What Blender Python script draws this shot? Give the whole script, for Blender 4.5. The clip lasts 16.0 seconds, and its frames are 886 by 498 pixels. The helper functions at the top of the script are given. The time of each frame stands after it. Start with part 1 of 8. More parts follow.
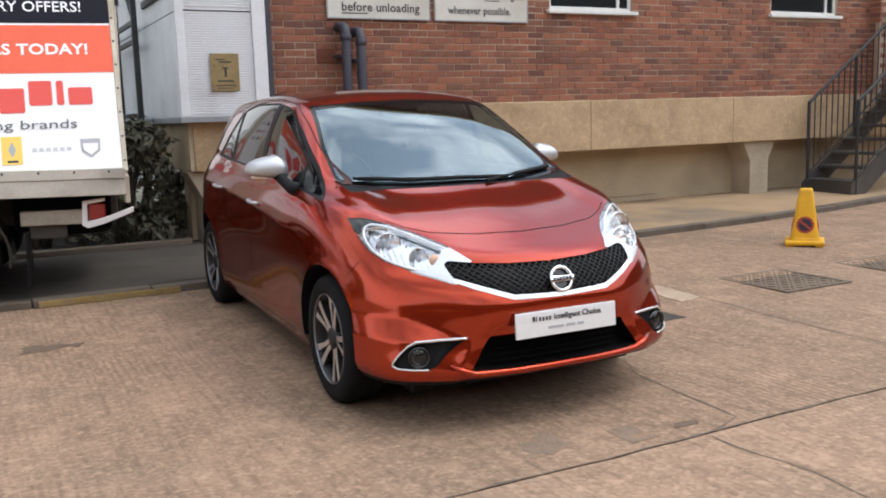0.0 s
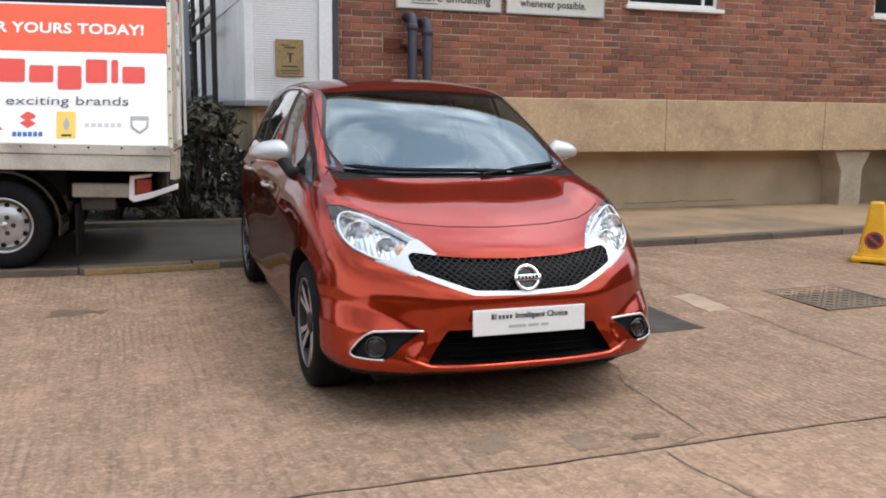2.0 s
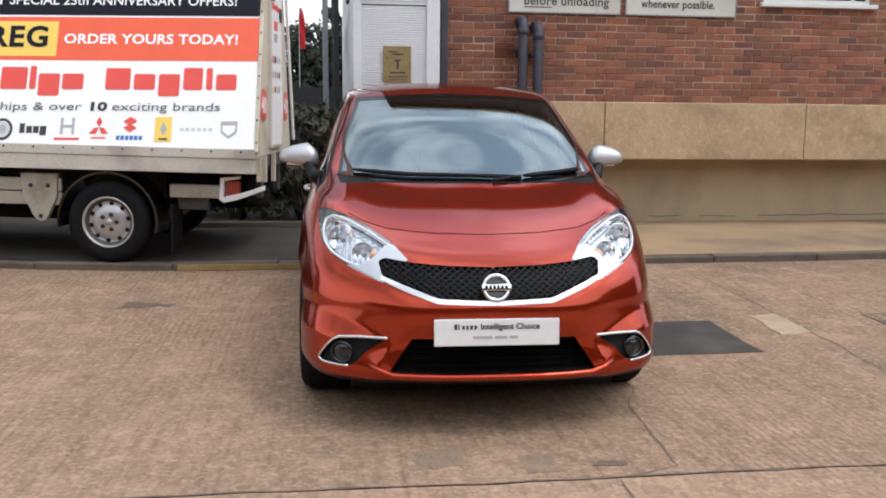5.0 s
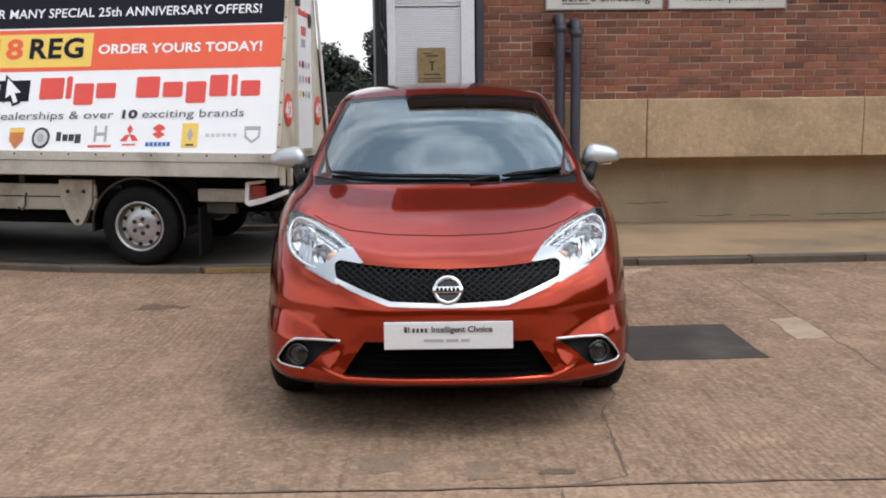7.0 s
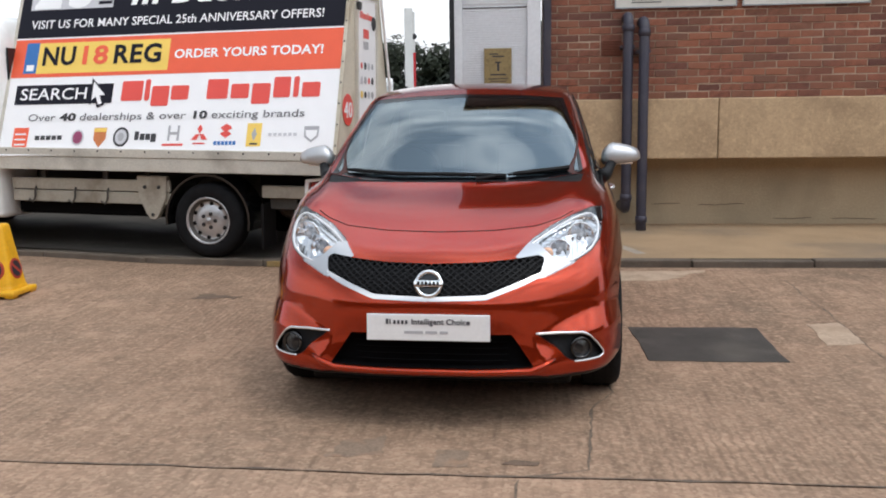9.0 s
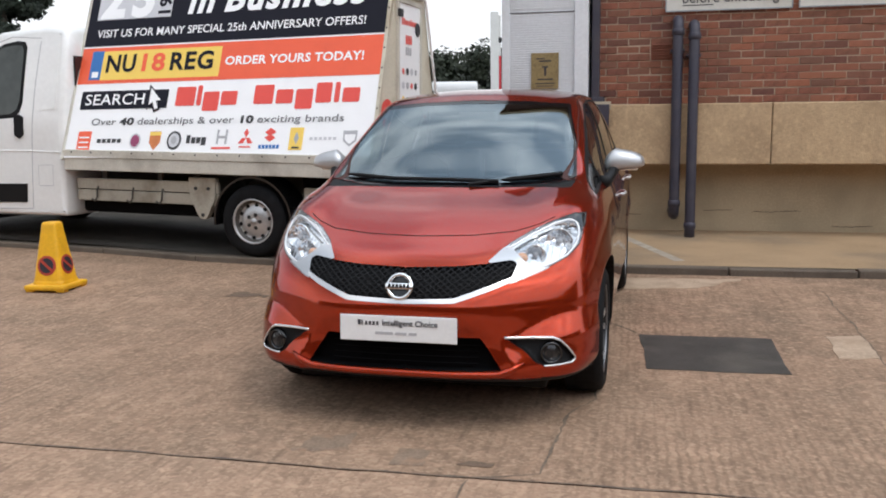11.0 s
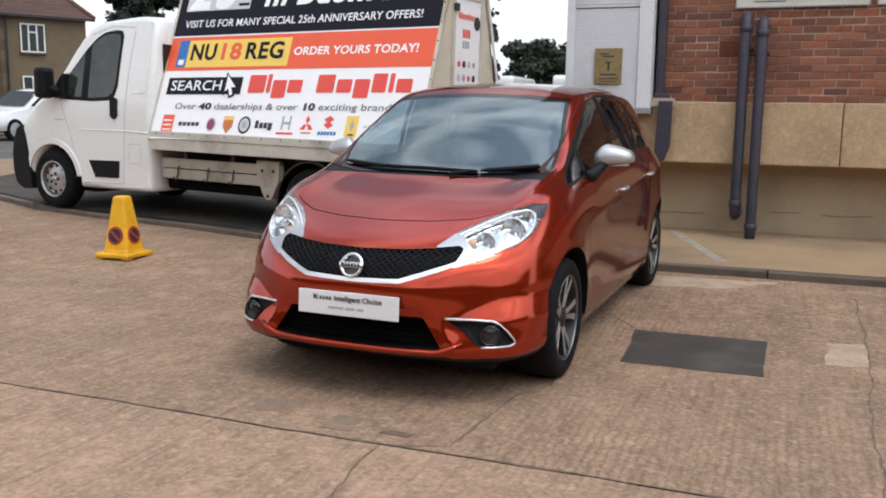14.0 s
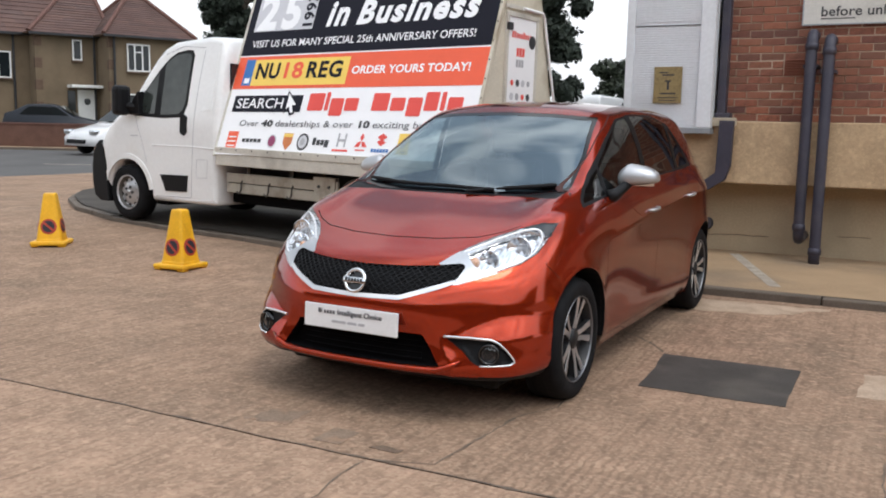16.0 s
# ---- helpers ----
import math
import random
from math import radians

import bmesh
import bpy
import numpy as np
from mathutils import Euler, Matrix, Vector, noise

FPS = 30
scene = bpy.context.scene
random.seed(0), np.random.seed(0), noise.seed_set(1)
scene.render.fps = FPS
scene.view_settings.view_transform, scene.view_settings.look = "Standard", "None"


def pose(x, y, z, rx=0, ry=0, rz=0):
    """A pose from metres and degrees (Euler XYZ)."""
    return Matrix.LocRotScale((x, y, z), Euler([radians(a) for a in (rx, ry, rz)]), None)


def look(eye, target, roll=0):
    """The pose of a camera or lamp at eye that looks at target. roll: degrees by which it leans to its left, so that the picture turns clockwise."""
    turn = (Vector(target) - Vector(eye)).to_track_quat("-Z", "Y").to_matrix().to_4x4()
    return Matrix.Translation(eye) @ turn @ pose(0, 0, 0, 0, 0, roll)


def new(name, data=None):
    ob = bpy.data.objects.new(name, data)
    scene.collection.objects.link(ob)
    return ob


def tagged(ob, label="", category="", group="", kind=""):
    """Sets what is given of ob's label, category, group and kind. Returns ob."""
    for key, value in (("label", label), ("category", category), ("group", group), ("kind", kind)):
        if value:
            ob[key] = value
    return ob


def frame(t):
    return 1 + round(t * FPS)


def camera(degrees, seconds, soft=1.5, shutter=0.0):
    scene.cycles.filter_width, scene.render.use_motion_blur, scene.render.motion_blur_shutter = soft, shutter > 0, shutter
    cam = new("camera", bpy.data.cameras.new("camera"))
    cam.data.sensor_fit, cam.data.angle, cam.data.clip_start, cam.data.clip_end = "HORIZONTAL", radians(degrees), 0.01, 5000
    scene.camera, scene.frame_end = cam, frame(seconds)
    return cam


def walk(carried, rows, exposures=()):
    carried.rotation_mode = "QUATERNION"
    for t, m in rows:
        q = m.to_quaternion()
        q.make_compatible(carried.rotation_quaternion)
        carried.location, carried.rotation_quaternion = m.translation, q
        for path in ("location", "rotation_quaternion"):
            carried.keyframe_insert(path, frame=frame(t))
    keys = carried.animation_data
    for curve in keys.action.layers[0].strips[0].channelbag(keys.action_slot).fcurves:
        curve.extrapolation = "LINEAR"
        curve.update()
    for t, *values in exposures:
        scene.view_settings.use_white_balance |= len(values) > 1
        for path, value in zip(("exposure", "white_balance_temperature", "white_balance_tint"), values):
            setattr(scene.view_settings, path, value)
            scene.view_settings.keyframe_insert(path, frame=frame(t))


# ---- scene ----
cam = camera(52.8, 16.0, soft=1.9)
METRES, EYE, TILT, LEAN, TURN = 4.667, 1.355, 0.0, 0.0, -27.6
ROWS = [
    (0.0, 0.0, 0.0, 0.0, -0.26, -8.46, 1.72),
    (0.5, 0.0342, -0.0071, -0.0012, 1.87, -8.51, 0.17),
    (1.0, 0.0638, 0.0075, -0.0027, 3.68, -8.11, 0.71),
    (1.5, 0.0999, 0.014, -0.0003, 4.86, -8.34, 1.21),
    (2.0, 0.1378, 0.0136, -0.0029, 7.51, -8.83, -0.62),
    (2.5, 0.1644, 0.0278, -0.008, 9.59, -8.02, -1.03),
    (3.0, 0.1976, 0.032, -0.0004, 11.69, -8.55, -0.73),
    (3.5, 0.2402, 0.0358, -0.0031, 14.43, -8.64, -0.55),
    (4.0, 0.2639, 0.0533, -0.0049, 15.77, -8.95, -0.07),
    (4.5, 0.2908, 0.068, -0.0021, 17.4, -8.64, -0.5),
    (5.0, 0.3308, 0.0815, -0.0039, 20.06, -8.53, -0.52),
    (7.5, 0.4609, 0.1525, -0.0064, 27.38, -8.27, 0.51),
    (8.0, 0.4886, 0.1617, -0.0025, 29.28, -8.08, 0.03),
    (8.5, 0.5358, 0.1619, -0.0045, 30.92, -8.22, -0.3),
    (9.0, 0.558, 0.1767, -0.0078, 33.49, -8.3, 0.72),
    (11.5, 0.6914, 0.2459, -0.0052, 41.66, -8.15, 0.15),
    (12.0, 0.725, 0.2584, -0.0059, 43.88, -8.37, -0.02),
    (12.5, 0.7483, 0.2684, -0.0067, 44.46, -7.91, -0.17),
    (13.0, 0.7675, 0.2887, -0.0053, 45.68, -8.13, -1.07),
    (13.5, 0.7964, 0.3015, -0.0027, 46.33, -7.84, -0.63),
    (14.0, 0.822, 0.3171, -0.0057, 48.64, -8.57, -0.87),
    (14.5, 0.8377, 0.3401, -0.0078, 49.62, -7.92, -0.47),
    (15.0, 0.8541, 0.3576, -0.0046, 50.39, -8.28, -1.35),
    (15.5, 0.8736, 0.3734, -0.0039, 52.47, -8.09, -0.76),
    (16.0, 0.8789, 0.3866, -0.0048, 54.74, -7.51, -1.24),
]
walk(cam, [(t, pose(0, 0, EYE, TILT, LEAN, TURN) @ pose(METRES * x, METRES * y, METRES * z, 90 + pitch, roll, yaw)) for t, x, y, z, yaw, pitch, roll in ROWS],
     exposures=[(0.0, 0.35), (2.5, 0.34), (5.0, 0.28), (7.5, 0.07), (9.0, 0.08), (12.5, 0.09), (16.0, 0.12)])

# ---- light ----
world = bpy.data.worlds.new("overcast")
scene.world = world
world.use_nodes = True
wt = world.node_tree
wt.nodes.clear()
w_out = wt.nodes.new("ShaderNodeOutputWorld")
w_bg = wt.nodes.new("ShaderNodeBackground")
w_bg.inputs["Strength"].default_value = 0.096
w_sky = wt.nodes.new("ShaderNodeTexSky")
w_sky.sky_type = 'NISHITA'
w_sky.sun_disc = False
w_sky.sun_elevation = radians(50)
w_sky.sun_rotation = radians(125)
w_co = wt.nodes.new("ShaderNodeTexCoord")
w_map = wt.nodes.new("ShaderNodeMapping")
w_map.inputs["Scale"].default_value = (1.0, 1.0, 2.2)
w_n = wt.nodes.new("ShaderNodeTexNoise")
w_n.inputs["Scale"].default_value = 3.0
w_n.inputs["Detail"].default_value = 6.0
w_n.inputs["Roughness"].default_value = 0.55
w_rmp = wt.nodes.new("ShaderNodeValToRGB")
w_rmp.color_ramp.elements[0].position = 0.40
w_rmp.color_ramp.elements[0].color = (4.0, 4.8, 5.8, 1)
w_rmp.color_ramp.elements[1].position = 0.62
w_rmp.color_ramp.elements[1].color = (11.3, 11.6, 12.0, 1)
w_mix = wt.nodes.new("ShaderNodeMix")
w_mix.data_type = 'RGBA'
w_mix.inputs[0].default_value = 0.88
wt.links.new(w_co.outputs["Generated"], w_map.inputs["Vector"])
wt.links.new(w_map.outputs["Vector"], w_n.inputs["Vector"])
wt.links.new(w_n.outputs["Fac"], w_rmp.inputs["Fac"])
wt.links.new(w_sky.outputs["Color"], w_mix.inputs[6])
wt.links.new(w_rmp.outputs["Color"], w_mix.inputs[7])
# an overcast sky is brighter overhead than at the horizon
w_sep = wt.nodes.new("ShaderNodeSeparateXYZ")
w_up = wt.nodes.new("ShaderNodeMapRange")
w_up.inputs["From Min"].default_value, w_up.inputs["From Max"].default_value = 0.0, 1.0
w_up.inputs["To Min"].default_value, w_up.inputs["To Max"].default_value = 1.0, 2.2
w_mul = wt.nodes.new("ShaderNodeVectorMath")
w_mul.operation = 'SCALE'
wt.links.new(w_co.outputs["Generated"], w_sep.inputs[0])
wt.links.new(w_sep.outputs[2], w_up.inputs["Value"])
# towards the horizon the cloud closes to an even pale grey
w_low = wt.nodes.new("ShaderNodeMapRange")
w_low.inputs["From Min"].default_value, w_low.inputs["From Max"].default_value = 0.18, 0.5
w_flat = wt.nodes.new("ShaderNodeMix")
w_flat.data_type = 'RGBA'
w_flat.inputs[6].default_value = (9.6, 9.85, 10.2, 1)
wt.links.new(w_sep.outputs[2], w_low.inputs["Value"])
wt.links.new(w_low.outputs["Result"], w_flat.inputs[0])
wt.links.new(w_mix.outputs[2], w_flat.inputs[7])
wt.links.new(w_flat.outputs[2], w_mul.inputs[0])
# the veiled sun brightens its own side of the sky
w_dot = wt.nodes.new("ShaderNodeVectorMath")
w_dot.operation = 'DOT_PRODUCT'
w_dot.inputs[1].default_value = (0.55, -0.07, 0.0)
w_side = wt.nodes.new("ShaderNodeMath")
w_side.operation = 'MULTIPLY_ADD'
w_side.inputs[2].default_value = 1.0
wt.links.new(w_co.outputs["Generated"], w_dot.inputs[0])
wt.links.new(w_dot.outputs["Value"], w_side.inputs[0])
wt.links.new(w_low.outputs["Result"], w_side.inputs[1])
w_both = wt.nodes.new("ShaderNodeMath")
w_both.operation = 'MULTIPLY'
wt.links.new(w_up.outputs["Result"], w_both.inputs[0])
wt.links.new(w_side.outputs[0], w_both.inputs[1])
wt.links.new(w_both.outputs[0], w_mul.inputs["Scale"])
wt.links.new(w_mul.outputs[0], w_bg.inputs["Color"])
wt.links.new(w_bg.outputs["Background"], w_out.inputs["Surface"])

sun = new("sun", bpy.data.lights.new("sun", 'SUN'))
sun.data.energy = 0.7
sun.data.angle = radians(20)
sun.data.color = (1.0, 0.95, 0.88)
sun.matrix_world = look((8, -4.5, 19), (0, 0, 0))

# ---- materials ----
def mat(name, col, rough=0.6, metal=0.0, var=0.12, scale=6.0, fine=90.0, bump=0.0, depth=0.003, coat=0.0,
        stain=None, stain_amt=0.0, stain_scale=1.3, per_object=0.0, spec=0.5, speck=None, speck_amt=0.0, speck_scale=150.0, streak=0.0, tine=0.0, mottle=0.0):
    """A surface with a base colour that varies at two scales, optional stains, specks and relief."""
    m = bpy.data.materials.new(name)
    m.use_nodes = True
    nt = m.node_tree
    b = nt.nodes["Principled BSDF"]
    b.inputs["Roughness"].default_value = rough
    b.inputs["Metallic"].default_value = metal
    b.inputs["Coat Weight"].default_value = coat
    b.inputs["Coat Roughness"].default_value = 0.04
    b.inputs["Specular IOR Level"].default_value = spec
    co = nt.nodes.new("ShaderNodeTexCoord")

    def noise_node(sc, detail=4.0):
        n = nt.nodes.new("ShaderNodeTexNoise")
        n.inputs["Scale"].default_value = sc
        n.inputs["Detail"].default_value = detail
        nt.links.new(co.outputs["Object"], n.inputs["Vector"])
        return n

    def mix(a, bcol, fac, fmul, mode='MIX'):
        k = nt.nodes.new("ShaderNodeMix")
        k.data_type, k.blend_type = 'RGBA', mode
        q = nt.nodes.new("ShaderNodeMath")
        q.operation = 'MULTIPLY'
        q.inputs[1].default_value = fmul
        q.use_clamp = True
        nt.links.new(fac, q.inputs[0])
        nt.links.new(q.outputs[0], k.inputs[0])
        if isinstance(a, tuple):
            k.inputs[6].default_value = (*a, 1)
        else:
            nt.links.new(a, k.inputs[6])
        k.inputs[7].default_value = (*bcol, 1)
        return k.outputs[2]

    def ramp(fac, lo, hi):
        r = nt.nodes.new("ShaderNodeMapRange")
        r.inputs["From Min"].default_value, r.inputs["From Max"].default_value = lo, hi
        nt.links.new(fac, r.inputs["Value"])
        return r.outputs["Result"]

    dark = tuple(c * (1 - 2.2 * var) for c in col)
    lite = tuple(min(1, c * (1 + 1.2 * var)) for c in col)
    big = noise_node(scale)
    sml = noise_node(fine, 3.0)
    out = mix(tuple(col), dark, ramp(big.outputs["Fac"], 0.4, 0.75), 0.8)
    out = mix(out, lite, ramp(sml.outputs["Fac"], 0.42, 0.7), 0.7)
    if stain:
        out = mix(out, stain, ramp(noise_node(stain_scale, 7.0).outputs["Fac"], 0.5, 0.72), stain_amt)
    if streak:
        mp = nt.nodes.new("ShaderNodeMapping")
        mp.inputs["Scale"].default_value = (14.0, 0.9, 1.0)
        nt.links.new(co.outputs["Object"], mp.inputs["Vector"])
        sn = nt.nodes.new("ShaderNodeTexNoise")
        sn.inputs["Scale"].default_value = 2.2
        sn.inputs["Detail"].default_value = 6.0
        nt.links.new(mp.outputs["Vector"], sn.inputs["Vector"])
        out = mix(out, tuple(c * 0.5 for c in col), ramp(sn.outputs["Fac"], 0.48, 0.75), streak)
        out = mix(out, tuple(min(1, c * 1.45) for c in col), ramp(noise_node(3.3, 8.0).outputs["Fac"], 0.52, 0.75), streak * 0.8)
    if mottle:
        out = mix(out, tuple(c * 0.6 for c in col), ramp(noise_node(7.5, 5.0).outputs["Fac"], 0.5, 0.72), mottle)
        out = mix(out, tuple(min(1, c * 1.5) for c in col), ramp(noise_node(17.0, 4.0).outputs["Fac"], 0.54, 0.72), mottle)
    if tine:
        wv = nt.nodes.new("ShaderNodeTexWave")
        wv.inputs["Scale"].default_value = 7.5
        wv.inputs["Distortion"].default_value = 5.0
        wv.inputs["Detail"].default_value = 3.0
        wv.inputs["Detail Scale"].default_value = 1.6
        nt.links.new(co.outputs["Object"], wv.inputs["Vector"])
        mk = nt.nodes.new("ShaderNodeMath")
        mk.operation = 'MULTIPLY'
        nt.links.new(ramp(wv.outputs["Fac"], 0.45, 0.95), mk.inputs[0])
        nt.links.new(ramp(noise_node(0.55, 2.0).outputs["Fac"], 0.42, 0.62), mk.inputs[1])
        out = mix(out, tuple(c * 0.58 for c in col), mk.outputs[0], tine)
    if speck:
        vo = nt.nodes.new("ShaderNodeTexVoronoi")
        vo.inputs["Scale"].default_value = speck_scale
        nt.links.new(co.outputs["Object"], vo.inputs["Vector"])
        sep = nt.nodes.new("ShaderNodeSeparateColor")
        nt.links.new(vo.outputs["Color"], sep.inputs["Color"])
        out = mix(out, speck, ramp(sep.outputs[0], 0.55, 0.8), speck_amt)
        out = mix(out, tuple(c * 0.45 for c in col), ramp(sep.outputs[1], 0.6, 0.9), speck_amt)
    if per_object:
        oi = nt.nodes.new("ShaderNodeObjectInfo")
        ge = nt.nodes.new("ShaderNodeNewGeometry")
        ad = nt.nodes.new("ShaderNodeMath")
        ad.operation = 'ADD'
        fr = nt.nodes.new("ShaderNodeMath")
        fr.operation = 'FRACT'
        nt.links.new(oi.outputs["Random"], ad.inputs[0])
        nt.links.new(ge.outputs["Random Per Island"], ad.inputs[1])
        nt.links.new(ad.outputs[0], fr.inputs[0])
        wn = nt.nodes.new("ShaderNodeTexWhiteNoise")
        wn.noise_dimensions = '1D'
        nt.links.new(fr.outputs[0], wn.inputs["W"])
        ws = nt.nodes.new("ShaderNodeSeparateColor")
        nt.links.new(wn.outputs["Color"], ws.inputs["Color"])
        out = mix(out, tuple(c * k for c, k in zip(col, (0.36, 0.44, 0.62))), ramp(ws.outputs[0], 0.1, 0.92), per_object)
        out = mix(out, tuple(c * k for c, k in zip(col, (0.72, 1.0, 1.05))), ramp(ws.outputs[1], 0.3, 1.0), per_object * 0.7)
        f2 = nt.nodes.new("ShaderNodeMath")
        f2.operation = 'PINGPONG'
        f2.inputs[1].default_value = 0.137
        nt.links.new(fr.outputs[0], f2.inputs[0])
        out = mix(out, (min(1, col[0] * 1.45), min(1, col[1] * 1.5), min(1, col[2] * 1.35)), ramp(f2.outputs[0], 0.05, 0.137), per_object * 0.7)
    nt.links.new(out, b.inputs["Base Color"])
    rr = nt.nodes.new("ShaderNodeMapRange")
    rr.inputs["To Min"].default_value = max(0.02, rough * 0.85)
    rr.inputs["To Max"].default_value = min(1, rough * 1.15)
    nt.links.new(big.outputs["Fac"], rr.inputs["Value"])
    nt.links.new(rr.outputs["Result"], b.inputs["Roughness"])
    if bump:
        bp = nt.nodes.new("ShaderNodeBump")
        bp.inputs["Strength"].default_value = bump
        bp.inputs["Distance"].default_value = depth
        nt.links.new(sml.outputs["Fac"], bp.inputs["Height"])
        nt.links.new(bp.outputs["Normal"], b.inputs["Normal"])
    return m


M_concrete = mat("forecourt_concrete", (0.350, 0.229, 0.157), 0.85, spec=0.15, tine=0.45, mottle=0.62, var=0.15, scale=1.6, fine=38, bump=0.55, depth=0.005,
                 stain=(0.175, 0.128, 0.092), stain_amt=0.75, stain_scale=0.9, speck=(0.52, 0.37, 0.255), speck_amt=0.26, speck_scale=58, streak=0.85)
# Darker copy of the forecourt concrete: shade of building and van in its colour.
M_concrete_shaded = mat("shaded_forecourt_concrete", (0.306, 0.200, 0.136), 0.85, spec=0.15, tine=0.6, mottle=0.66, var=0.16, scale=1.4, fine=38, bump=0.55, depth=0.005,
                     stain=(0.155, 0.112, 0.080), stain_amt=0.8, stain_scale=0.8, speck=(0.50, 0.36, 0.25), speck_amt=0.26, speck_scale=58, streak=0.9)
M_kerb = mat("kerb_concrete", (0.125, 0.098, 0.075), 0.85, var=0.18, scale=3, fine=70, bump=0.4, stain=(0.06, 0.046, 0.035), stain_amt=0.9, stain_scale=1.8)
M_pave = mat("pavement_concrete", (0.36, 0.25, 0.152), 0.88, spec=0.2, var=0.14, scale=1.8, fine=80, bump=0.3, stain=(0.15, 0.125, 0.1), stain_amt=0.8, stain_scale=0.7)
M_tarmac = mat("parking_tarmac", (0.074, 0.064, 0.055), 0.85, spec=0.15, var=0.15, scale=2, fine=140, bump=0.4, stain=(0.045, 0.042, 0.038), stain_amt=0.7)
M_road = mat("road_asphalt", (0.085, 0.08, 0.076), 0.8, var=0.12, scale=0.7, fine=120, bump=0.3)
M_earth = mat("verge_ground", (0.16, 0.15, 0.11), 0.95, var=0.2, scale=0.3, fine=20, bump=0.3)
M_patch = mat("asphalt_patch", (0.064, 0.057, 0.051), 0.85, spec=0.2, var=0.15, scale=4, fine=150, bump=0.5, stain=(0.16, 0.14, 0.115), stain_amt=0.35, stain_scale=3)
M_crack = mat("crack_filling", (0.15, 0.108, 0.076), 0.95, var=0.3, scale=8, fine=100)
M_pale = mat("pale_cement_patch", (0.42, 0.31, 0.22), 0.88, var=0.18, scale=7, fine=60, bump=0.3, stain=(0.3, 0.21, 0.14), stain_amt=0.9, stain_scale=5)
M_greystain = mat("grey_worn_patch", (0.235, 0.168, 0.122), 0.88, spec=0.15, var=0.22, scale=11, fine=70, bump=0.4, stain=(0.32, 0.2, 0.13), stain_amt=1.0, stain_scale=9)
M_joint = mat("joint_filling", (0.115, 0.084, 0.062), 0.95, var=0.3, scale=8, fine=100)
M_stain = mat("oily_stain", (0.135, 0.09, 0.06), 0.85, var=0.25, scale=9, fine=80)
M_yellowline = mat("worn_yellow_paint", (0.28, 0.19, 0.07), 0.8, var=0.2, scale=5, fine=60, stain=(0.2, 0.16, 0.1), stain_amt=1.0, stain_scale=6)
M_whiteline = mat("worn_white_paint", (0.36, 0.31, 0.25), 0.8, var=0.3, scale=7, fine=60, stain=(0.3, 0.25, 0.2), stain_amt=1.0, stain_scale=5)
M_brick = mat("red_brick", (0.278, 0.100, 0.060), 0.88, var=0.36, scale=16, fine=110, bump=0.7, depth=0.004, per_object=0.8, stain=(0.17, 0.1, 0.075), stain_amt=0.55, stain_scale=2.2)
M_mortar = mat("mortar", (0.45, 0.34, 0.255), 0.95, var=0.2, scale=4, fine=140, bump=0.4, stain=(0.16, 0.12, 0.09), stain_amt=0.8)
M_band = mat("cast_concrete_band", (0.485, 0.342, 0.205), 0.88, var=0.12, mottle=0.32, scale=2.5, fine=70, bump=0.45, depth=0.005, stain=(0.30, 0.20, 0.12), stain_amt=0.75, stain_scale=1.9, speck=(0.68, 0.5, 0.31), speck_amt=0.15, speck_scale=45)
M_lower = mat("rendered_basement", (0.43, 0.34, 0.225), 0.9, var=0.12, scale=1.2, fine=50, bump=0.3, stain=(0.27, 0.215, 0.145), stain_amt=0.75, stain_scale=1.1)
M_pier = mat("pier_concrete", (0.42, 0.35, 0.26), 0.88, var=0.14, scale=3, fine=60, bump=0.4, stain=(0.2, 0.16, 0.12), stain_amt=0.7)
M_pipe = mat("grey_cast_pipe", (0.038, 0.036, 0.055), 0.5, var=0.15, scale=5, fine=60, stain=(0.09, 0.08, 0.08), stain_amt=0.4, stain_scale=4)
M_upvc = mat("white_window_frame", (0.72, 0.72, 0.7), 0.4, var=0.06, scale=3, fine=30)
M_winglass = mat("window_glass", (0.014, 0.018, 0.02), 0.03, var=0.1, scale=0.8, fine=4, spec=0.5)
M_sign = mat("sign_white", (0.62, 0.6, 0.55), 0.45, var=0.08, scale=3, fine=40, stain=(0.45, 0.42, 0.36), stain_amt=0.5)
M_ink = mat("dark_lettering", (0.035, 0.035, 0.038), 0.5, var=0.05)
M_clad = mat("grey_metal_cladding", (0.72, 0.74, 0.77), 0.42, var=0.06, scale=1.5, fine=30, stain=(0.4, 0.41, 0.42), stain_amt=0.5)
M_trim = mat("grey_metal_trim", (0.3, 0.32, 0.34), 0.4, var=0.08, metal=0.3)
M_brass = mat("brass_plate", (0.33, 0.25, 0.12), 0.4, metal=0.5, var=0.2, scale=9, fine=60)
M_terracotta = mat("terracotta_vent", (0.22, 0.08, 0.05), 0.8, var=0.15)
M_blackmetal = mat("black_painted_steel", (0.022, 0.022, 0.025), 0.5, var=0.15, scale=7, fine=60)
M_stairdark = mat("dark_stair_steel", (0.05, 0.046, 0.045), 0.6, var=0.2, scale=6, fine=60, stain=(0.12, 0.1, 0.08), stain_amt=0.6)
M_cone = mat("yellow_cone_plastic", (0.80, 0.42, 0.012), 0.45, var=0.08, scale=6, fine=50, stain=(0.45, 0.22, 0.02), stain_amt=0.35, stain_scale=7)
M_conered = mat("cone_sign_red", (0.42, 0.05, 0.03), 0.5, var=0.1)
M_conedark = mat("cone_sign_blue_black", (0.025, 0.022, 0.03), 0.5, var=0.1)
M_drain = mat("cast_iron_cover", (0.15, 0.108, 0.076), 0.75, var=0.2, metal=0.2, scale=6, fine=80, stain=(0.2, 0.15, 0.1), stain_amt=0.6)

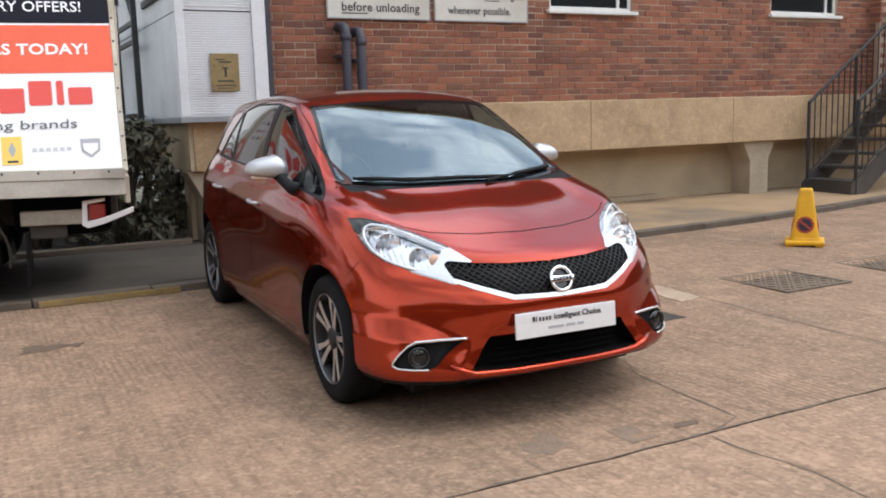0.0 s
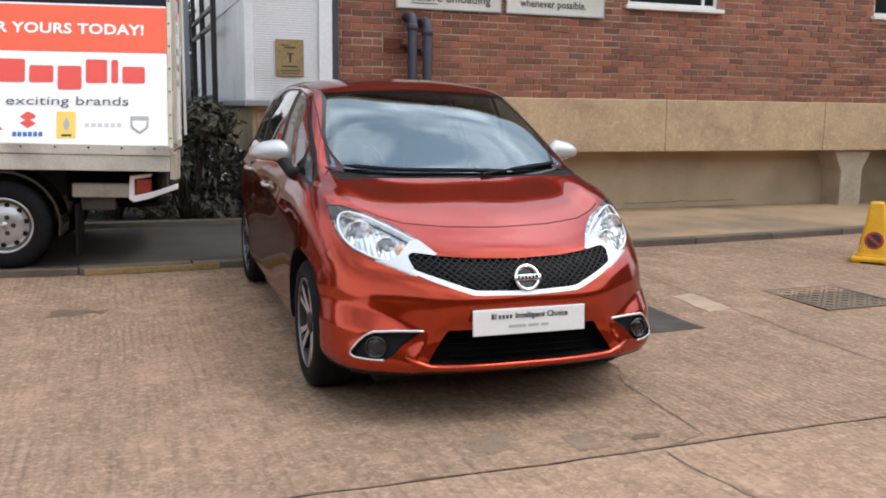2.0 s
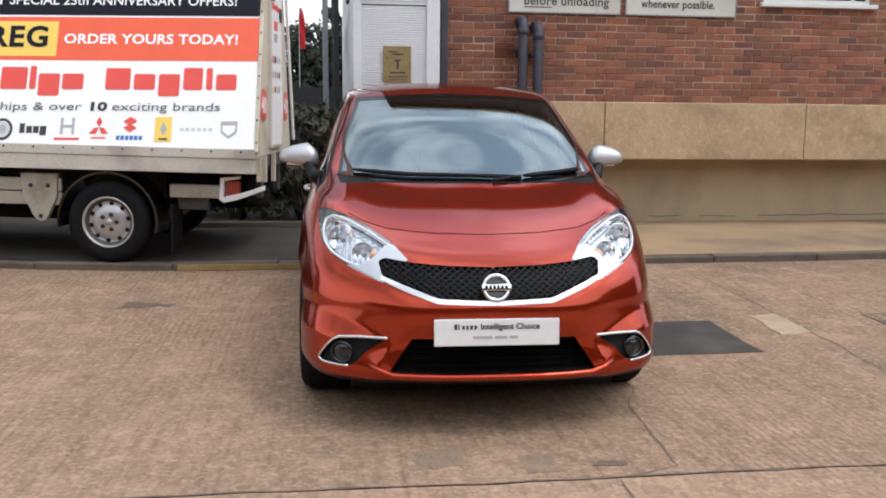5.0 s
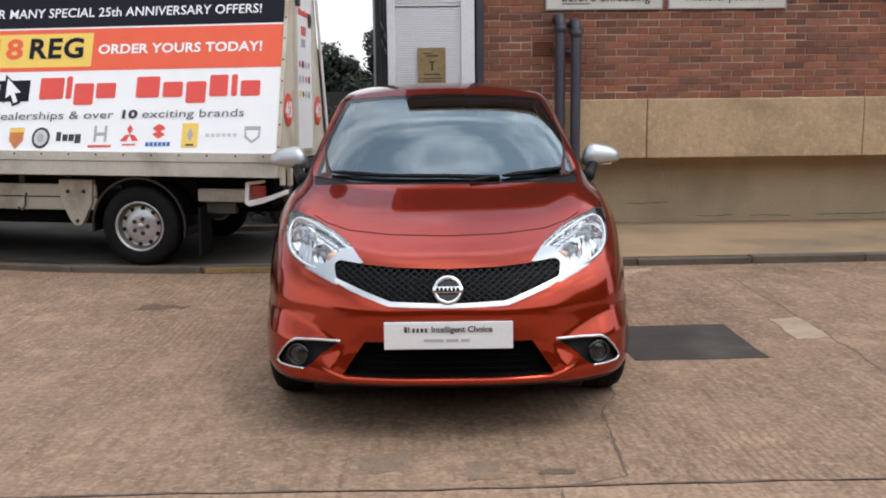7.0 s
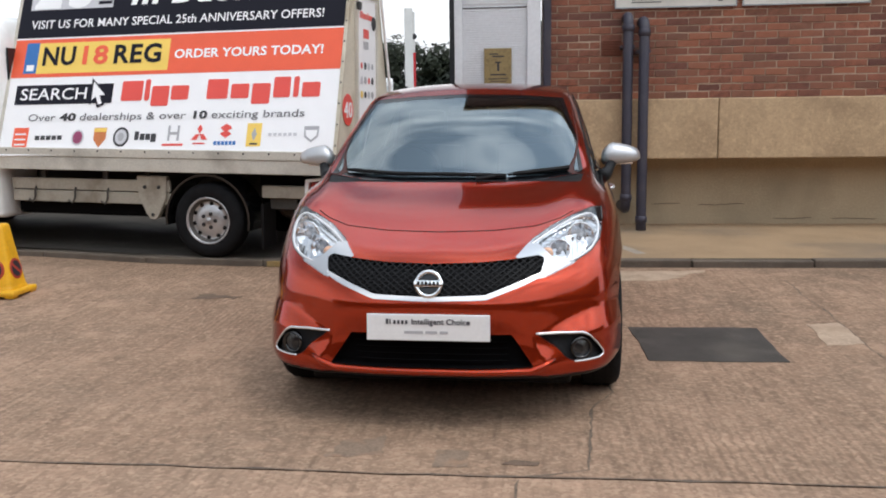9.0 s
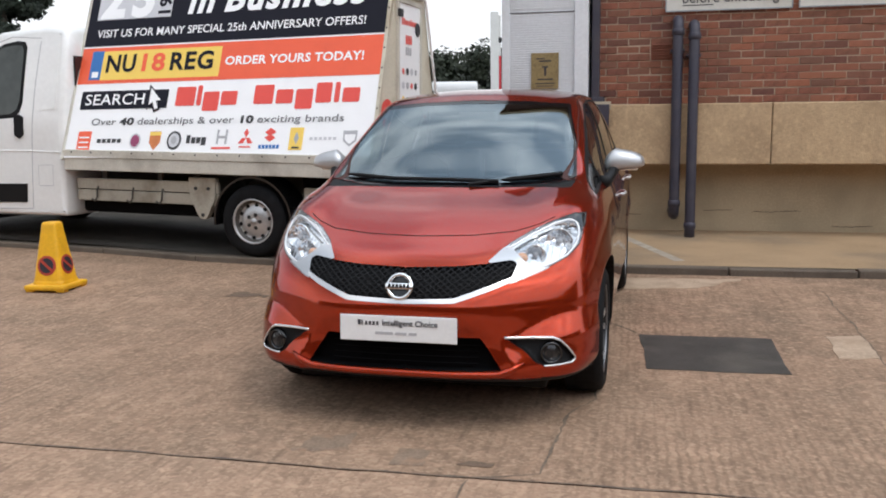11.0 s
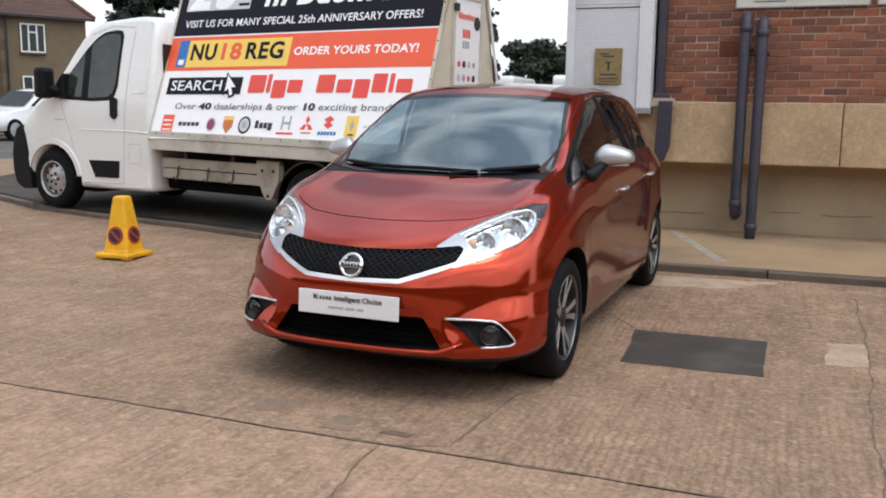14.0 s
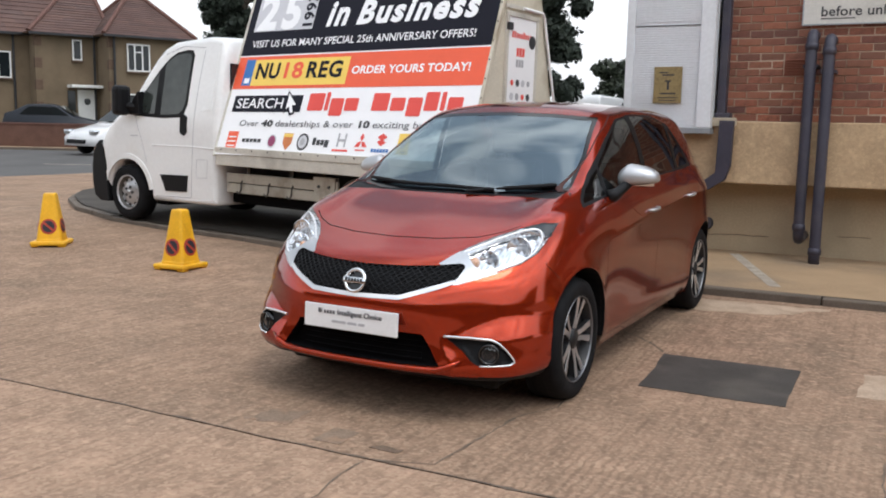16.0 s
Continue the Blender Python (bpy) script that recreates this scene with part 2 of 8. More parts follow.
# car
def car_paint():
    m = bpy.data.materials.new("metallic_orange_red_paint")
    m.use_nodes = True
    nt = m.node_tree
    b = nt.nodes["Principled BSDF"]
    lw = nt.nodes.new("ShaderNodeTexNoise")
    lw.inputs["Scale"].default_value = 900
    co = nt.nodes.new("ShaderNodeTexCoord")
    nt.links.new(co.outputs["Object"], lw.inputs["Vector"])
    k = nt.nodes.new("ShaderNodeMix")
    k.data_type = 'RGBA'
    k.inputs[6].default_value = (0.30, 0.0215, 0.005, 1)
    k.inputs[7].default_value = (0.49, 0.050, 0.0115, 1)
    nt.links.new(lw.outputs["Fac"], k.inputs[0])
    nt.links.new(k.outputs[2], b.inputs["Base Color"])
    b.inputs["Metallic"].default_value = 0.8
    b.inputs["Roughness"].default_value = 0.17
    b.inputs["Coat Weight"].default_value = 0.9
    b.inputs["Coat Roughness"].default_value = 0.03
    b.inputs["Coat IOR"].default_value = 1.45
    b.inputs["Specular Tint"].default_value = (0.16, 0.07, 0.06, 1)
    return m


def clear_glass(name, tint, f0=0.08, rough=0.0, sheen=(1.0, 1.0, 1.0)):
    """Thin pane: mostly see-through, mirror-like reflection that grows at a glancing angle."""
    m = bpy.data.materials.new(name)
    m.use_nodes = True
    nt = m.node_tree
    nt.nodes.remove(nt.nodes["Principled BSDF"])
    out = nt.nodes["Material Output"]
    tr = nt.nodes.new("ShaderNodeBsdfTransparent")
    tr.inputs["Color"].default_value = (*tint, 1)
    gl = nt.nodes.new("ShaderNodeBsdfGlossy")
    gl.inputs["Roughness"].default_value = rough
    gl.inputs["Color"].default_value = (*sheen, 1)
    lw = nt.nodes.new("ShaderNodeLayerWeight")
    lw.inputs["Blend"].default_value = 0.5
    pw = nt.nodes.new("ShaderNodeMath")
    pw.operation = 'POWER'
    pw.inputs[1].default_value = 5.0
    ma = nt.nodes.new("ShaderNodeMath")
    ma.operation = 'MULTIPLY_ADD'
    ma.inputs[1].default_value, ma.inputs[2].default_value = 1 - f0, f0
    mx = nt.nodes.new("ShaderNodeMixShader")
    nt.links.new(lw.outputs["Facing"], pw.inputs[0])
    nt.links.new(pw.outputs[0], ma.inputs[0])
    nt.links.new(ma.outputs[0], mx.inputs[0])
    nt.links.new(tr.outputs["BSDF"], mx.inputs[1])
    nt.links.new(gl.outputs["BSDF"], mx.inputs[2])
    nt.links.new(mx.outputs["Shader"], out.inputs["Surface"])
    return m


M_paint = car_paint()
M_wscreen = clear_glass("windscreen_glass", (0.60, 0.74, 0.79), 0.215, sheen=(0.80, 0.93, 1.0))
M_sideglass = clear_glass("green_side_glass", (0.36, 0.41, 0.41), 0.03)
M_tint = clear_glass("tinted_side_glass", (0.08, 0.09, 0.09), 0.03)
M_lens = clear_glass("lamp_lens", (0.95, 0.96, 0.97), 0.05)
M_chrome = mat("chrome", (0.86, 0.87, 0.88), 0.08, metal=1.0, var=0.02)
M_brightwork = mat("polished_bright_trim", (0.76, 0.76, 0.77), 0.16, metal=0.7, var=0.02)
M_satin = mat("satin_silver", (0.52, 0.52, 0.53), 0.38, metal=0.8, var=0.03)
M_shut = mat("dark_red_shut_line", (0.05, 0.008, 0.005), 0.6, var=0.05)
M_lampwedge = mat("lamp_silver_wedge", (0.55, 0.56, 0.58), 0.32, metal=0.8, var=0.02)
M_lampwhite = mat("lamp_bright_bezel", (0.78, 0.78, 0.8), 0.22, metal=0.4, var=0.01)
M_reflector = mat("lamp_reflector", (0.74, 0.75, 0.77), 0.10, metal=1.0, var=0.05, scale=30)
M_blacktrim = mat("black_plastic_trim", (0.007, 0.007, 0.008), 0.5, var=0.1, spec=0.18)
# Kept near black so recesses and under-deck blocks read as shade.
M_void = mat("black_plastic_and_shade", (0.0035, 0.0035, 0.004), 0.85, var=0.1, spec=0.08)
M_glossblack = mat("gloss_black_trim", (0.008, 0.008, 0.009), 0.12, var=0.05, coat=0.5)
M_frit = mat("windscreen_edge_black", (0.004, 0.004, 0.005), 0.1, var=0.05, spec=0.3)
M_rubber = mat("tyre_rubber", (0.009, 0.009, 0.01), 0.8, var=0.15, scale=12, fine=70, bump=0.2, spec=0.15)
M_alloy = mat("alloy_wheel_face", (0.68, 0.68, 0.70), 0.32, metal=0.9, var=0.05)
M_rimedge = mat("rim_edge_grey", (0.20, 0.20, 0.21), 0.35, metal=0.8, var=0.1)
M_alloydark = mat("alloy_wheel_pocket", (0.02, 0.02, 0.022), 0.5, metal=0.3, var=0.1)
M_interior = mat("dark_cabin_trim", (0.018, 0.019, 0.022), 0.8, var=0.1)
M_seat = mat("grey_seat_fabric", (0.04, 0.04, 0.045), 0.9, var=0.1)
M_plate = mat("white_plate", (0.80, 0.80, 0.80), 0.35, var=0.03)
M_platetext = mat("plate_dark_text", (0.05, 0.05, 0.06), 0.5, var=0.02)
M_plategrey = mat("plate_grey_text", (0.45, 0.45, 0.47), 0.5, var=0.02)
M_amber = mat("amber_lamp", (0.72, 0.40, 0.24), 0.2, var=0.05, coat=0.6)
# van
M_van = mat("white_van_paint", (0.83, 0.83, 0.82), 0.3, var=0.04, scale=1.5, fine=20, coat=0.6, stain=(0.66, 0.65, 0.62), stain_amt=0.4, stain_scale=1.6)
M_cream = mat("dirty_cream_board", (0.62, 0.57, 0.46), 0.55, var=0.1, scale=3, fine=40, stain=(0.36, 0.3, 0.21), stain_amt=0.8, stain_scale=2.5)
# Darker than the cream board: grime plus the shade below the deck.
M_guard = mat("grimy_shaded_cream_guard", (0.40, 0.365, 0.30), 0.6, var=0.12, scale=3, fine=40, stain=(0.2, 0.16, 0.11), stain_amt=0.9, stain_scale=3)
M_alu = mat("dull_aluminium_rail", (0.61, 0.58, 0.51), 0.5, metal=0.1, var=0.12, scale=4, fine=60, stain=(0.26, 0.23, 0.19), stain_amt=0.6, stain_scale=3)
M_chassis = mat("grey_chassis_paint", (0.06, 0.055, 0.048), 0.6, var=0.15, scale=4, fine=40, stain=(0.08, 0.07, 0.06), stain_amt=0.9, stain_scale=3)
M_posterwhite = mat("poster_white", (0.92, 0.92, 0.93), 0.35, var=0.02)
M_posterblack = mat("poster_black", (0.014, 0.014, 0.022), 0.5, var=0.05, spec=0.12)
M_posterslate = mat("poster_slate", (0.11, 0.11, 0.12), 0.4, var=0.03)
M_posterred = mat("poster_orange_red", (0.86, 0.12, 0.05), 0.35, var=0.03)
M_posteryel = mat("poster_yellow", (0.9, 0.62, 0.12), 0.35, var=0.03)
M_posterblue = mat("poster_blue", (0.03, 0.16, 0.45), 0.35, var=0.03)
M_postergrey = mat("poster_grey", (0.42, 0.42, 0.44), 0.4, var=0.03)
M_posterlight = mat("poster_pale_grey", (0.6, 0.6, 0.63), 0.4, var=0.03)
M_letterred = mat("letter_red", (0.78, 0.08, 0.06), 0.35, var=0.03)
M_lampred = mat("red_tail_lamp", (0.35, 0.03, 0.025), 0.25, var=0.08, coat=0.5)
M_steelrim = mat("steel_wheel_silver", (0.50, 0.50, 0.51), 0.35, metal=0.6, var=0.12, scale=9, stain=(0.2, 0.18, 0.16), stain_amt=0.5, stain_scale=8)
M_cabglass = mat("cab_side_glass", (0.035, 0.042, 0.038), 0.03, var=0.3, scale=2.5, fine=6, spec=0.6)
# far
M_render_far = mat("pebbledash_brown", (0.165, 0.12, 0.075), 0.95, var=0.15, scale=1.2, fine=30, bump=0.4, stain=(0.12, 0.095, 0.06), stain_amt=0.6, stain_scale=0.5)
M_quoin = mat("dark_quoin_brick", (0.12, 0.075, 0.05), 0.9, var=0.2)
M_roof = mat("roof_tile_brown", (0.118, 0.064, 0.052), 0.85, var=0.2, scale=1.0, fine=12, per_object=0.35)
M_ridge = mat("ridge_tile", (0.13, 0.062, 0.048), 0.85, var=0.2)
M_gwall = mat("garden_wall_brick", (0.12, 0.058, 0.04), 0.9, var=0.2, scale=2, fine=20)
M_leaf = mat("leaf_green", (0.028, 0.036, 0.018), 0.7, var=0.3, scale=2, fine=10, per_object=0.6)
M_leafdark = mat("conifer_green", (0.018, 0.026, 0.015), 0.8, var=0.3, scale=1, fine=8, per_object=0.6)
M_leafbush = mat("bush_leaf", (0.078, 0.068, 0.042), 0.65, var=0.3, scale=3, fine=20, per_object=0.8)
M_bark = mat("bark", (0.07, 0.055, 0.04), 0.9, var=0.25, scale=8, fine=40, bump=0.5)
M_whitecar = mat("white_car_paint", (0.75, 0.75, 0.75), 0.25, var=0.03, coat=0.8)
M_darkcar = mat("dark_blue_car_paint", (0.012, 0.015, 0.022), 0.4, var=0.05, spec=0.25, coat=0.08)
M_flagred = mat("red_flag_cloth", (0.6, 0.04, 0.05), 0.8, var=0.1)

import collections

# ---- building helpers ----
def mesh_of(name, bm, material=None, smooth=False):
    me = bpy.data.meshes.new(name)
    bm.normal_update()
    bm.to_mesh(me)
    bm.free()
    if material:
        me.materials.append(material)
    if smooth:
        for p in me.polygons:
            p.use_smooth = True
    return me


def part(name, bm, material, parent, label="", smooth=False, at=None):
    ob = new(name, mesh_of(name, bm, material, smooth))
    ob.parent = parent
    if at is not None:
        ob.matrix_basis = at
    if label:
        tagged(ob, label=label)
    return ob


def thing(name, bm, material, label, category, group="", kind="", smooth=False, at=None):
    ob = new(name, mesh_of(name, bm, material, smooth))
    if at is not None:
        ob.matrix_basis = at
    return tagged(ob, label, category, group, kind)


def holder(name, at, label, category, group="", kind=""):
    ob = new(name)
    ob.matrix_basis = at
    return tagged(ob, label, category, group, kind)


def add_box(bm, lo, hi, bevel=0.0, m=None):
    """An axis-aligned box from corner lo to corner hi, with its edges rounded by bevel."""
    lo, hi = Vector(lo), Vector(hi)
    r = bmesh.ops.create_cube(bm, size=1.0)
    vs = r["verts"]
    for v in vs:
        v.co = Vector([lo[i] + (v.co[i] + 0.5) * (hi[i] - lo[i]) for i in range(3)])
    if bevel:
        es = list({e for v in vs for e in v.link_edges})
        q = bmesh.ops.bevel(bm, geom=es, offset=bevel, segments=2, affect='EDGES', profile=0.5)
        vs = list({v for f in q["faces"] for v in f.verts} | {v for v in vs if v.is_valid})
    if m is not None:
        bmesh.ops.transform(bm, matrix=m, verts=[v for v in vs if v.is_valid])
    return bm


def box(lo, hi, bevel=0.0, m=None):
    return add_box(bmesh.new(), lo, hi, bevel, m)


def add_prism(bm, outline, axis, a, b):
    """A closed outline of 2D points, pushed along axis (0, 1, 2) from a to b."""
    def at(p, w):
        q = [p[0], p[1]]
        q.insert(axis, w)
        return q
    lo = [bm.verts.new(at(p, a)) for p in outline]
    hi = [bm.verts.new(at(p, b)) for p in outline]
    n = len(outline)
    for i in range(n):
        bm.faces.new((lo[i], lo[(i + 1) % n], hi[(i + 1) % n], hi[i]))
    bm.faces.new(lo[::-1])
    bm.faces.new(hi)
    bmesh.ops.recalc_face_normals(bm, faces=bm.faces)
    return bm


def prism(outline, axis, a, b, bevel=0.0):
    bm = add_prism(bmesh.new(), outline, axis, a, b)
    if bevel:
        bmesh.ops.bevel(bm, geom=bm.edges[:], offset=bevel, segments=2, affect='EDGES', profile=0.5)
    return bm


def add_tube(bm, pts, radius, seg=12, caps=True):
    """A round tube along a line of points; radius may be one number or one for each point."""
    pts = [Vector(p) for p in pts]
    rs = radius if isinstance(radius, (list, tuple)) else [radius] * len(pts)
    rings, side = [], None
    for i, p in enumerate(pts):
        d = (pts[min(i + 1, len(pts) - 1)] - pts[max(i - 1, 0)]).normalized()
        if side is None:
            side = d.orthogonal().normalized()
        side = (side - d * side.dot(d)).normalized()
        up = d.cross(side)
        rings.append([bm.verts.new(p + (side * math.cos(k * math.tau / seg) + up * math.sin(k * math.tau / seg)) * rs[i]) for k in range(seg)])
    for a, b in zip(rings, rings[1:]):
        for k in range(seg):
            bm.faces.new((a[k], a[(k + 1) % seg], b[(k + 1) % seg], b[k]))
    if caps:
        bm.faces.new(rings[0][::-1])
        bm.faces.new(rings[-1])
    return bm


def tube(pts, radius, seg=12):
    return add_tube(bmesh.new(), pts, radius, seg)


def add_lathe(bm, profile, seg=32, axis=1):
    """Points (radius, along) turned round an axis (1: y, 2: z)."""
    rings = []
    for r, w in profile:
        ring = []
        for k in range(seg):
            c, s = math.cos(k * math.tau / seg) * r, math.sin(k * math.tau / seg) * r
            ring.append(bm.verts.new((c, w, s) if axis == 1 else (c, s, w)))
        rings.append(ring)
    for a, b in zip(rings, rings[1:]):
        for k in range(seg):
            bm.faces.new((a[k], a[(k + 1) % seg], b[(k + 1) % seg], b[k]))
    return bm


def lathe(profile, seg=32, axis=1):
    bm = add_lathe(bmesh.new(), profile, seg, axis)
    bmesh.ops.remove_doubles(bm, verts=bm.verts, dist=1e-5)
    bmesh.ops.recalc_face_normals(bm, faces=bm.faces)
    return bm


def lettering(name, body, size, m, material, parent, width=None, bold=0.0, shear=0.0, depth=0.002, label=""):
    """Raised lettering in the built-in font. m places it: text runs along local x, faces local z. width: the length to fit."""
    cu = bpy.data.curves.new(name, 'FONT')
    cu.body = body
    cu.size = size
    cu.offset = bold
    cu.shear = shear
    cu.space_character = 1.0 + bold * 12
    cu.extrude = depth / 2
    cu.resolution_u = 3
    tmp = bpy.data.objects.new(name + "_tmp", cu)
    scene.collection.objects.link(tmp)
    bpy.context.view_layer.update()
    me = bpy.data.meshes.new_from_object(tmp.evaluated_get(bpy.context.evaluated_depsgraph_get()))
    bpy.data.objects.remove(tmp)
    bpy.data.curves.remove(cu)
    xs = [v.co.x for v in me.vertices]
    if width and xs:
        k = width / (max(xs) - min(xs))
        lo = min(xs)
        for v in me.vertices:
            v.co.x = (v.co.x - lo) * k
    me.materials.clear()
    me.materials.append(material)
    me.name = name
    pieces = split_letters(me, material) if size >= 0.05 else [me]
    for piece in pieces:
        ob = new(name if len(pieces) == 1 else "letter", piece)
        ob.parent = parent
        ob.matrix_basis = m
    if label:
        tagged(ob, label=label)
    return ob


def split_letters(me, material):
    """One mesh a letter: the islands of the mesh, with dots joined to the stem below them."""
    root = list(range(len(me.vertices)))

    def find(i):
        while root[i] != i:
            root[i] = root[root[i]]
            i = root[i]
        return i
    for e in me.edges:
        a, b = find(e.vertices[0]), find(e.vertices[1])
        if a != b:
            root[a] = b
    islands = collections.defaultdict(list)
    for i in range(len(root)):
        islands[find(i)].append(i)
    spans = sorted((min(me.vertices[i].co.x for i in q), max(me.vertices[i].co.x for i in q), k) for k, q in islands.items())
    sets = []
    for lo, hi, k in spans:
        if sets and min(hi, sets[-1][1]) - lo > 0.45 * min(hi - lo, sets[-1][1] - sets[-1][0]):
            sets[-1][1] = max(hi, sets[-1][1])
            sets[-1][2].append(k)
        else:
            sets.append([lo, hi, [k]])
    owner = {k: n for n, (_, _, ks) in enumerate(sets) for k in ks}
    faces = [[] for _ in sets]
    for p in me.polygons:
        faces[owner[find(p.vertices[0])]].append(tuple(p.vertices))
    out = []
    for fs in faces:
        used = sorted({i for f in fs for i in f})
        at = {i: n for n, i in enumerate(used)}
        q = bpy.data.meshes.new("letter")
        q.from_pydata([tuple(me.vertices[i].co) for i in used], [], [tuple(at[i] for i in f) for f in fs])
        q.materials.append(material)
        out.append(q)
    return out


def ring_of(outline, z0, z1):
    return prism(outline, 2, z0, z1)

# ---- ground ----
def rise(x):
    """How far the yard climbs towards the street."""
    return 0.019 * min(5.0, max(0.0, -x))


def gz(y, x=3.0):
    """Height of the forecourt, which rises gently towards the kerb."""
    return (0.05 + rise(x)) * min(1.0, max(0.0, (y - 4.6) / 2.5))


def wobble(x, seed, size=0.02, freq=1.7):
    return size * noise.noise(Vector((x * freq, seed * 7.3, 0.0))) + 0.4 * size * noise.noise(Vector((x * freq * 5, seed * 3.1, 4.0)))


bm = bmesh.new()
bmesh.ops.create_grid(bm, x_segments=24, y_segments=24, size=900)
ground = thing("ground", bm, M_earth, "wide flat ground reaching to the horizon", "ground", kind="structure")
ground.location.z = -0.06

KERB = [(-8.6, 12.4), (-8.2, 11.2), (-7.6, 10.05), (-6.8, 9.2), (-5.6, 8.3), (-4.3, 7.72), (-3.2, 7.5), (-1.9, 7.36), (-0.8, 7.14), (0.3, 7.08), (2.0, 7.11), (4.0, 7.12), (6.0, 7.15), (8.0, 7.3), (9.5, 7.52), (12.0, 8.0), (16.0, 8.9)]


def kerb_y(x):
    for (x0, y0), (x1, y1) in zip(KERB, KERB[1:]):
        if x0 <= x <= x1:
            return y0 + (y1 - y0) * (x - x0) / (x1 - x0)
    return 16.5 if x < KERB[0][0] else KERB[-1][1]


def slab(name, xs, lo, hi, material, label, z=gz, steps=26, thick=0.05):
    """A slab of the forecourt between two ragged edges lo(x) and hi(x)."""
    bm = bmesh.new()
    grid = []
    for x in xs:
        a, b = lo(x), hi(x)
        grid.append([bm.verts.new((x, a + (b - a) * j / steps, z(a + (b - a) * j / steps, x))) for j in range(steps + 1)])
    for c0, c1 in zip(grid, grid[1:]):
        for j in range(steps):
            bm.faces.new((c0[j], c1[j], c1[j + 1], c0[j + 1]))
    for j, flip in ((0, False), (steps, True)):
        low = [bm.verts.new(c[j].co - Vector((0, 0, thick))) for c in grid]
        for i in range(len(grid) - 1):
            f = (grid[i][j], low[i], low[i + 1], grid[i + 1][j])
            bm.faces.new(f if not flip else f[::-1])
    bmesh.ops.recalc_face_normals(bm, faces=bm.faces)
    return thing(name, bm, material, label, "concrete slab", kind="structure")


def joint(x):
    return 2.685 + wobble(x, 1, 0.03, 0.9)


XS = [-13 + 0.15 * i for i in range(201)]
slab("forecourt_slab", XS, lambda x: -14.0, lambda x: joint(x) - 0.006 - abs(wobble(x, 2, 0.008, 3)), M_concrete, "weathered tan concrete forecourt with exposed aggregate")
slab("forecourt_slab", XS, lambda x: joint(x) + 0.006, lambda x: kerb_y(x) + 0.02, M_concrete_shaded, "worn tan concrete forecourt slab, darkened for shade below the kerb", steps=40)


def crack(points, width, name="crack", material=M_crack, label="dark crack in the concrete forecourt", lift=0.002, seed=3, wander=0.035):
    """A ragged dark crack along a line of points on the forecourt."""
    bm = bmesh.new()
    line = []
    for (x0, y0), (x1, y1) in zip(points, points[1:]):
        n = max(2, int(math.hypot(x1 - x0, y1 - y0) / 0.05))
        for i in range(n):
            line.append(Vector((x0 + (x1 - x0) * i / n, y0 + (y1 - y0) * i / n)))
    line.append(Vector(points[-1]))
    prev = None
    for i, p in enumerate(line):
        d = (line[min(i + 1, len(line) - 1)] - line[max(i - 1, 0)]).normalized()
        n = Vector((-d.y, d.x))
        p = p + n * wobble(i * 0.05, seed, wander, 2.5)
        w = width * (0.35 + 1.9 * abs(noise.noise(Vector((i * 0.37, seed, 9.0)))))
        if i in (0, len(line) - 1):
            w *= 0.2
        a, b = p + n * w / 2, p - n * w / 2
        cur = (bm.verts.new((a.x, a.y, gz(a.y, a.x) + lift)), bm.verts.new((b.x, b.y, gz(b.y, b.x) + lift)))
        if prev:
            bm.faces.new((prev[0], prev[1], cur[1], cur[0]))
        prev = cur
    bmesh.ops.recalc_face_normals(bm, faces=bm.faces)
    return thing(name, bm, material, label, "crack", kind="structure")


crack([(-12.9 + 0.1 * i, joint(-12.9 + 0.1 * i)) for i in range(298)], 0.016, "slab_joint", M_joint, "dark joint between two concrete slabs", 0.003, 11, 0.004)
crack([(2.63, 2.69), (2.74, 2.72), (2.88, 2.78), (2.91, 3.1), (2.96, 3.5), (3.05, 3.75), (3.02, 4.3)], 0.016, seed=4)
crack([(2.6, 2.67), (2.6, 2.5), (2.66, 2.18), (2.63, 1.7)], 0.016, seed=5)
crack([(2.87, 5.55), (3.05, 5.4), (3.28, 5.11)], 0.018, seed=6)
crack([(4.62, 6.6), (4.605, 5.65), (4.59, 4.75), (4.53, 4.1), (4.5, 3.2), (4.5, 2.72)], 0.014, seed=7)
crack([(-6.2, 5.0), (-3.35, 5.58), (-3.0, 6.3), (-3.2, 7.5)], 0.012, seed=8)


def ground_patch(name, corners, material, label, rag=0.015, lift=0.004, seed=1, category="patch"):
    """A flat repair in the forecourt with slightly ragged edges."""
    bm = bmesh.new()
    vs = []
    for i, (a, b) in enumerate(zip(corners, corners[1:] + corners[:1])):
        for j in range(10):
            x, y = a[0] + (b[0] - a[0]) * j / 10, a[1] + (b[1] - a[1]) * j / 10
            x += wobble(i * 3 + j * 0.1, seed, rag, 3)
            y += wobble(i * 3 + j * 0.1, seed + 5, rag, 3)
            vs.append((x, y))
    top = [bm.verts.new((x, y, gz(y, x) + lift)) for x, y in vs]
    low = [bm.verts.new((x, y, gz(y, x) - 0.01)) for x, y in vs]
    bm.faces.new(top)
    for i in range(len(vs)):
        bm.faces.new((top[i], low[i], low[(i + 1) % len(vs)], top[(i + 1) % len(vs)]))
    bmesh.ops.recalc_face_normals(bm, faces=bm.faces)
    return thing(name, bm, material, label, category, kind="structure")


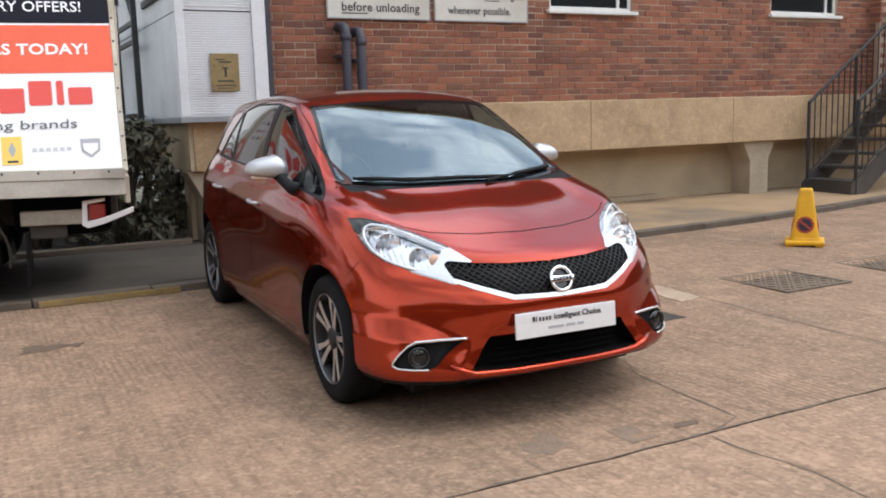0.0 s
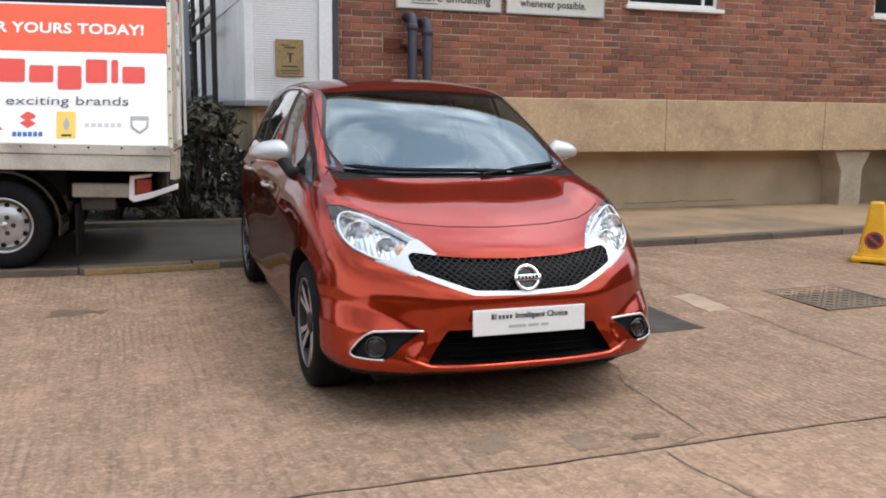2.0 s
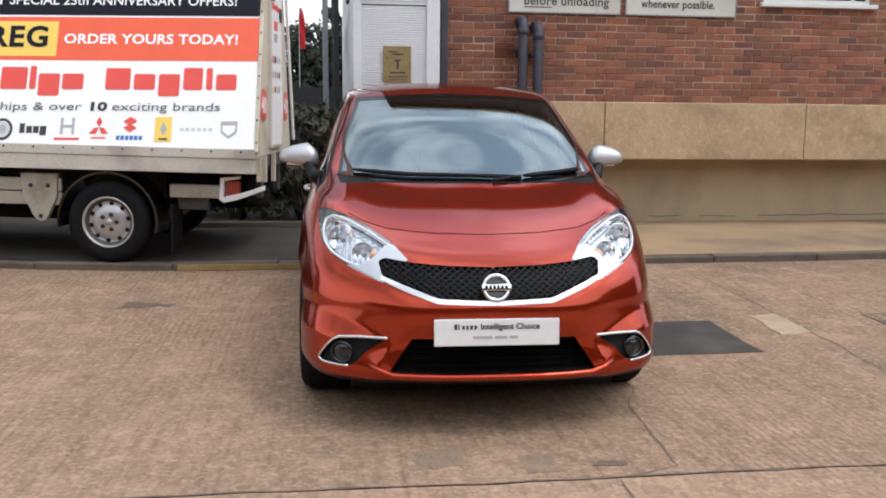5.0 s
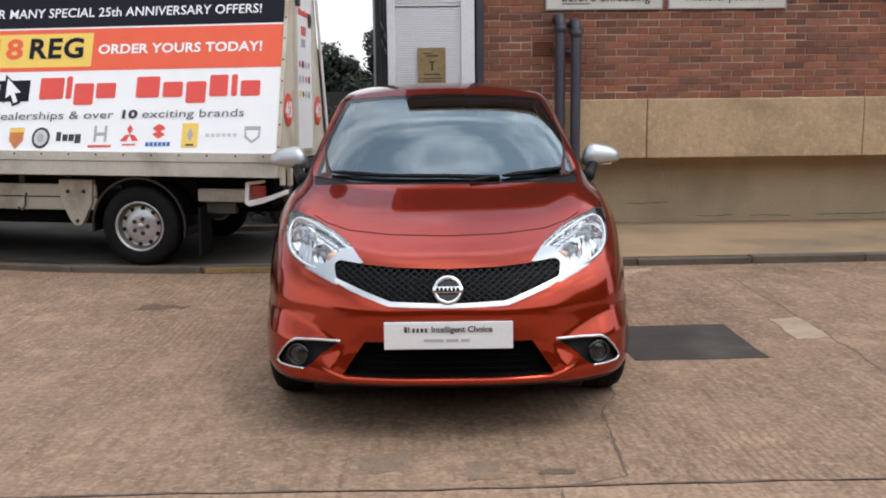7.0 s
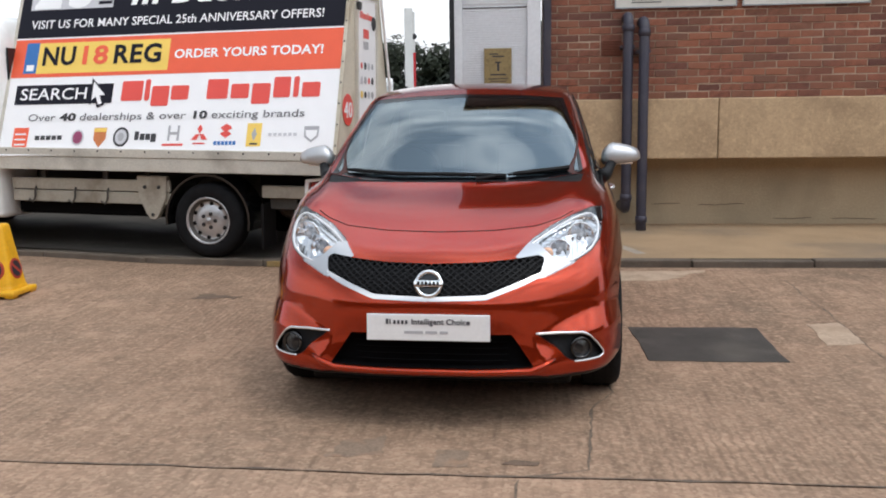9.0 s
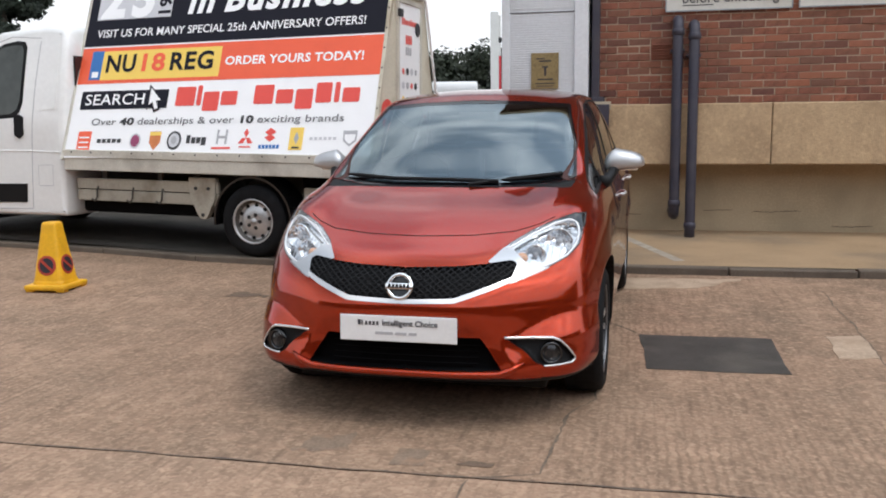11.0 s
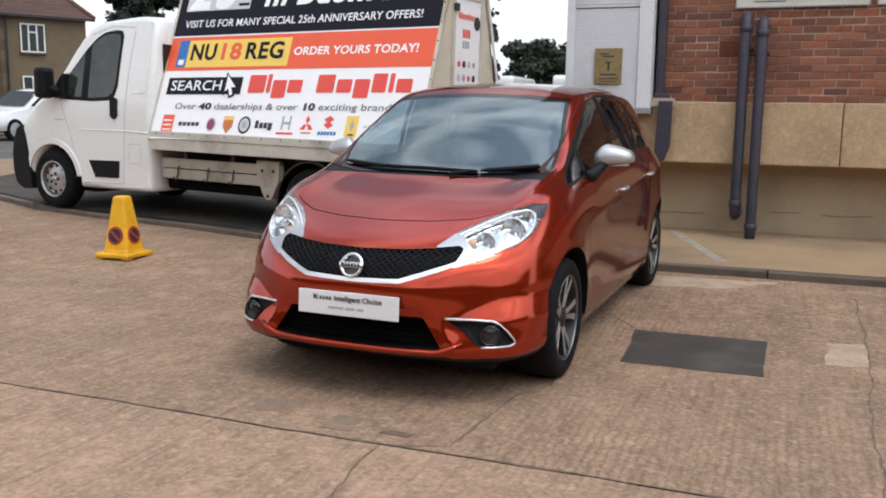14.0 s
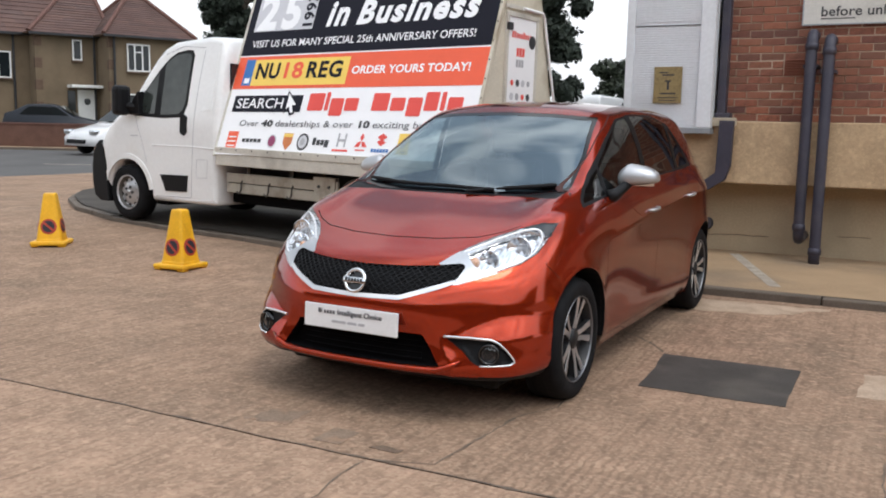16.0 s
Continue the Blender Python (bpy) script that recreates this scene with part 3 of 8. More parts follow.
ground_patch("asphalt_patch", [(3.30, 4.335), (4.05, 4.34), (4.045, 5.09), (3.27, 5.08)], M_patch, "dark square asphalt repair in the concrete", rag=0.018)
ground_patch("pale_patch", [(4.36, 4.71), (4.57, 4.74), (4.59, 5.24), (4.39, 5.19)], M_pale, "pale worn cement repair in the concrete", seed=2, rag=0.03)
ground_patch("oil_stain", [(0.14, 5.8), (0.48, 5.77), (0.5, 5.88), (0.2, 5.93)], M_stain, "dark brown stain on the concrete", rag=0.06, seed=3, lift=0.003)
ground_patch("oil_stain", [(2.56, 2.80), (2.70, 2.80), (2.71, 2.84), (2.6, 2.85)], M_stain, "small dark stain beside the joint", rag=0.008, seed=4, lift=0.003)

ground_patch("worn_patch", [(1.87, 2.83), (2.08, 2.86), (2.06, 3.09), (1.89, 3.0)], M_greystain, "dark grey worn patch in the concrete", rag=0.03, seed=6, lift=0.002)
ground_patch("worn_patch", [(2.30, 2.76), (2.44, 2.765), (2.42, 2.945), (2.29, 2.935)], M_greystain, "small grey worn patch beside the joint", rag=0.016, seed=7, lift=0.002)
ground_patch("cement_strip", [(3.0, 6.42), (3.75, 6.62), (4.1, 6.98), (3.05, 6.93)], M_pale, "pale cement repair along the kerb", rag=0.07, seed=8, lift=0.003)


def drain_cover(cx, cy, w, d):
    """Cast cover with a raised diamond tread in a frame."""
    h = holder("drain_cover", pose(cx, cy, gz(cy)), "rusty cast-iron drain cover set in concrete", "drain cover", "drain covers")
    bm = bmesh.new()
    for lo, hi in (((-w / 2, -d / 2), (w / 2, -d / 2 + 0.03)), ((-w / 2, d / 2 - 0.03), (w / 2, d / 2)), ((-w / 2, -d / 2 + 0.03), (-w / 2 + 0.03, d / 2 - 0.03)), ((w / 2 - 0.03, -d / 2 + 0.03), (w / 2, d / 2 - 0.03))):
        add_box(bm, (*lo, -0.02), (*hi, 0.008), 0.002)
    part("frame", bm, M_drain, h)
    part("plate", box((-w / 2 + 0.034, -d / 2 + 0.034, -0.02), (w / 2 - 0.034, d / 2 - 0.034, 0.003)), M_drain, h)
    bm = bmesh.new()
    n = int(w / 0.07)
    for i in range(n):
        for j in range(int(d / 0.07)):
            x, y = -w / 2 + 0.07 + i * 0.07, -d / 2 + 0.07 + j * 0.07
            if abs(x) < w / 2 - 0.05 and abs(y) < d / 2 - 0.05:
                add_box(bm, (-0.024, -0.006, 0.002), (0.024, 0.006, 0.008), 0, pose(x, y, 0, 0, 0, 45 if (i + j) % 2 else -45))
    tagged(part("tread", bm, M_drain, h), kind="stuff")
    return h


drain_cover(5.53, 4.85, 0.70, 0.70)
drain_cover(6.85, 4.82, 0.75, 0.65)

# ---- pavement, kerb, road ----
def pave_z(y, x=3.0):
    return 0.11 + rise(x) + 0.014 * max(0.0, y - 7.1)


def strip_between(name, xs, lo, hi, zf, material, label, category, steps=6):
    bm = bmesh.new()
    grid = []
    for x in xs:
        a, b = lo(x), hi(x)
        grid.append([bm.verts.new((x, a + (b - a) * j / steps, zf(a + (b - a) * j / steps, x))) for j in range(steps + 1)])
    for c0, c1 in zip(grid, grid[1:]):
        for j in range(steps):
            bm.faces.new((c0[j], c1[j], c1[j + 1], c0[j + 1]))
    bmesh.ops.recalc_face_normals(bm, faces=bm.faces)
    for f in bm.faces:
        if f.normal.z < 0:
            f.normal_flip()
    return thing(name, bm, material, label, category, kind="structure")


XP = [2.3 + 0.25 * i for i in range(57)]
strip_between("pavement", XP, lambda x: kerb_y(x) + 0.118, lambda x: 9.6, pave_z, M_pave, "stained concrete pavement along the building", "pavement")
XT = [-8.6 + 0.25 * i for i in range(44)] + [2.296]
strip_between("parking_apron", XT, lambda x: kerb_y(x) + 0.118, lambda x: 17.0, lambda y, x: 0.11 + rise(x) + 0.014 * min(2.5, max(0, y - 7.1)), M_tarmac, "dark worn tarmac apron under the van", "tarmac", 10)

kerb = holder("kerb", Matrix.Identity(4), "low weathered concrete kerb with broken stones", "kerb", kind="structure")
line = []
for (x0, y0), (x1, y1) in zip(KERB, KERB[1:]):
    n = max(1, round(math.hypot(x1 - x0, y1 - y0) / 0.9))
    for i in range(n):
        line.append((x0 + (x1 - x0) * i / n, y0 + (y1 - y0) * i / n))
line.append(KERB[-1])
for (x0, y0), (x1, y1) in zip(line, line[1:]):
    L = math.hypot(x1 - x0, y1 - y0)
    a = math.degrees(math.atan2(y1 - y0, x1 - x0))
    j = random.uniform(-0.006, 0.006)
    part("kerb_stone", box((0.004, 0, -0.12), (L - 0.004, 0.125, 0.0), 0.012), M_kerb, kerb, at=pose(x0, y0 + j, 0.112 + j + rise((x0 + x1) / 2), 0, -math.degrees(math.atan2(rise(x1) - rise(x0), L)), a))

bm = bmesh.new()
add_box(bm, (0.34, 7.060, 0.052), (1.36, 7.078, 0.1), 0.004)
thing("yellow_kerb_line", bm, M_yellowline, "worn yellow paint along the kerb face", "road marking", kind="structure")
bm = bmesh.new()
p0, p1 = Vector((3.0, 9.25)), Vector((3.62, 7.45))
d = (p1 - p0).normalized()
nn = Vector((-d.y, d.x)) * 0.05
vs = [bm.verts.new((q.x, q.y, pave_z(q.y) + 0.003)) for q in (p0 - nn, p1 - nn, p1 + nn, p0 + nn)]
bm.faces.new(vs)
bmesh.ops.recalc_face_normals(bm, faces=bm.faces)
thing("white_pavement_line", bm, M_whiteline, "faded white line painted across the pavement", "road marking", kind="structure")

# street beyond the forecourt: x runs along it, y across
STREET = pose(-4.65, 17.5, -0.012, 0.9, 0, 27.1)
thing("road", box((-70, 0, -0.05), (70, 16.0, 0.0)), M_road, "grey asphalt street beyond the forecourt", "road", kind="structure", at=STREET)
for sx in range(-30, 12, 6):
    thing("lane_marking", box((sx, 6.9, 0.002), (sx + 3.4, 7.02, 0.006)), M_whiteline, "faded white dash along the street", "road marking", "lane markings", "structure", at=STREET)
thing("far_kerb", box((-70, 16.0, -0.05), (70, 16.15, 0.1), 0.02), M_kerb, "grey kerb on the far side of the street", "kerb", kind="structure", at=STREET)
thing("far_pavement", box((-70, 16.15, -0.05), (70, 17.0, 0.09)), M_pave, "grey pavement on the far side of the street", "pavement", kind="structure", at=STREET)

# ---- brick building ----
WALL_Y, X0, X1 = 9.22, 2.80, 15.0
BAND_LO, BAND_HI = 0.875, 1.495
OPEN = [(6.38, 7.66, 2.60, 3.75), (10.13, 11.5, 2.64, 3.8)]      # windows: x0, x1, z0, z1
VENT = (3.366, 3.58, 1.950, 2.100)
WALL_TOP = 2.975
ROOF_Z = 6.0


def wall_pieces(x0, x1, z0, z1, holes):
    """Rectangles that fill the wall round its openings."""
    out, zs = [], sorted({z0, z1, *[h[2] for h in holes], *[h[3] for h in holes]})
    for a, b in zip(zs, zs[1:]):
        if a >= z1 or b <= z0:
            continue
        cuts = sorted((h[0], h[1]) for h in holes if h[2] <= a and h[3] >= b)
        x = x0
        for c, d in cuts:
            out.append((x, c, a, b))
            x = d
        out.append((x, x1, a, b))
    return out


def brick_texture():
    m = bpy.data.materials.new("distant_brickwork")
    m.use_nodes = True
    nt = m.node_tree
    b = nt.nodes["Principled BSDF"]
    b.inputs["Roughness"].default_value = 0.9
    co = nt.nodes.new("ShaderNodeTexCoord")
    sp = nt.nodes.new("ShaderNodeSeparateXYZ")
    cb = nt.nodes.new("ShaderNodeCombineXYZ")
    br = nt.nodes.new("ShaderNodeTexBrick")
    # Tones cut to about half so the windscreen reflects a dark wall.
    br.inputs["Color1"].default_value = (0.12, 0.05, 0.034, 1)
    br.inputs["Color2"].default_value = (0.065, 0.03, 0.022, 1)
    br.inputs["Mortar"].default_value = (0.13, 0.10, 0.08, 1)
    br.inputs["Scale"].default_value = 1.0
    br.inputs["Brick Width"].default_value = 0.225
    br.inputs["Row Height"].default_value = 0.075
    br.inputs["Mortar Size"].default_value = 0.006
    nt.links.new(co.outputs["Object"], sp.inputs[0])
    nt.links.new(sp.outputs[0], cb.inputs[0])
    nt.links.new(sp.outputs[2], cb.inputs[1])
    nt.links.new(cb.outputs[0], br.inputs["Vector"])
    nt.links.new(br.outputs["Color"], b.inputs["Base Color"])
    return m


M_brickfar = brick_texture()
bm = bmesh.new()
for a, b, c, d in wall_pieces(X0 + 0.01, X1, BAND_HI - 0.1, WALL_TOP, OPEN):
    add_box(bm, (a, WALL_Y + 0.007, c), (b, WALL_Y + 0.3, d))
wall_brick = thing("wall_brick", bm, M_mortar, "red-brown brick wall with pale mortar above a concrete band", "wall", kind="structure")
bm = bmesh.new()
for a, b, c, d in wall_pieces(X0, X1, WALL_TOP, ROOF_Z, [(h[0], h[1], max(h[2], WALL_TOP), h[3]) for h in OPEN]):
    add_box(bm, (a, WALL_Y, c), (b, WALL_Y + 0.3, d))
thing("wall_upper", bm, M_brickfar, "unseen upper brick wall, kept dark for reflections in the car", "wall", kind="structure")
BAY_X, BAY_OUT = 12.2, 0.19
thing("wall_bay", box((BAY_X + 0.01, WALL_Y - BAY_OUT + 0.007, BAND_HI + 0.002), (X1, WALL_Y + 0.004, ROOF_Z - 0.002)), M_mortar, "projecting brick bay at the end of the building", "wall", kind="structure")
thing("wall_over_cabin", box((1.8, WALL_Y, 4.21), (X0 - 0.002, WALL_Y + 9, ROOF_Z - 0.002)), M_brickfar, "upper storey of the brick building over the cabin", "wall", kind="structure")
thing("wall_return", box((X0, WALL_Y + 0.3, BAND_HI), (X0 + 0.3, WALL_Y + 9, ROOF_Z)), M_brickfar, "end wall of the brick building", "wall", kind="structure")
thing("building_roof", box((1.7, WALL_Y - 0.15, ROOF_Z), (X1, WALL_Y + 9, ROOF_Z + 0.2)), M_lower, "flat roof edge of the brick building", "roof", kind="structure")

# concrete band, basement wall behind it
for a, b in ((1.98, 4.562), (4.570, 6.884), (6.888, 9.3), (9.304, X1)):
    thing("concrete_beam", box((a, 9.08, BAND_LO), (b, WALL_Y + 0.3, BAND_HI), 0.012), M_band, "tan cast concrete beam under the brickwork", "beam", "concrete beams", "structure")
bm = bmesh.new()
add_box(bm, (1.94, 9.09, BAND_LO + 0.01), (1.978, 16, BAND_HI - 0.11))
add_box(bm, (2.0, 9.5, 0.05), (X1, 9.75, BAND_LO + 0.05))
thing("basement_wall", bm, M_lower, "stained rendered basement wall under the beam", "wall", kind="structure")
for seed, (xa, xb, zz) in enumerate(((3.95, 4.26, .362), (4.45, 4.95, .354), (5.25, 5.66, .206), (5.86, 6.34, .202), (6.6, 8.3, .21), (2.5, 3.3, .30))):
    n = int((xb - xa) / 0.05)
    line = [(xa + (xb - xa) * i / n, 9.5, zz + wobble(xa + i * 0.05, seed + 30, 0.02, 3)) for i in range(n + 1)]
    thing("wall_crack", tube(line, [0.002] + [0.0045] * (n - 1) + [0.002], 6), M_crack, "thin dark crack in the basement wall", "crack", "wall cracks", "structure")
for px in (2.05, 9.72):
    bm = prism([(px, 0.05), (px + 0.36, 0.05), (px + 0.36, 0.60), (px + 0.5, BAND_LO), (px - 0.14, BAND_LO), (px, 0.60)], 1, 9.16, 9.52, 0.01)
    thing("pier", bm, M_pier, "concrete pier with a splayed head under the beam", "pier", "piers", "structure")


def window(i, x0, x1, z0, z1):
    w = holder(f"window_{i}", Matrix.Identity(4), "white-framed window in the brick wall", "window", "windows", "structure")
    y = WALL_Y + 0.04
    bm = bmesh.new()
    t = 0.045
    for lo, hi in (((x0, z0), (x1, z0 + t)), ((x0, z1 - t), (x1, z1)), ((x0, z0 + t), (x0 + t, z1 - t)), ((x1 - t, z0 + t), (x1, z1 - t)), ((x1 - 0.22, z0 + t), (x1 - 0.18, z1 - t))):
        add_box(bm, (lo[0], y, lo[1]), (hi[0], y + 0.06, hi[1]), 0.006)
    part("window_frame", bm, M_upvc, w, "white plastic frame")
    part("window_sill", box((x0 - 0.05, WALL_Y - 0.06, z0 - 0.05), (x1 + 0.05, WALL_Y + 0.1, z0 - 0.002), 0.008), M_upvc, w, "white projecting sill")
    for a, b in ((x0 + t, x1 - 0.22), (x1 - 0.18, x1 - t)):
        part("pane", box((a, y + 0.02, z0 + t), (b, y + 0.035, z1 - t)), M_winglass, w, "dark reflecting glass")
    part("backing", box((x0, WALL_Y + 0.29, z0), (x1, WALL_Y + 0.32, z1)), M_interior, w)
    return w


for i, o in enumerate(OPEN):
    window(i + 1, *o)

vent = holder("air_vent", Matrix.Identity(4), "small terracotta louvred air brick in the wall", "vent")
part("frame", box((VENT[0], WALL_Y - 0.004, VENT[2]), (VENT[1], WALL_Y + 0.02, VENT[3]), 0.003), M_terracotta, vent)
for k in range(6):
    part("slat", box((VENT[0] + 0.012, -0.006, -0.008), (VENT[1] - 0.012, 0.006, 0.008), 0, pose(0, 0, 0, 25)), M_terracotta, vent, at=pose(0, WALL_Y - 0.012, VENT[2] + 0.022 + k * 0.025))


def sign(x0, x1, lines, tops):
    h = holder("wall_sign", pose(x0, WALL_Y - 0.03, 2.425, 0, 0, 0), "white metal notice with dark lettering on the brick wall", "sign", "wall signs")
    w = x1 - x0
    part("panel", box((0, 0, 0), (w, 0.02, 0.72), 0.004), M_sign, h)
    bm = bmesh.new()
    for lo, hi in (((0, -0.004, 0), (w, 0.0, 0.012)), ((0, -0.004, 0.708), (w, 0, 0.72)), ((0, -0.004, 0.012), (0.012, 0, 0.708)), ((w - 0.012, -0.004, 0.012), (w, 0, 0.708))):
        add_box(bm, lo, hi)
    part("rim", bm, M_trim, h)
    for text, a, wd, z, size in lines:
        lettering("lettering", text, size, pose(a, -0.002, z, 90, 0, 0), M_ink, h, width=wd, bold=0.002)
    for a, b, z, t in tops:
        part("underline" if t < 0.03 else "text_bar", box((a, -0.003, z), (b, -0.001, z + t)), M_ink, h)
    return h


sign(3.50, 4.735, [("before unloading", 0.17, 0.93, 0.085, 0.13), ("showroom reception", 0.10, 1.05, 0.275, 0.13)], [(0.17, 0.47, 0.055, 0.01)])
sign(4.79, 6.045, [("whenever possible.", 0.17, 0.84, 0.085, 0.12), ("please switch OFF engine", 0.06, 1.13, 0.265, 0.12)], [(0.66, 0.86, 0.235, 0.01)])


def waste_pipe(x, y, top, foot, into_wall):
    h = holder("waste_pipe", pose(x, y, 0), "dark grey plastic waste pipe with a bend at the top", "pipe", "waste pipes")
    r = 0.052
    path = [(0, WALL_Y - y + 0.05, top), (0, 0.09, top), (0, 0.045, top - 0.012), (0, 0.012, top - 0.045), (0, 0, top - 0.09), (0, 0, foot + 0.1)]
    if into_wall:
        path += [(0, 0.0, foot + 0.08), (0, 0.02, foot + 0.03), (0, 0.06, foot), (0, 0.55, foot)]
    else:
        path += [(0, 0, foot)]
    part("pipe", tube(path, r, 16), M_pipe, h, smooth=True)
    for z in (top - 0.12, foot + 0.12):
        part("collar", tube([(0, 0, z - 0.035), (0, 0, z - 0.028), (0, 0, z + 0.028), (0, 0, z + 0.035)], [r, r * 1.18, r * 1.18, r], 16), M_pipe, h, smooth=True)
    part("clip", box((-0.07, 0.0, top - 0.32), (0.07, WALL_Y - y, top - 0.29), 0.004), M_pipe, h)
    return h


waste_pipe(3.625, 9.0, 2.33, 0.36, True)
waste_pipe(3.785, 8.98, 2.28, pave_z(8.98) - 0.002, False)
stub = holder("pipe_stub", pose(2.66, 9.5, 0.42), "short dark pipe end in the basement wall", "pipe")
bm = lathe([(0.03, -0.09), (0.062, -0.09), (0.068, -0.08), (0.068, 0.02)], 20)
part("pipe", bm, M_pipe, stub, smooth=True)
part("cap", lathe([(0.0, -0.075), (0.058, -0.075), (0.058, -0.06)], 20), M_blackmetal, stub)

# downpipe at the corner
dp = holder("downpipe", Matrix.Identity(4), "dark square downpipe with a hopper in the corner of the building", "downpipe")
part("pipe", box((2.765, 9.08, 1.56), (2.845, WALL_Y - 0.002, 5.4), 0.01), M_pipe, dp)
part("collar", box((2.75, 9.06, 1.50), (2.9, WALL_Y - 0.002, 1.58), 0.01), M_pipe, dp)
part("bracket", box((2.70, 9.04, 1.44), (2.97, 9.075, 1.53), 0.01), M_pier, dp, "chipped white bracket")
bm = prism([(2.815, 1.5), (2.955, 1.5), (2.945, 1.05), (2.90, .91), (2.74, .80), (2.64, .80), (2.66, .87), (2.80, .98)], 1, 8.98, 9.06, 0.008)
part("duct", bm, M_pipe, dp, "flat dark duct slanting under the beam")

# ---- plant room on the beam ----
SHED = (1.85, 2.735, 8.92, 14.2, 1.395, 4.2)
shed = holder("plant_cabin", Matrix.Identity(4), "pale grey ribbed metal cabin raised beside the brick building", "cabin", kind="structure")
sx0, sx1, sy0, sy1, sz0, sz1 = SHED
part("body", box((sx0 + 0.02, sy0 + 0.02, sz0 + 0.03), (sx1 - 0.0, sy1, sz1)), M_clad, shed)
bm = bmesh.new()
z, first = sz0 + 0.05, True
while z < 4.2:
    skip = abs(z - 2.44) < 0.02
    if not skip:
        add_box(bm, (sx0 + 0.085, sy0 + 0.012, z), (sx1 - 0.14, sy0 + 0.022, z + 0.018), 0.003)
    z += 0.024
tagged(part("ribbed_front", bm, M_clad, shed, "pale ribbed metal front"), kind="stuff")
part("front_seam", box((sx0 + 0.085, sy0 + 0.008, 2.435), (sx1 - 0.14, sy0 + 0.021, 2.443)), M_blackmetal, shed)
part("corner_trim", box((sx0, sy0 - 0.01, sz0 + 0.03), (sx0 + 0.083, sy0 + 0.019, sz1), 0.005), M_clad, shed)
part("corner_trim", box((sx1 - 0.138, sy0 - 0.01, sz0 + 0.03), (sx1, sy0 + 0.019, sz1), 0.005), M_clad, shed)
part("side_panel", box((sx0 + 0.002, sy0 + 0.03, sz0 + 0.03), (sx0 + 0.019, sy1, 2.42), 0.003), M_clad, shed)
part("side_panel", box((sx0 + 0.002, sy0 + 0.03, 2.43), (sx0 + 0.019, sy1, sz1), 0.003), M_clad, shed)
part("side_rail", box((sx0 - 0.03, sy0 + 0.6, 2.62), (sx0 + 0.001, sy0 + 1.6, 2.70), 0.01), M_blackmetal, shed, "black hinge rail")
part("base_frame", box((sx0 - 0.012, sy0 - 0.014, sz0 - 0.03), (sx1 + 0.01, sy1, sz0 + 0.028), 0.006), M_trim, shed, "grey base frame")
plaque = holder("brass_plaque", pose(0, sy0 - 0.006, 0), "tarnished brass notice plate on the cabin front", "plaque")
part("plate", box((2.155, -0.008, 1.665), (2.438, 0, 2.03), 0.003), M_brass, plaque)
for a, b, z, t in ((2.21, 2.30, 1.965, 0.012), (2.24, 2.36, 1.94, 0.014), (2.27, 2.33, 1.88, 0.014), (2.29, 2.312, 1.80, 0.08), (2.22, 2.38, 1.755, 0.014), (2.2, 2.4, 1.715, 0.010), (2.22, 2.38, 1.69, 0.008)):
    part("text_bar", box((a, -0.010, z), (b, -0.0085, z + t)), M_ink, plaque)

# ---- outside stair ----
stair = holder("metal_stair", Matrix.Identity(4), "dark steel stair with railings climbing along the brick wall", "staircase")
N, RISE, GO, SX, SYA, SYB = 12, 0.185, 0.245, 10.62, 8.15, 8.98
base_z = pave_z(8.5)
for k in range(N):
    x, z = SX + k * GO, base_z + (k + 1) * RISE
    bm = box((x, SYA + 0.03, z - 0.045), (x + 0.27, SYB - 0.03, z), 0.006)
    if k == 0:
        add_box(bm, (x, SYA + 0.03, base_z - 0.06), (x + 0.03, SYB - 0.03, z - 0.046))
    part("tread", bm, M_stairdark, stair)
for y in (SYA, SYB - 0.028):
    bm = prism([(SX - 0.06, base_z - 0.03), (SX + 0.2, base_z - 0.03), (SX + N * GO + 0.1, base_z + N * RISE - 0.2), (SX + N * GO + 0.1, base_z + N * RISE + 0.06), (SX - 0.06, base_z + 0.13)], 1, y, y + 0.028)
    part("stringer", bm, M_stairdark, stair)
for y in (SYA + 0.014, SYB - 0.014):
    rail = [(SX + 0.04, y, base_z + 1.26), (SX + N * GO, y, base_z + N * RISE + 1.08)]
    part("handrail", tube(rail, 0.024, 8), M_blackmetal, stair)
    n = 24
    for k in range(n + 1):
        f = k / n
        x = rail[0][0] + (rail[1][0] - rail[0][0]) * f
        zt = rail[0][2] + (rail[1][2] - rail[0][2]) * f
        big = k % 8 == 0
        zb = base_z + max(0.0, (x - SX) / GO * RISE) + (-0.05 if big else 0.22)
        part("post" if big else "baluster", tube([(x, y, zb), (x, y, zt)], 0.024 if big else 0.009, 8), M_blackmetal, stair)
    part("lower_rail", tube([(SX + 0.04, y, base_z + 0.24), (SX + N * GO, y, base_z + N * RISE + 0.2)], 0.012, 8), M_blackmetal, stair)

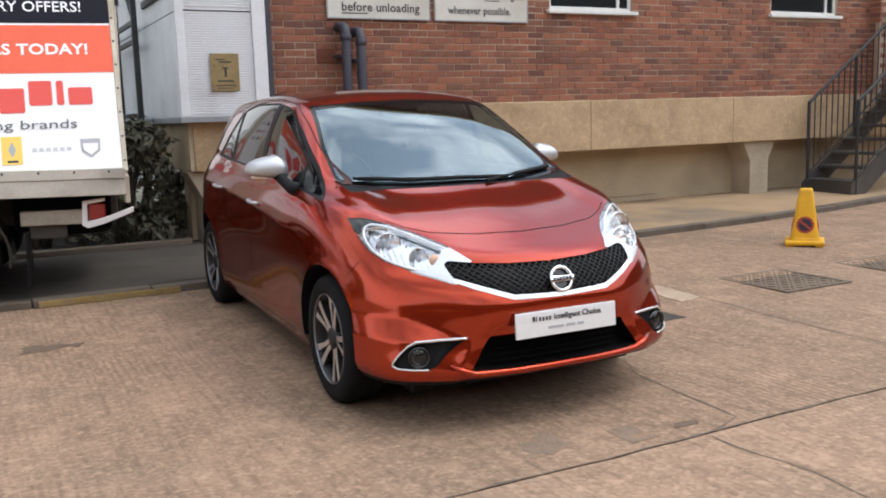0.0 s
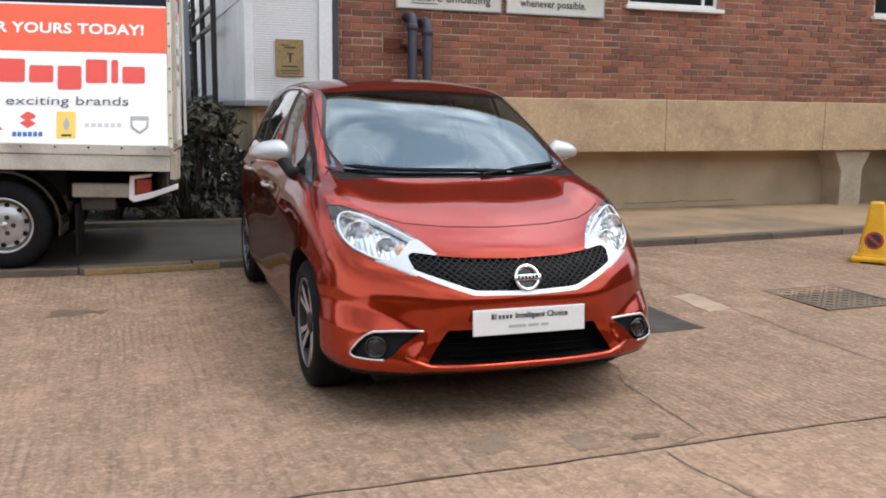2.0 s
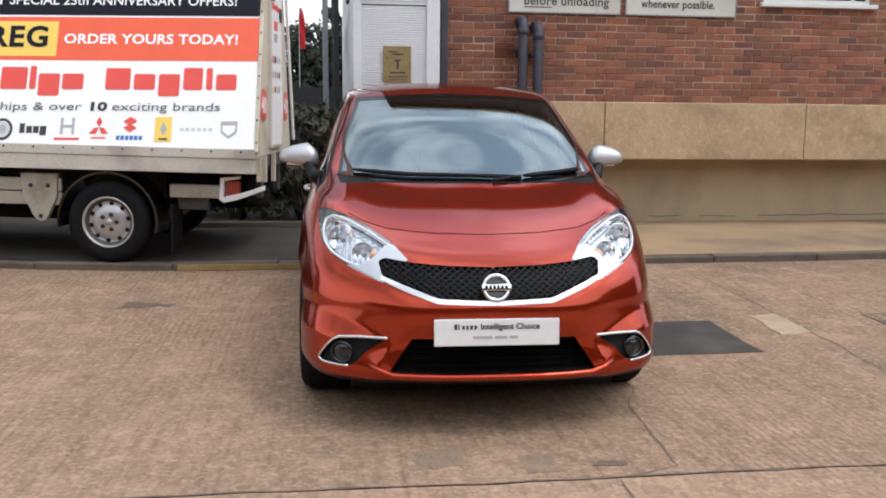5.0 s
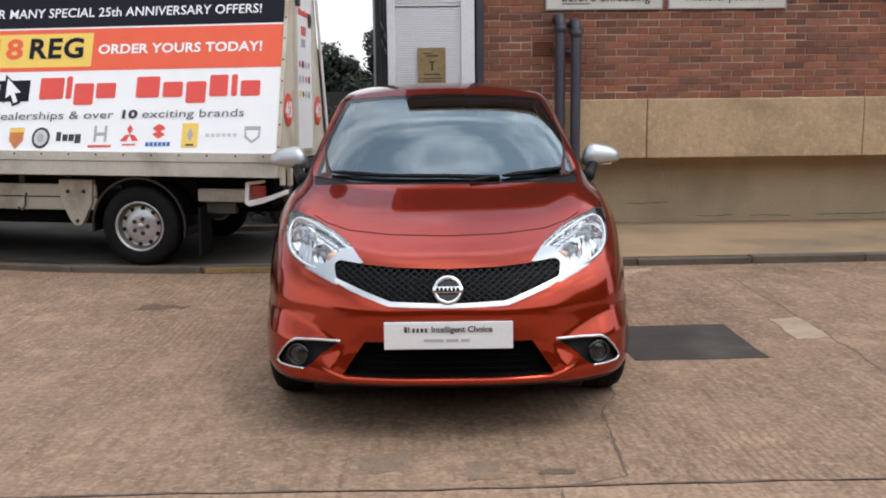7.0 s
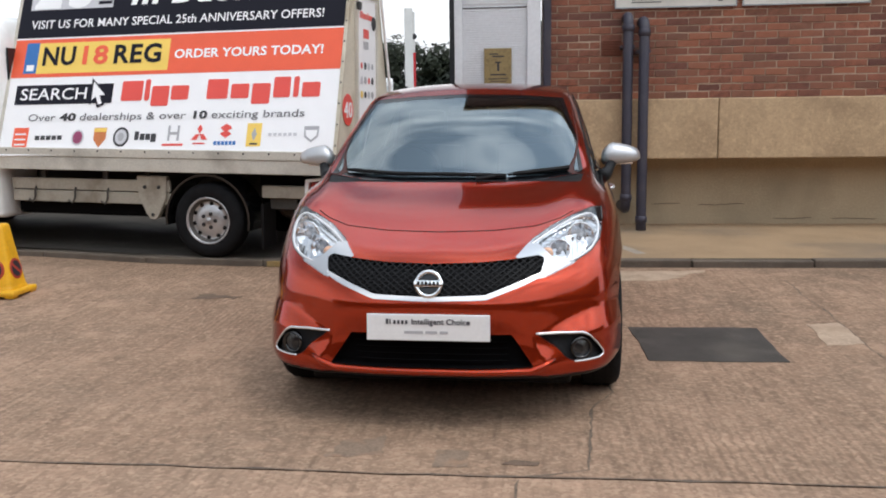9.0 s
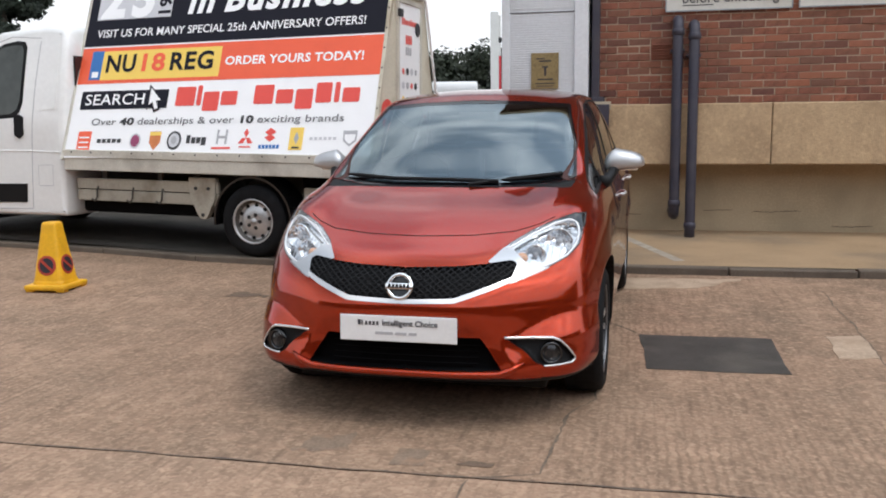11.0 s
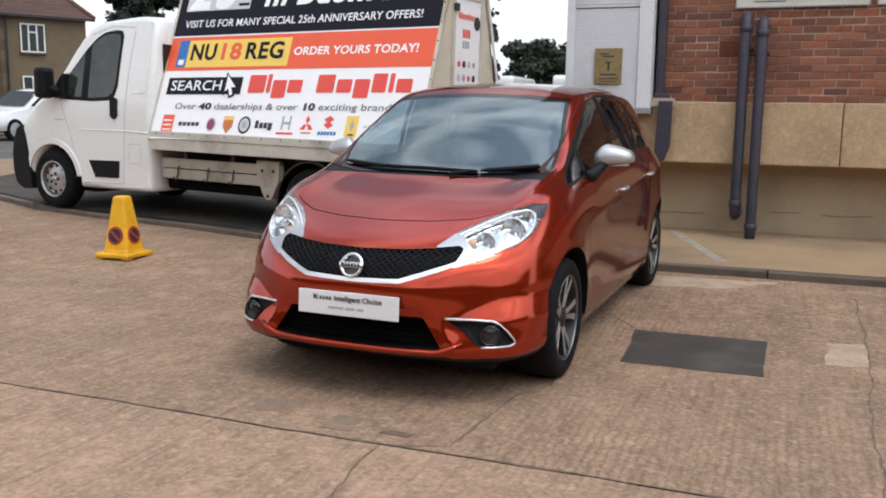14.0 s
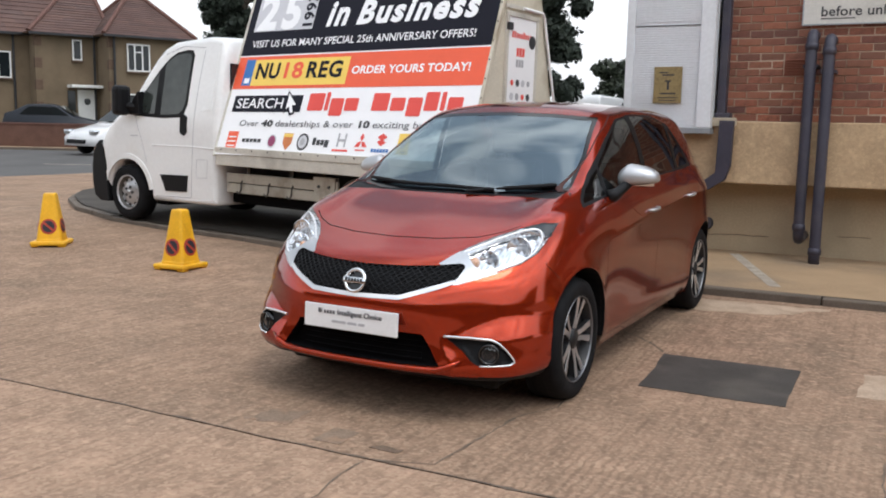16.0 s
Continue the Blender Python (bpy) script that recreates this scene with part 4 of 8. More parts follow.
# ---- the parked hatchback: body surface ----
# Lines round one half of the body, from the middle of the nose (x 0) back along the flank to the middle of the tail;
# x outwards, y back from the nose, z up. Each line is one level, from the sill up to the middle of the roof.
CAR_LINES = [
    [(0, .20, .195), (.30, .21, .195), (.52, .27, .195), (.67, .40, .19), (.78, .75, .18), (.80, 1.35, .19), (.80, 2.2, .19), (.80, 3.0, .19), (.78, 3.6, .22), (.62, 3.98, .27), (0, 4.06, .27)],
    [(0, .055, .26), (.30, .07, .26), (.55, .15, .255), (.725, .30, .25), (.825, .75, .26), (.832, 1.35, .27), (.832, 2.2, .27), (.832, 3.0, .28), (.82, 3.6, .30), (.66, 4.02, .33), (0, 4.10, .33)],
    [(0, .078, .40), (.30, .092, .40), (.55, .168, .395), (.735, .325, .38), (.838, .75, .38), (.838, 1.35, .39), (.836, 2.2, .39), (.838, 3.0, .40), (.83, 3.6, .43), (.67, 4.03, .45), (0, 4.10, .45)],
    [(0, .042, .52), (.30, .066, .52), (.55, .188, .52), (.743, .366, .51), (.843, .76, .51), (.842, 1.35, .52), (.838, 2.2, .53), (.842, 3.0, .54), (.836, 3.6, .57), (.67, 4.03, .58), (0, 4.10, .58)],
    [(0, .075, .625), (.30, .105, .63), (.53, .21, .64), (.74, .42, .66), (.838, .79, .67), (.845, 1.35, .69), (.843, 2.2, .70), (.845, 3.0, .71), (.836, 3.6, .73), (.66, 4.01, .74), (0, 4.09, .74)],
    [(0, .185, .725), (.30, .215, .73), (.52, .33, .76), (.72, .54, .80), (.815, .83, .83), (.838, 1.36, .85), (.835, 2.2, .86), (.835, 3.0, .87), (.82, 3.6, .89), (.64, 3.99, .89), (0, 4.07, .88)],
    [(0, .36, .800), (.30, .385, .805), (.51, .47, .835), (.68, .63, .895), (.765, .89, .935), (.805, 1.38, .945), (.812, 2.2, .955), (.81, 3.0, .97), (.79, 3.6, .985), (.61, 3.97, .98), (0, 4.06, .97)],
    [(0, .62, .897), (.28, .64, .900), (.48, .70, .922), (.635, .80, .965), (.715, 1.0, .99), (.775, 1.42, .992), (.785, 2.2, 1.002), (.78, 3.0, 1.025), (.755, 3.6, 1.05), (.59, 3.95, 1.04), (0, 4.05, 1.03)],
    [(0, .90, .985), (.27, .91, .985), (.46, .94, .99), (.61, .99, 1.02), (.692, 1.10, 1.035), (.757, 1.46, 1.03), (.765, 2.2, 1.035), (.757, 3.0, 1.065), (.72, 3.6, 1.10), (.57, 3.93, 1.10), (0, 4.03, 1.09)],
    [(0, 1.0, 1.028), (.27, 1.006, 1.027), (.46, 1.020, 1.022), (.62, 1.074, 1.038), (.694, 1.19, 1.070), (.738, 1.56, 1.08), (.748, 2.2, 1.085), (.74, 3.0, 1.11), (.70, 3.6, 1.15), (.55, 3.91, 1.15), (0, 4.0, 1.14)],
    [(0, 1.348, 1.285), (.25, 1.362, 1.281), (.43, 1.395, 1.271), (.588, 1.462, 1.262), (.650, 1.57, 1.262), (.679, 1.82, 1.28), (.692, 2.3, 1.285), (.682, 3.0, 1.285), (.63, 3.6, 1.29), (.5, 3.82, 1.29), (0, 3.93, 1.28)],
    [(0, 1.765, 1.460), (.23, 1.773, 1.457), (.41, 1.792, 1.447), (.538, 1.834, 1.437), (.583, 1.92, 1.44), (.602, 2.08, 1.443), (.615, 2.4, 1.452), (.602, 3.0, 1.44), (.55, 3.55, 1.42), (.43, 3.7, 1.425), (0, 3.82, 1.44)],
    [(0, 1.84, 1.486), (.22, 1.85, 1.483), (.38, 1.882, 1.476), (.475, 1.93, 1.47), (.52, 2.02, 1.473), (.545, 2.15, 1.478), (.555, 2.45, 1.485), (.545, 3.0, 1.474), (.49, 3.48, 1.452), (.38, 3.62, 1.455), (0, 3.74, 1.47)],
    [(0, 2.03, 1.515), (.14, 2.04, 1.515), (.25, 2.08, 1.512), (.31, 2.14, 1.511), (.335, 2.22, 1.512), (.345, 2.32, 1.514), (.35, 2.55, 1.515), (.34, 3.0, 1.505), (.3, 3.3, 1.49), (.22, 3.42, 1.49), (0, 3.5, 1.495)],
    [(0, 2.35, 1.525), (0, 2.36, 1.525), (0, 2.39, 1.525), (0, 2.43, 1.525), (0, 2.48, 1.525), (0, 2.55, 1.525), (0, 2.65, 1.524), (0, 2.8, 1.522), (0, 2.95, 1.518), (0, 3.0, 1.517), (0, 3.05, 1.515)],
]


def spline_rows(P, n_per):
    """Centripetal Catmull-Rom through the rows of P (k, m, 3), with n_per steps a span."""
    P = np.asarray(P, float)
    k = len(P)
    Q = np.concatenate([[2 * P[0] - P[1]], P, [2 * P[-1] - P[-2]]])
    d = np.sqrt(np.maximum(np.linalg.norm(np.diff(Q, axis=0), axis=2), 1e-4))[..., None]
    out = []
    for i in range(k - 1):
        p0, p1, p2, p3 = Q[i:i + 4]
        d1, d2, d3 = d[i], d[i + 1], d[i + 2]
        m1 = ((p1 - p0) / d1 - (p2 - p0) / (d1 + d2) + (p2 - p1) / d2) * d2
        m2 = ((p2 - p1) / d2 - (p3 - p1) / (d2 + d3) + (p3 - p2) / d3) * d2
        for s in np.arange(n_per) / n_per:
            a, b = s * s * (3 - 2 * s), s * (1 - s)
            out.append((1 - a) * p1 + a * p2 + b * ((1 - s) * m1 - s * m2))
    out.append(P[-1])
    return np.array(out)


NT, NV = 14, 10                       # steps a span, round and up
_L = np.array(CAR_LINES, float)      # (levels, stations, 3)
_S = _L.transpose(1, 0, 2)           # stations first
_mir = _S[1:3][::-1] * np.array([-1, 1, 1])
_mir2 = _S[-3:-1][::-1] * np.array([-1, 1, 1])
_R = spline_rows(np.concatenate([_mir, _S, _mir2]), NT)[2 * NT:-2 * NT]
CAR_GRID = spline_rows(_R.transpose(1, 0, 2), NV).transpose(1, 0, 2)   # (t, v, 3)
FRONT_AXLE, REAR_AXLE, HUB_Z, WHEEL_R = 0.835, 3.435, 0.312, 0.312


def ease(a, b, x):
    f = np.clip((x - a) / (b - a), 0.0, 1.0)
    return f * f * (3 - 2 * f)


# pressed lines: flared arches, a scooped door foot, a crease along the flank, lamp pods and fins on the bumper
_n = np.cross(np.gradient(CAR_GRID, axis=0), np.gradient(CAR_GRID, axis=1))
_n /= np.maximum(np.linalg.norm(_n, axis=2, keepdims=True), 1e-9)
_n[:, -1] = (0, 0, 1)
if _n[60, 40, 0] < 0:
    _n[:, :-1] *= -1
_X, _Y, _Z = CAR_GRID[..., 0], CAR_GRID[..., 1], CAR_GRID[..., 2]
_flank = ease(0.55, 0.7, _X) * (1 - ease(0.98, 1.05, _Z)) * (1 - ease(3.65, 3.9, _Y))
_out = np.zeros_like(_X)
for _cy in (FRONT_AXLE, REAR_AXLE):
    _d = np.hypot(_Y - _cy, _Z - HUB_Z - 0.012)
    _out += 0.007 * np.exp(-np.maximum(_d - 0.362, 0) / 0.03) * _flank * ease(0.42, 0.6, _Y)
_out -= 0.005 * np.exp(-((_Z - 0.42) / 0.16) ** 2) * ease(1.18, 1.5, _Y) * (1 - ease(2.7, 3.02, _Y)) * _flank
_zc = np.interp(_Y, (0.9, 1.3, 2.0, 2.6, 3.3, 3.7), (.745, .785, .85, .885, .92, .93))
_out += 0.011 * np.exp(-np.abs(_Z - _zc) / 0.045) * ease(1.1, 1.5, _Y) * (1 - ease(3.5, 3.75, _Y)) * _flank
_front = 1 - ease(0.46, 0.62, _Y)
_out += 0.003 * np.exp(-np.abs(_Z - 0.56) / 0.03) * _front
_ledge = 0.437 + 0.075 * ease(0.42, 0.76, _X)
_out += 0.027 * ease(0.40, 0.70, _X) * np.clip((_ledge - _Z) / (_ledge - 0.412), 0, 1) * ease(0.16, 0.30, _Z) * _front
_f = np.clip(((_X - .40) * .10 + (_Z - .44) * -.17) / (.10 ** 2 + .17 ** 2), 0, 1)
_out += 0.013 * np.exp(-np.hypot(_X - .40 - .10 * _f, _Z - .44 + .17 * _f) / 0.04) * (1 - ease(0.4, 0.5, _Y))
CAR_GRID = CAR_GRID + _n * _out[..., None]
CAR_GRID[0, :, 0] = 0
CAR_GRID[-1, :, 0] = 0


def car_point(t, v):
    """The surface at t (steps round) and v (steps up), between the grid's points."""
    nt, nv = CAR_GRID.shape[0] - 1, CAR_GRID.shape[1] - 1
    t, v = min(max(t, 0.0), nt - 1e-6), min(max(v, 0.0), nv - 1e-6)
    i, j = int(t), int(v)
    a, b = t - i, v - j
    return (CAR_GRID[i, j] * (1 - a) * (1 - b) + CAR_GRID[i + 1, j] * a * (1 - b) + CAR_GRID[i, j + 1] * (1 - a) * b + CAR_GRID[i + 1, j + 1] * a * b)

# ---- the hatchback: panels cut from that surface ----
from mathutils.bvhtree import BVHTree
from mathutils.geometry import delaunay_2d_cdt, intersect_point_tri_2d

GT, GV = CAR_GRID.shape[:2]
_verts = [Vector(CAR_GRID[i, j]) for i in range(GT) for j in range(GV)]
_tris, _uvs = [], [(i, j) for i in range(GT) for j in range(GV)]
for _i in range(GT - 1):
    for _j in range(GV - 1):
        a, b, c, d = _i * GV + _j, (_i + 1) * GV + _j, (_i + 1) * GV + _j + 1, _i * GV + _j + 1
        _tris += [(a, b, c), (a, c, d)]
CAR_BVH = BVHTree.FromPolygons(_verts, _tris)
_dt = np.gradient(CAR_GRID, axis=0)
_dv = np.gradient(CAR_GRID, axis=1)
_nor = np.cross(_dt, _dv)
_len = np.linalg.norm(_nor, axis=2, keepdims=True)
CAR_NOR = _nor / np.maximum(_len, 1e-9)
CAR_NOR[:, -1] = (0, 0, 1)


def car_normal(t, v):
    t, v = min(max(t, 0.0), GT - 1 - 1e-6), min(max(v, 0.0), GV - 1 - 1e-6)
    i, j = int(t), int(v)
    a, b = t - i, v - j
    n = CAR_NOR[i, j] * (1 - a) * (1 - b) + CAR_NOR[i + 1, j] * a * (1 - b) + CAR_NOR[i, j + 1] * (1 - a) * b + CAR_NOR[i + 1, j + 1] * a * b
    n = Vector(n).normalized()
    return n


def uv_hit(origin, way):
    loc, _, f, _ = CAR_BVH.ray_cast(Vector(origin), Vector(way))
    if loc is None:
        return None
    ia, ib, ic = _tris[f]
    A, B, C = _verts[ia], _verts[ib], _verts[ic]
    v0, v1, v2 = B - A, C - A, loc - A
    d00, d01, d11, d20, d21 = v0.dot(v0), v0.dot(v1), v1.dot(v1), v2.dot(v0), v2.dot(v1)
    den = d00 * d11 - d01 * d01
    v, w = (d11 * d20 - d01 * d21) / den, (d00 * d21 - d01 * d20) / den
    u = 1 - v - w
    return tuple(u * _uvs[ia][k] + v * _uvs[ib][k] + w * _uvs[ic][k] for k in (0, 1))


def dense(pts, closed=True, step=0.018, rounds=1):
    """Fills a line with points every few centimetres and rounds its corners slightly."""
    out = []
    seq = list(zip(pts, pts[1:] + pts[:1])) if closed else list(zip(pts, pts[1:]))
    for (x0, y0), (x1, y1) in seq:
        n = max(1, int(math.hypot(x1 - x0, y1 - y0) / step))
        out += [(x0 + (x1 - x0) * i / n, y0 + (y1 - y0) * i / n) for i in range(n)]
    if not closed:
        return out + [pts[-1]]
    for _ in range(rounds):
        out = [q for a, b in zip(out, out[1:] + out[:1]) for q in ((a[0] * .75 + b[0] * .25, a[1] * .75 + b[1] * .25), (a[0] * .25 + b[0] * .75, a[1] * .25 + b[1] * .75))]
        out = out[::2] if len(out) > 400 else out
    return out


def front_uv(pts, **k):
    """Outline in front view (x, z) to surface coordinates. Points with x 0 stay on the middle line."""
    res = []
    for x, z in dense(pts, **k):
        h = uv_hit((max(x, 1e-4), -2, z), (0, 1, 0))
        if h:
            res.append((0.0 if x < 2e-3 else h[0], h[1]))
    return res


def side_uv(pts, **k):
    res = []
    for y, z in dense(pts, **k):
        h = uv_hit((3, y, z), (-1, 0, 0))
        if h:
            res.append(h)
    return res


def strip(pts, to_uv, width=0.004):
    """A thin closed outline along an open line, for a shut line."""
    pts = dense(pts, closed=False, step=0.03)
    left, right = [], []
    for i, p in enumerate(pts):
        a, b = pts[max(i - 1, 0)], pts[min(i + 1, len(pts) - 1)]
        d = Vector((b[0] - a[0], b[1] - a[1])).normalized() * (width / 2)
        left.append((p[0] - d.y, p[1] + d.x))
        right.append((p[0] + d.y, p[1] - d.x))
    out = []
    for q in left + right[::-1]:
        h = uv_hit((max(q[0], 1e-4), -2, q[1]), (0, 1, 0)) if to_uv == 'f' else uv_hit((3, q[0], q[1]), (-1, 0, 0))
        if h:
            out.append((0.0 if to_uv == 'f' and q[0] < 2e-3 else h[0], h[1]))
    return out


def circle(cy, cz, r, n=40):
    return [(cy + r * math.cos(k * math.tau / n), cz + r * math.sin(k * math.tau / n)) for k in range(n)]


BONNET = [(0, .817), (.25, .822), (.44, .838), (.54, .864), (.605, .893), (.645, .925), (.655, .955), (.645, 1.002), (.45, .999), (.25, .998), (0, .998)]
HEADLAMP = [(.362, .735), (.425, .795), (.51, .842), (.61, .882), (.69, .905), (.738, .900), (.739, .85), (.724, .778), (.685, .738), (.60, .70), (.487, .658), (.472, .663), (.487, .712), (.472, .731)]
features = []          # (kind, outline in surface coordinates), the first that fits wins


def arch_outline(cy, r):
    pts = [(cy + r * math.cos(a), HUB_Z + 0.012 + r * math.sin(a)) for a in [math.pi * k / 30 for k in range(31)]]
    return [(cy + r * 1.0, 0.15)] + pts + [(cy - r * 1.0, 0.15)]


def feat(kind, uv):
    if len(uv) > 3:
        features.append((kind, uv))


for cy in (FRONT_AXLE, REAR_AXLE):
    a = [(y, max(z, 0.176)) for y, z in arch_outline(cy, 0.352)]
    res = []
    for y, z in dense(a, rounds=0, step=0.03):
        h = uv_hit((3, y, z), (-1, 0, 0))
        if h:
            res.append((h[0], h[1] if z > 0.2 else 0.0))
    feat("arch", res)
feat("grille", front_uv([(0, .713), (.21, .718), (.35, .727), (.455, .738), (.480, .725), (.466, .674), (.235, .598), (0, .590)]))
feat("chrome", front_uv([(0, .5895), (.235, .5975), (.466, .6735), (.474, .660), (.40, .630), (.240, .578), (0, .572)]))
feat("fog", front_uv([(.446, .424), (.56, .421), (.645, .414), (.675, .398), (.705, .365), (.732, .325), (.735, .31), (.72, .300), (.605, .300), (.575, .318), (.535, .362)], rounds=2))
feat("intake", front_uv([(0, .43), (.345, .425), (.440, .286), (.30, .281), (0, .279)]))
feat("lampcorner", front_uv([(.60, .880), (.69, .907), (.742, .903), (.743, .845), (.728, .84), (.712, .868), (.68, .882)], rounds=0))
feat("lampwedge", front_uv([(.355, .733), (.41, .783), (.452, .778), (.512, .728), (.56, .706), (.615, .700), (.487, .655), (.46, .65), (.44, .70)], rounds=0))
feat("headlamp", front_uv(HEADLAMP))
feat("gap", strip(BONNET[:5], 'f', 0.0035))
feat("gap", strip([(.53, .735), (.56, .69), (.60, .655)], 's'))
feat("gap", strip([(1.24, .25), (1.21, .5), (1.20, .75), (1.25, .97)], 's'))
feat("gap", strip([(2.20, .25), (2.20, .6), (2.185, 1.045)], 's'))
feat("gap", strip([(2.92, .25), (2.98, .52), (3.16, .70), (3.24, .9), (3.26, 1.06)], 's'))
feat("gap", strip([(1.25, .245), (2.2, .245), (2.92, .25)], 's'))
feat("gap", strip([(1.02, 1.012), (1.26, 1.135), (1.62, 1.315), (1.89, 1.432), (2.2, 1.466), (2.7, 1.470), (3.1, 1.41)], 's', 0.004))
WS_OUT = [(0, 1.006), (.28, 1.006), (.46, 1.009), (.66, 1.038), (.628, 1.22), (.556, 1.422), (.3, 1.440), (0, 1.449)]
WS_IN = [(0, 1.019), (.28, 1.019), (.45, 1.025), (.638, 1.050), (.614, 1.215), (.540, 1.402), (.3, 1.422), (0, 1.430)]
feat("windscreen", front_uv(WS_IN))
feat("frit", front_uv(WS_OUT))
feat("pane_quarter", side_uv([(1.06, .976), (1.365, 1.003), (1.385, 1.140), (1.28, 1.094)]))
feat("pane_front", side_uv([(1.415, 1.01), (2.13, 1.052), (2.095, 1.428), (1.93, 1.402), (1.69, 1.295), (1.42, 1.158)]))
feat("pane_rear", side_uv([(2.21, 1.058), (2.90, 1.082), (2.93, 1.40), (2.65, 1.434), (2.3, 1.438), (2.175, 1.434)]))
feat("pane_tail", side_uv([(2.97, 1.092), (3.26, 1.105), (3.19, 1.22), (3.02, 1.355), (2.985, 1.365)]))
feat("window_trim", side_uv([(1.00, .957), (1.46, 1.0), (2.07, 1.045), (3.04, 1.075), (3.33, 1.09), (3.22, 1.23), (3.03, 1.385), (2.64, 1.447), (2.2, 1.446), (1.92, 1.412), (1.67, 1.304), (1.27, 1.112)]))
feat("bonnet", front_uv(BONNET))
feat("cowl", front_uv([(0, .998), (.25, .998), (.45, .999), (.645, 1.002), (.665, 1.036), (.46, 1.009), (.28, 1.006), (0, 1.006)], rounds=0))
feat("front_door", side_uv([(1.24, .248), (1.21, .5), (1.20, .75), (1.25, .985), (1.6, 1.01), (2.185, 1.045), (2.2, .6), (2.2, .248)], rounds=0))
feat("rear_door", side_uv([(2.2, .248), (2.2, .6), (2.185, 1.045), (3.04, 1.07), (3.26, 1.06), (3.24, .9), (3.16, .70), (2.98, .52), (2.92, .25)], rounds=0))


def inside(p, poly):
    x, y = p
    c, j = False, len(poly) - 1
    for i in range(len(poly)):
        xi, yi = poly[i]
        xj, yj = poly[j]
        if (yi > y) != (yj > y) and x < (xj - xi) * (y - yi) / (yj - yi) + xi:
            c = not c
        j = i
    return c


_pts, _edges = [], []
for i in range(GT):
    for j in range(GV):
        _pts.append(Vector((float(i), float(j))))
for kind, poly in features:
    base = len(_pts)
    _pts += [Vector(p) for p in poly]
    _edges += [(base + k, base + (k + 1) % len(poly)) for k in range(len(poly))]
_ov, _oe, _of, *_ = delaunay_2d_cdt(_pts, _edges, [], 0, 1e-4)
_boxes = [(min(p[0] for p in q), max(p[0] for p in q), min(p[1] for p in q), max(p[1] for p in q)) for _, q in features]
groups = {}
for f in _of:
    c = sum((_ov[k] for k in f), Vector((0, 0))) / len(f)
    kind = None
    for (name, poly), bb in zip(features, _boxes):
        if bb[0] <= c.x <= bb[1] and bb[2] <= c.y <= bb[3] and inside((c.x, c.y), poly):
            kind = name
            break
    if kind is None:
        p = Vector(car_point(c.x, c.y))
        if p.z < 0.243 and p.y < 0.5:
            kind = "lip"
        elif p.y < 0.62 and p.z < 0.86 and (p.y - 0.53) < (0.735 - p.z) * 0.9 and p.z < 0.825:
            kind = "bumper"
        elif p.z < 0.245 and p.y > 1.1:
            kind = "sill"
        else:
            kind = "shell"
    groups.setdefault(kind, []).append(f)


def panel(kinds, sides=(1, -1), push=0.0, push_y=0.0, walls=False):
    """A mesh of the chosen pieces of the surface, with its true normals; push: metres inwards."""
    tri = [f for k in kinds for f in groups.get(k, [])]
    me = bpy.data.meshes.new("panel")
    verts, faces, normals = [], [], []
    for sx in sides:
        index = {}
        count = {}
        for f in tri:
            ids = []
            for k in f:
                if k not in index:
                    t, v = _ov[k]
                    p, n = Vector(car_point(t, v)), car_normal(t, v)
                    if t < 1e-6:
                        n.x, p.x = 0.0, 0.0
                    q = p - n * push + Vector((0, push_y, 0))
                    index[k] = len(verts)
                    verts.append((q.x * sx, q.y, q.z))
                    normals.append((n.x * sx, n.y, n.z))
                ids.append(index[k])
            if sx > 0:
                faces.append(tuple(ids))
            else:
                faces.append(tuple(ids[::-1]))
            for a, b in zip(f, f[1:] + f[:1]):
                count[(a, b)] = count.get((a, b), 0) + 1
        if walls:
            edge_new = {}
            for (a, b) in count:
                if (b, a) in count or (_ov[a][0] < 1e-6 and _ov[b][0] < 1e-6):
                    continue
                for k in (a, b):
                    if k not in edge_new:
                        t, v = _ov[k]
                        p = Vector(car_point(t, v))
                        n = car_normal(t, v)
                        edge_new[k] = len(verts)
                        verts.append((p.x * sx, p.y, p.z))
                        normals.append((n.x * sx, n.y, n.z))
                q = (index[a], edge_new[a], edge_new[b], index[b])
                faces.append(q if sx > 0 else q[::-1])
    me.from_pydata(verts, [], faces)
    me.update()
    for p in me.polygons:
        p.use_smooth = True
    if not walls:
        me.normals_split_custom_set_from_vertices(normals)
    return me


def flip_check():
    """True when the surface's own normals point inwards."""
    p, n = Vector(car_point(3, 30)), car_normal(3, 30)
    return n.y > 0


if flip_check():
    CAR_NOR *= -1
    _of = [f[::-1] for f in _of]
    groups = {k: [f[::-1] for f in g] for k, g in groups.items()}

CAR_AT = pose(2.242, 3.12, 0, 0, 0, -1.6) @ pose(0, FRONT_AXLE, 0) @ pose(0, 0, 0, 0.75) @ pose(0, -FRONT_AXLE, 0)
car = holder("hatchback_car", CAR_AT, "metallic orange-red five-door hatchback parked on concrete", "car")


def car_part(name, me, material, label="", parent=None):
    ob = new(name, me)
    me.name = name
    me.materials.append(material)
    ob.parent = parent or car
    if label:
        tagged(ob, label=label)
    return ob


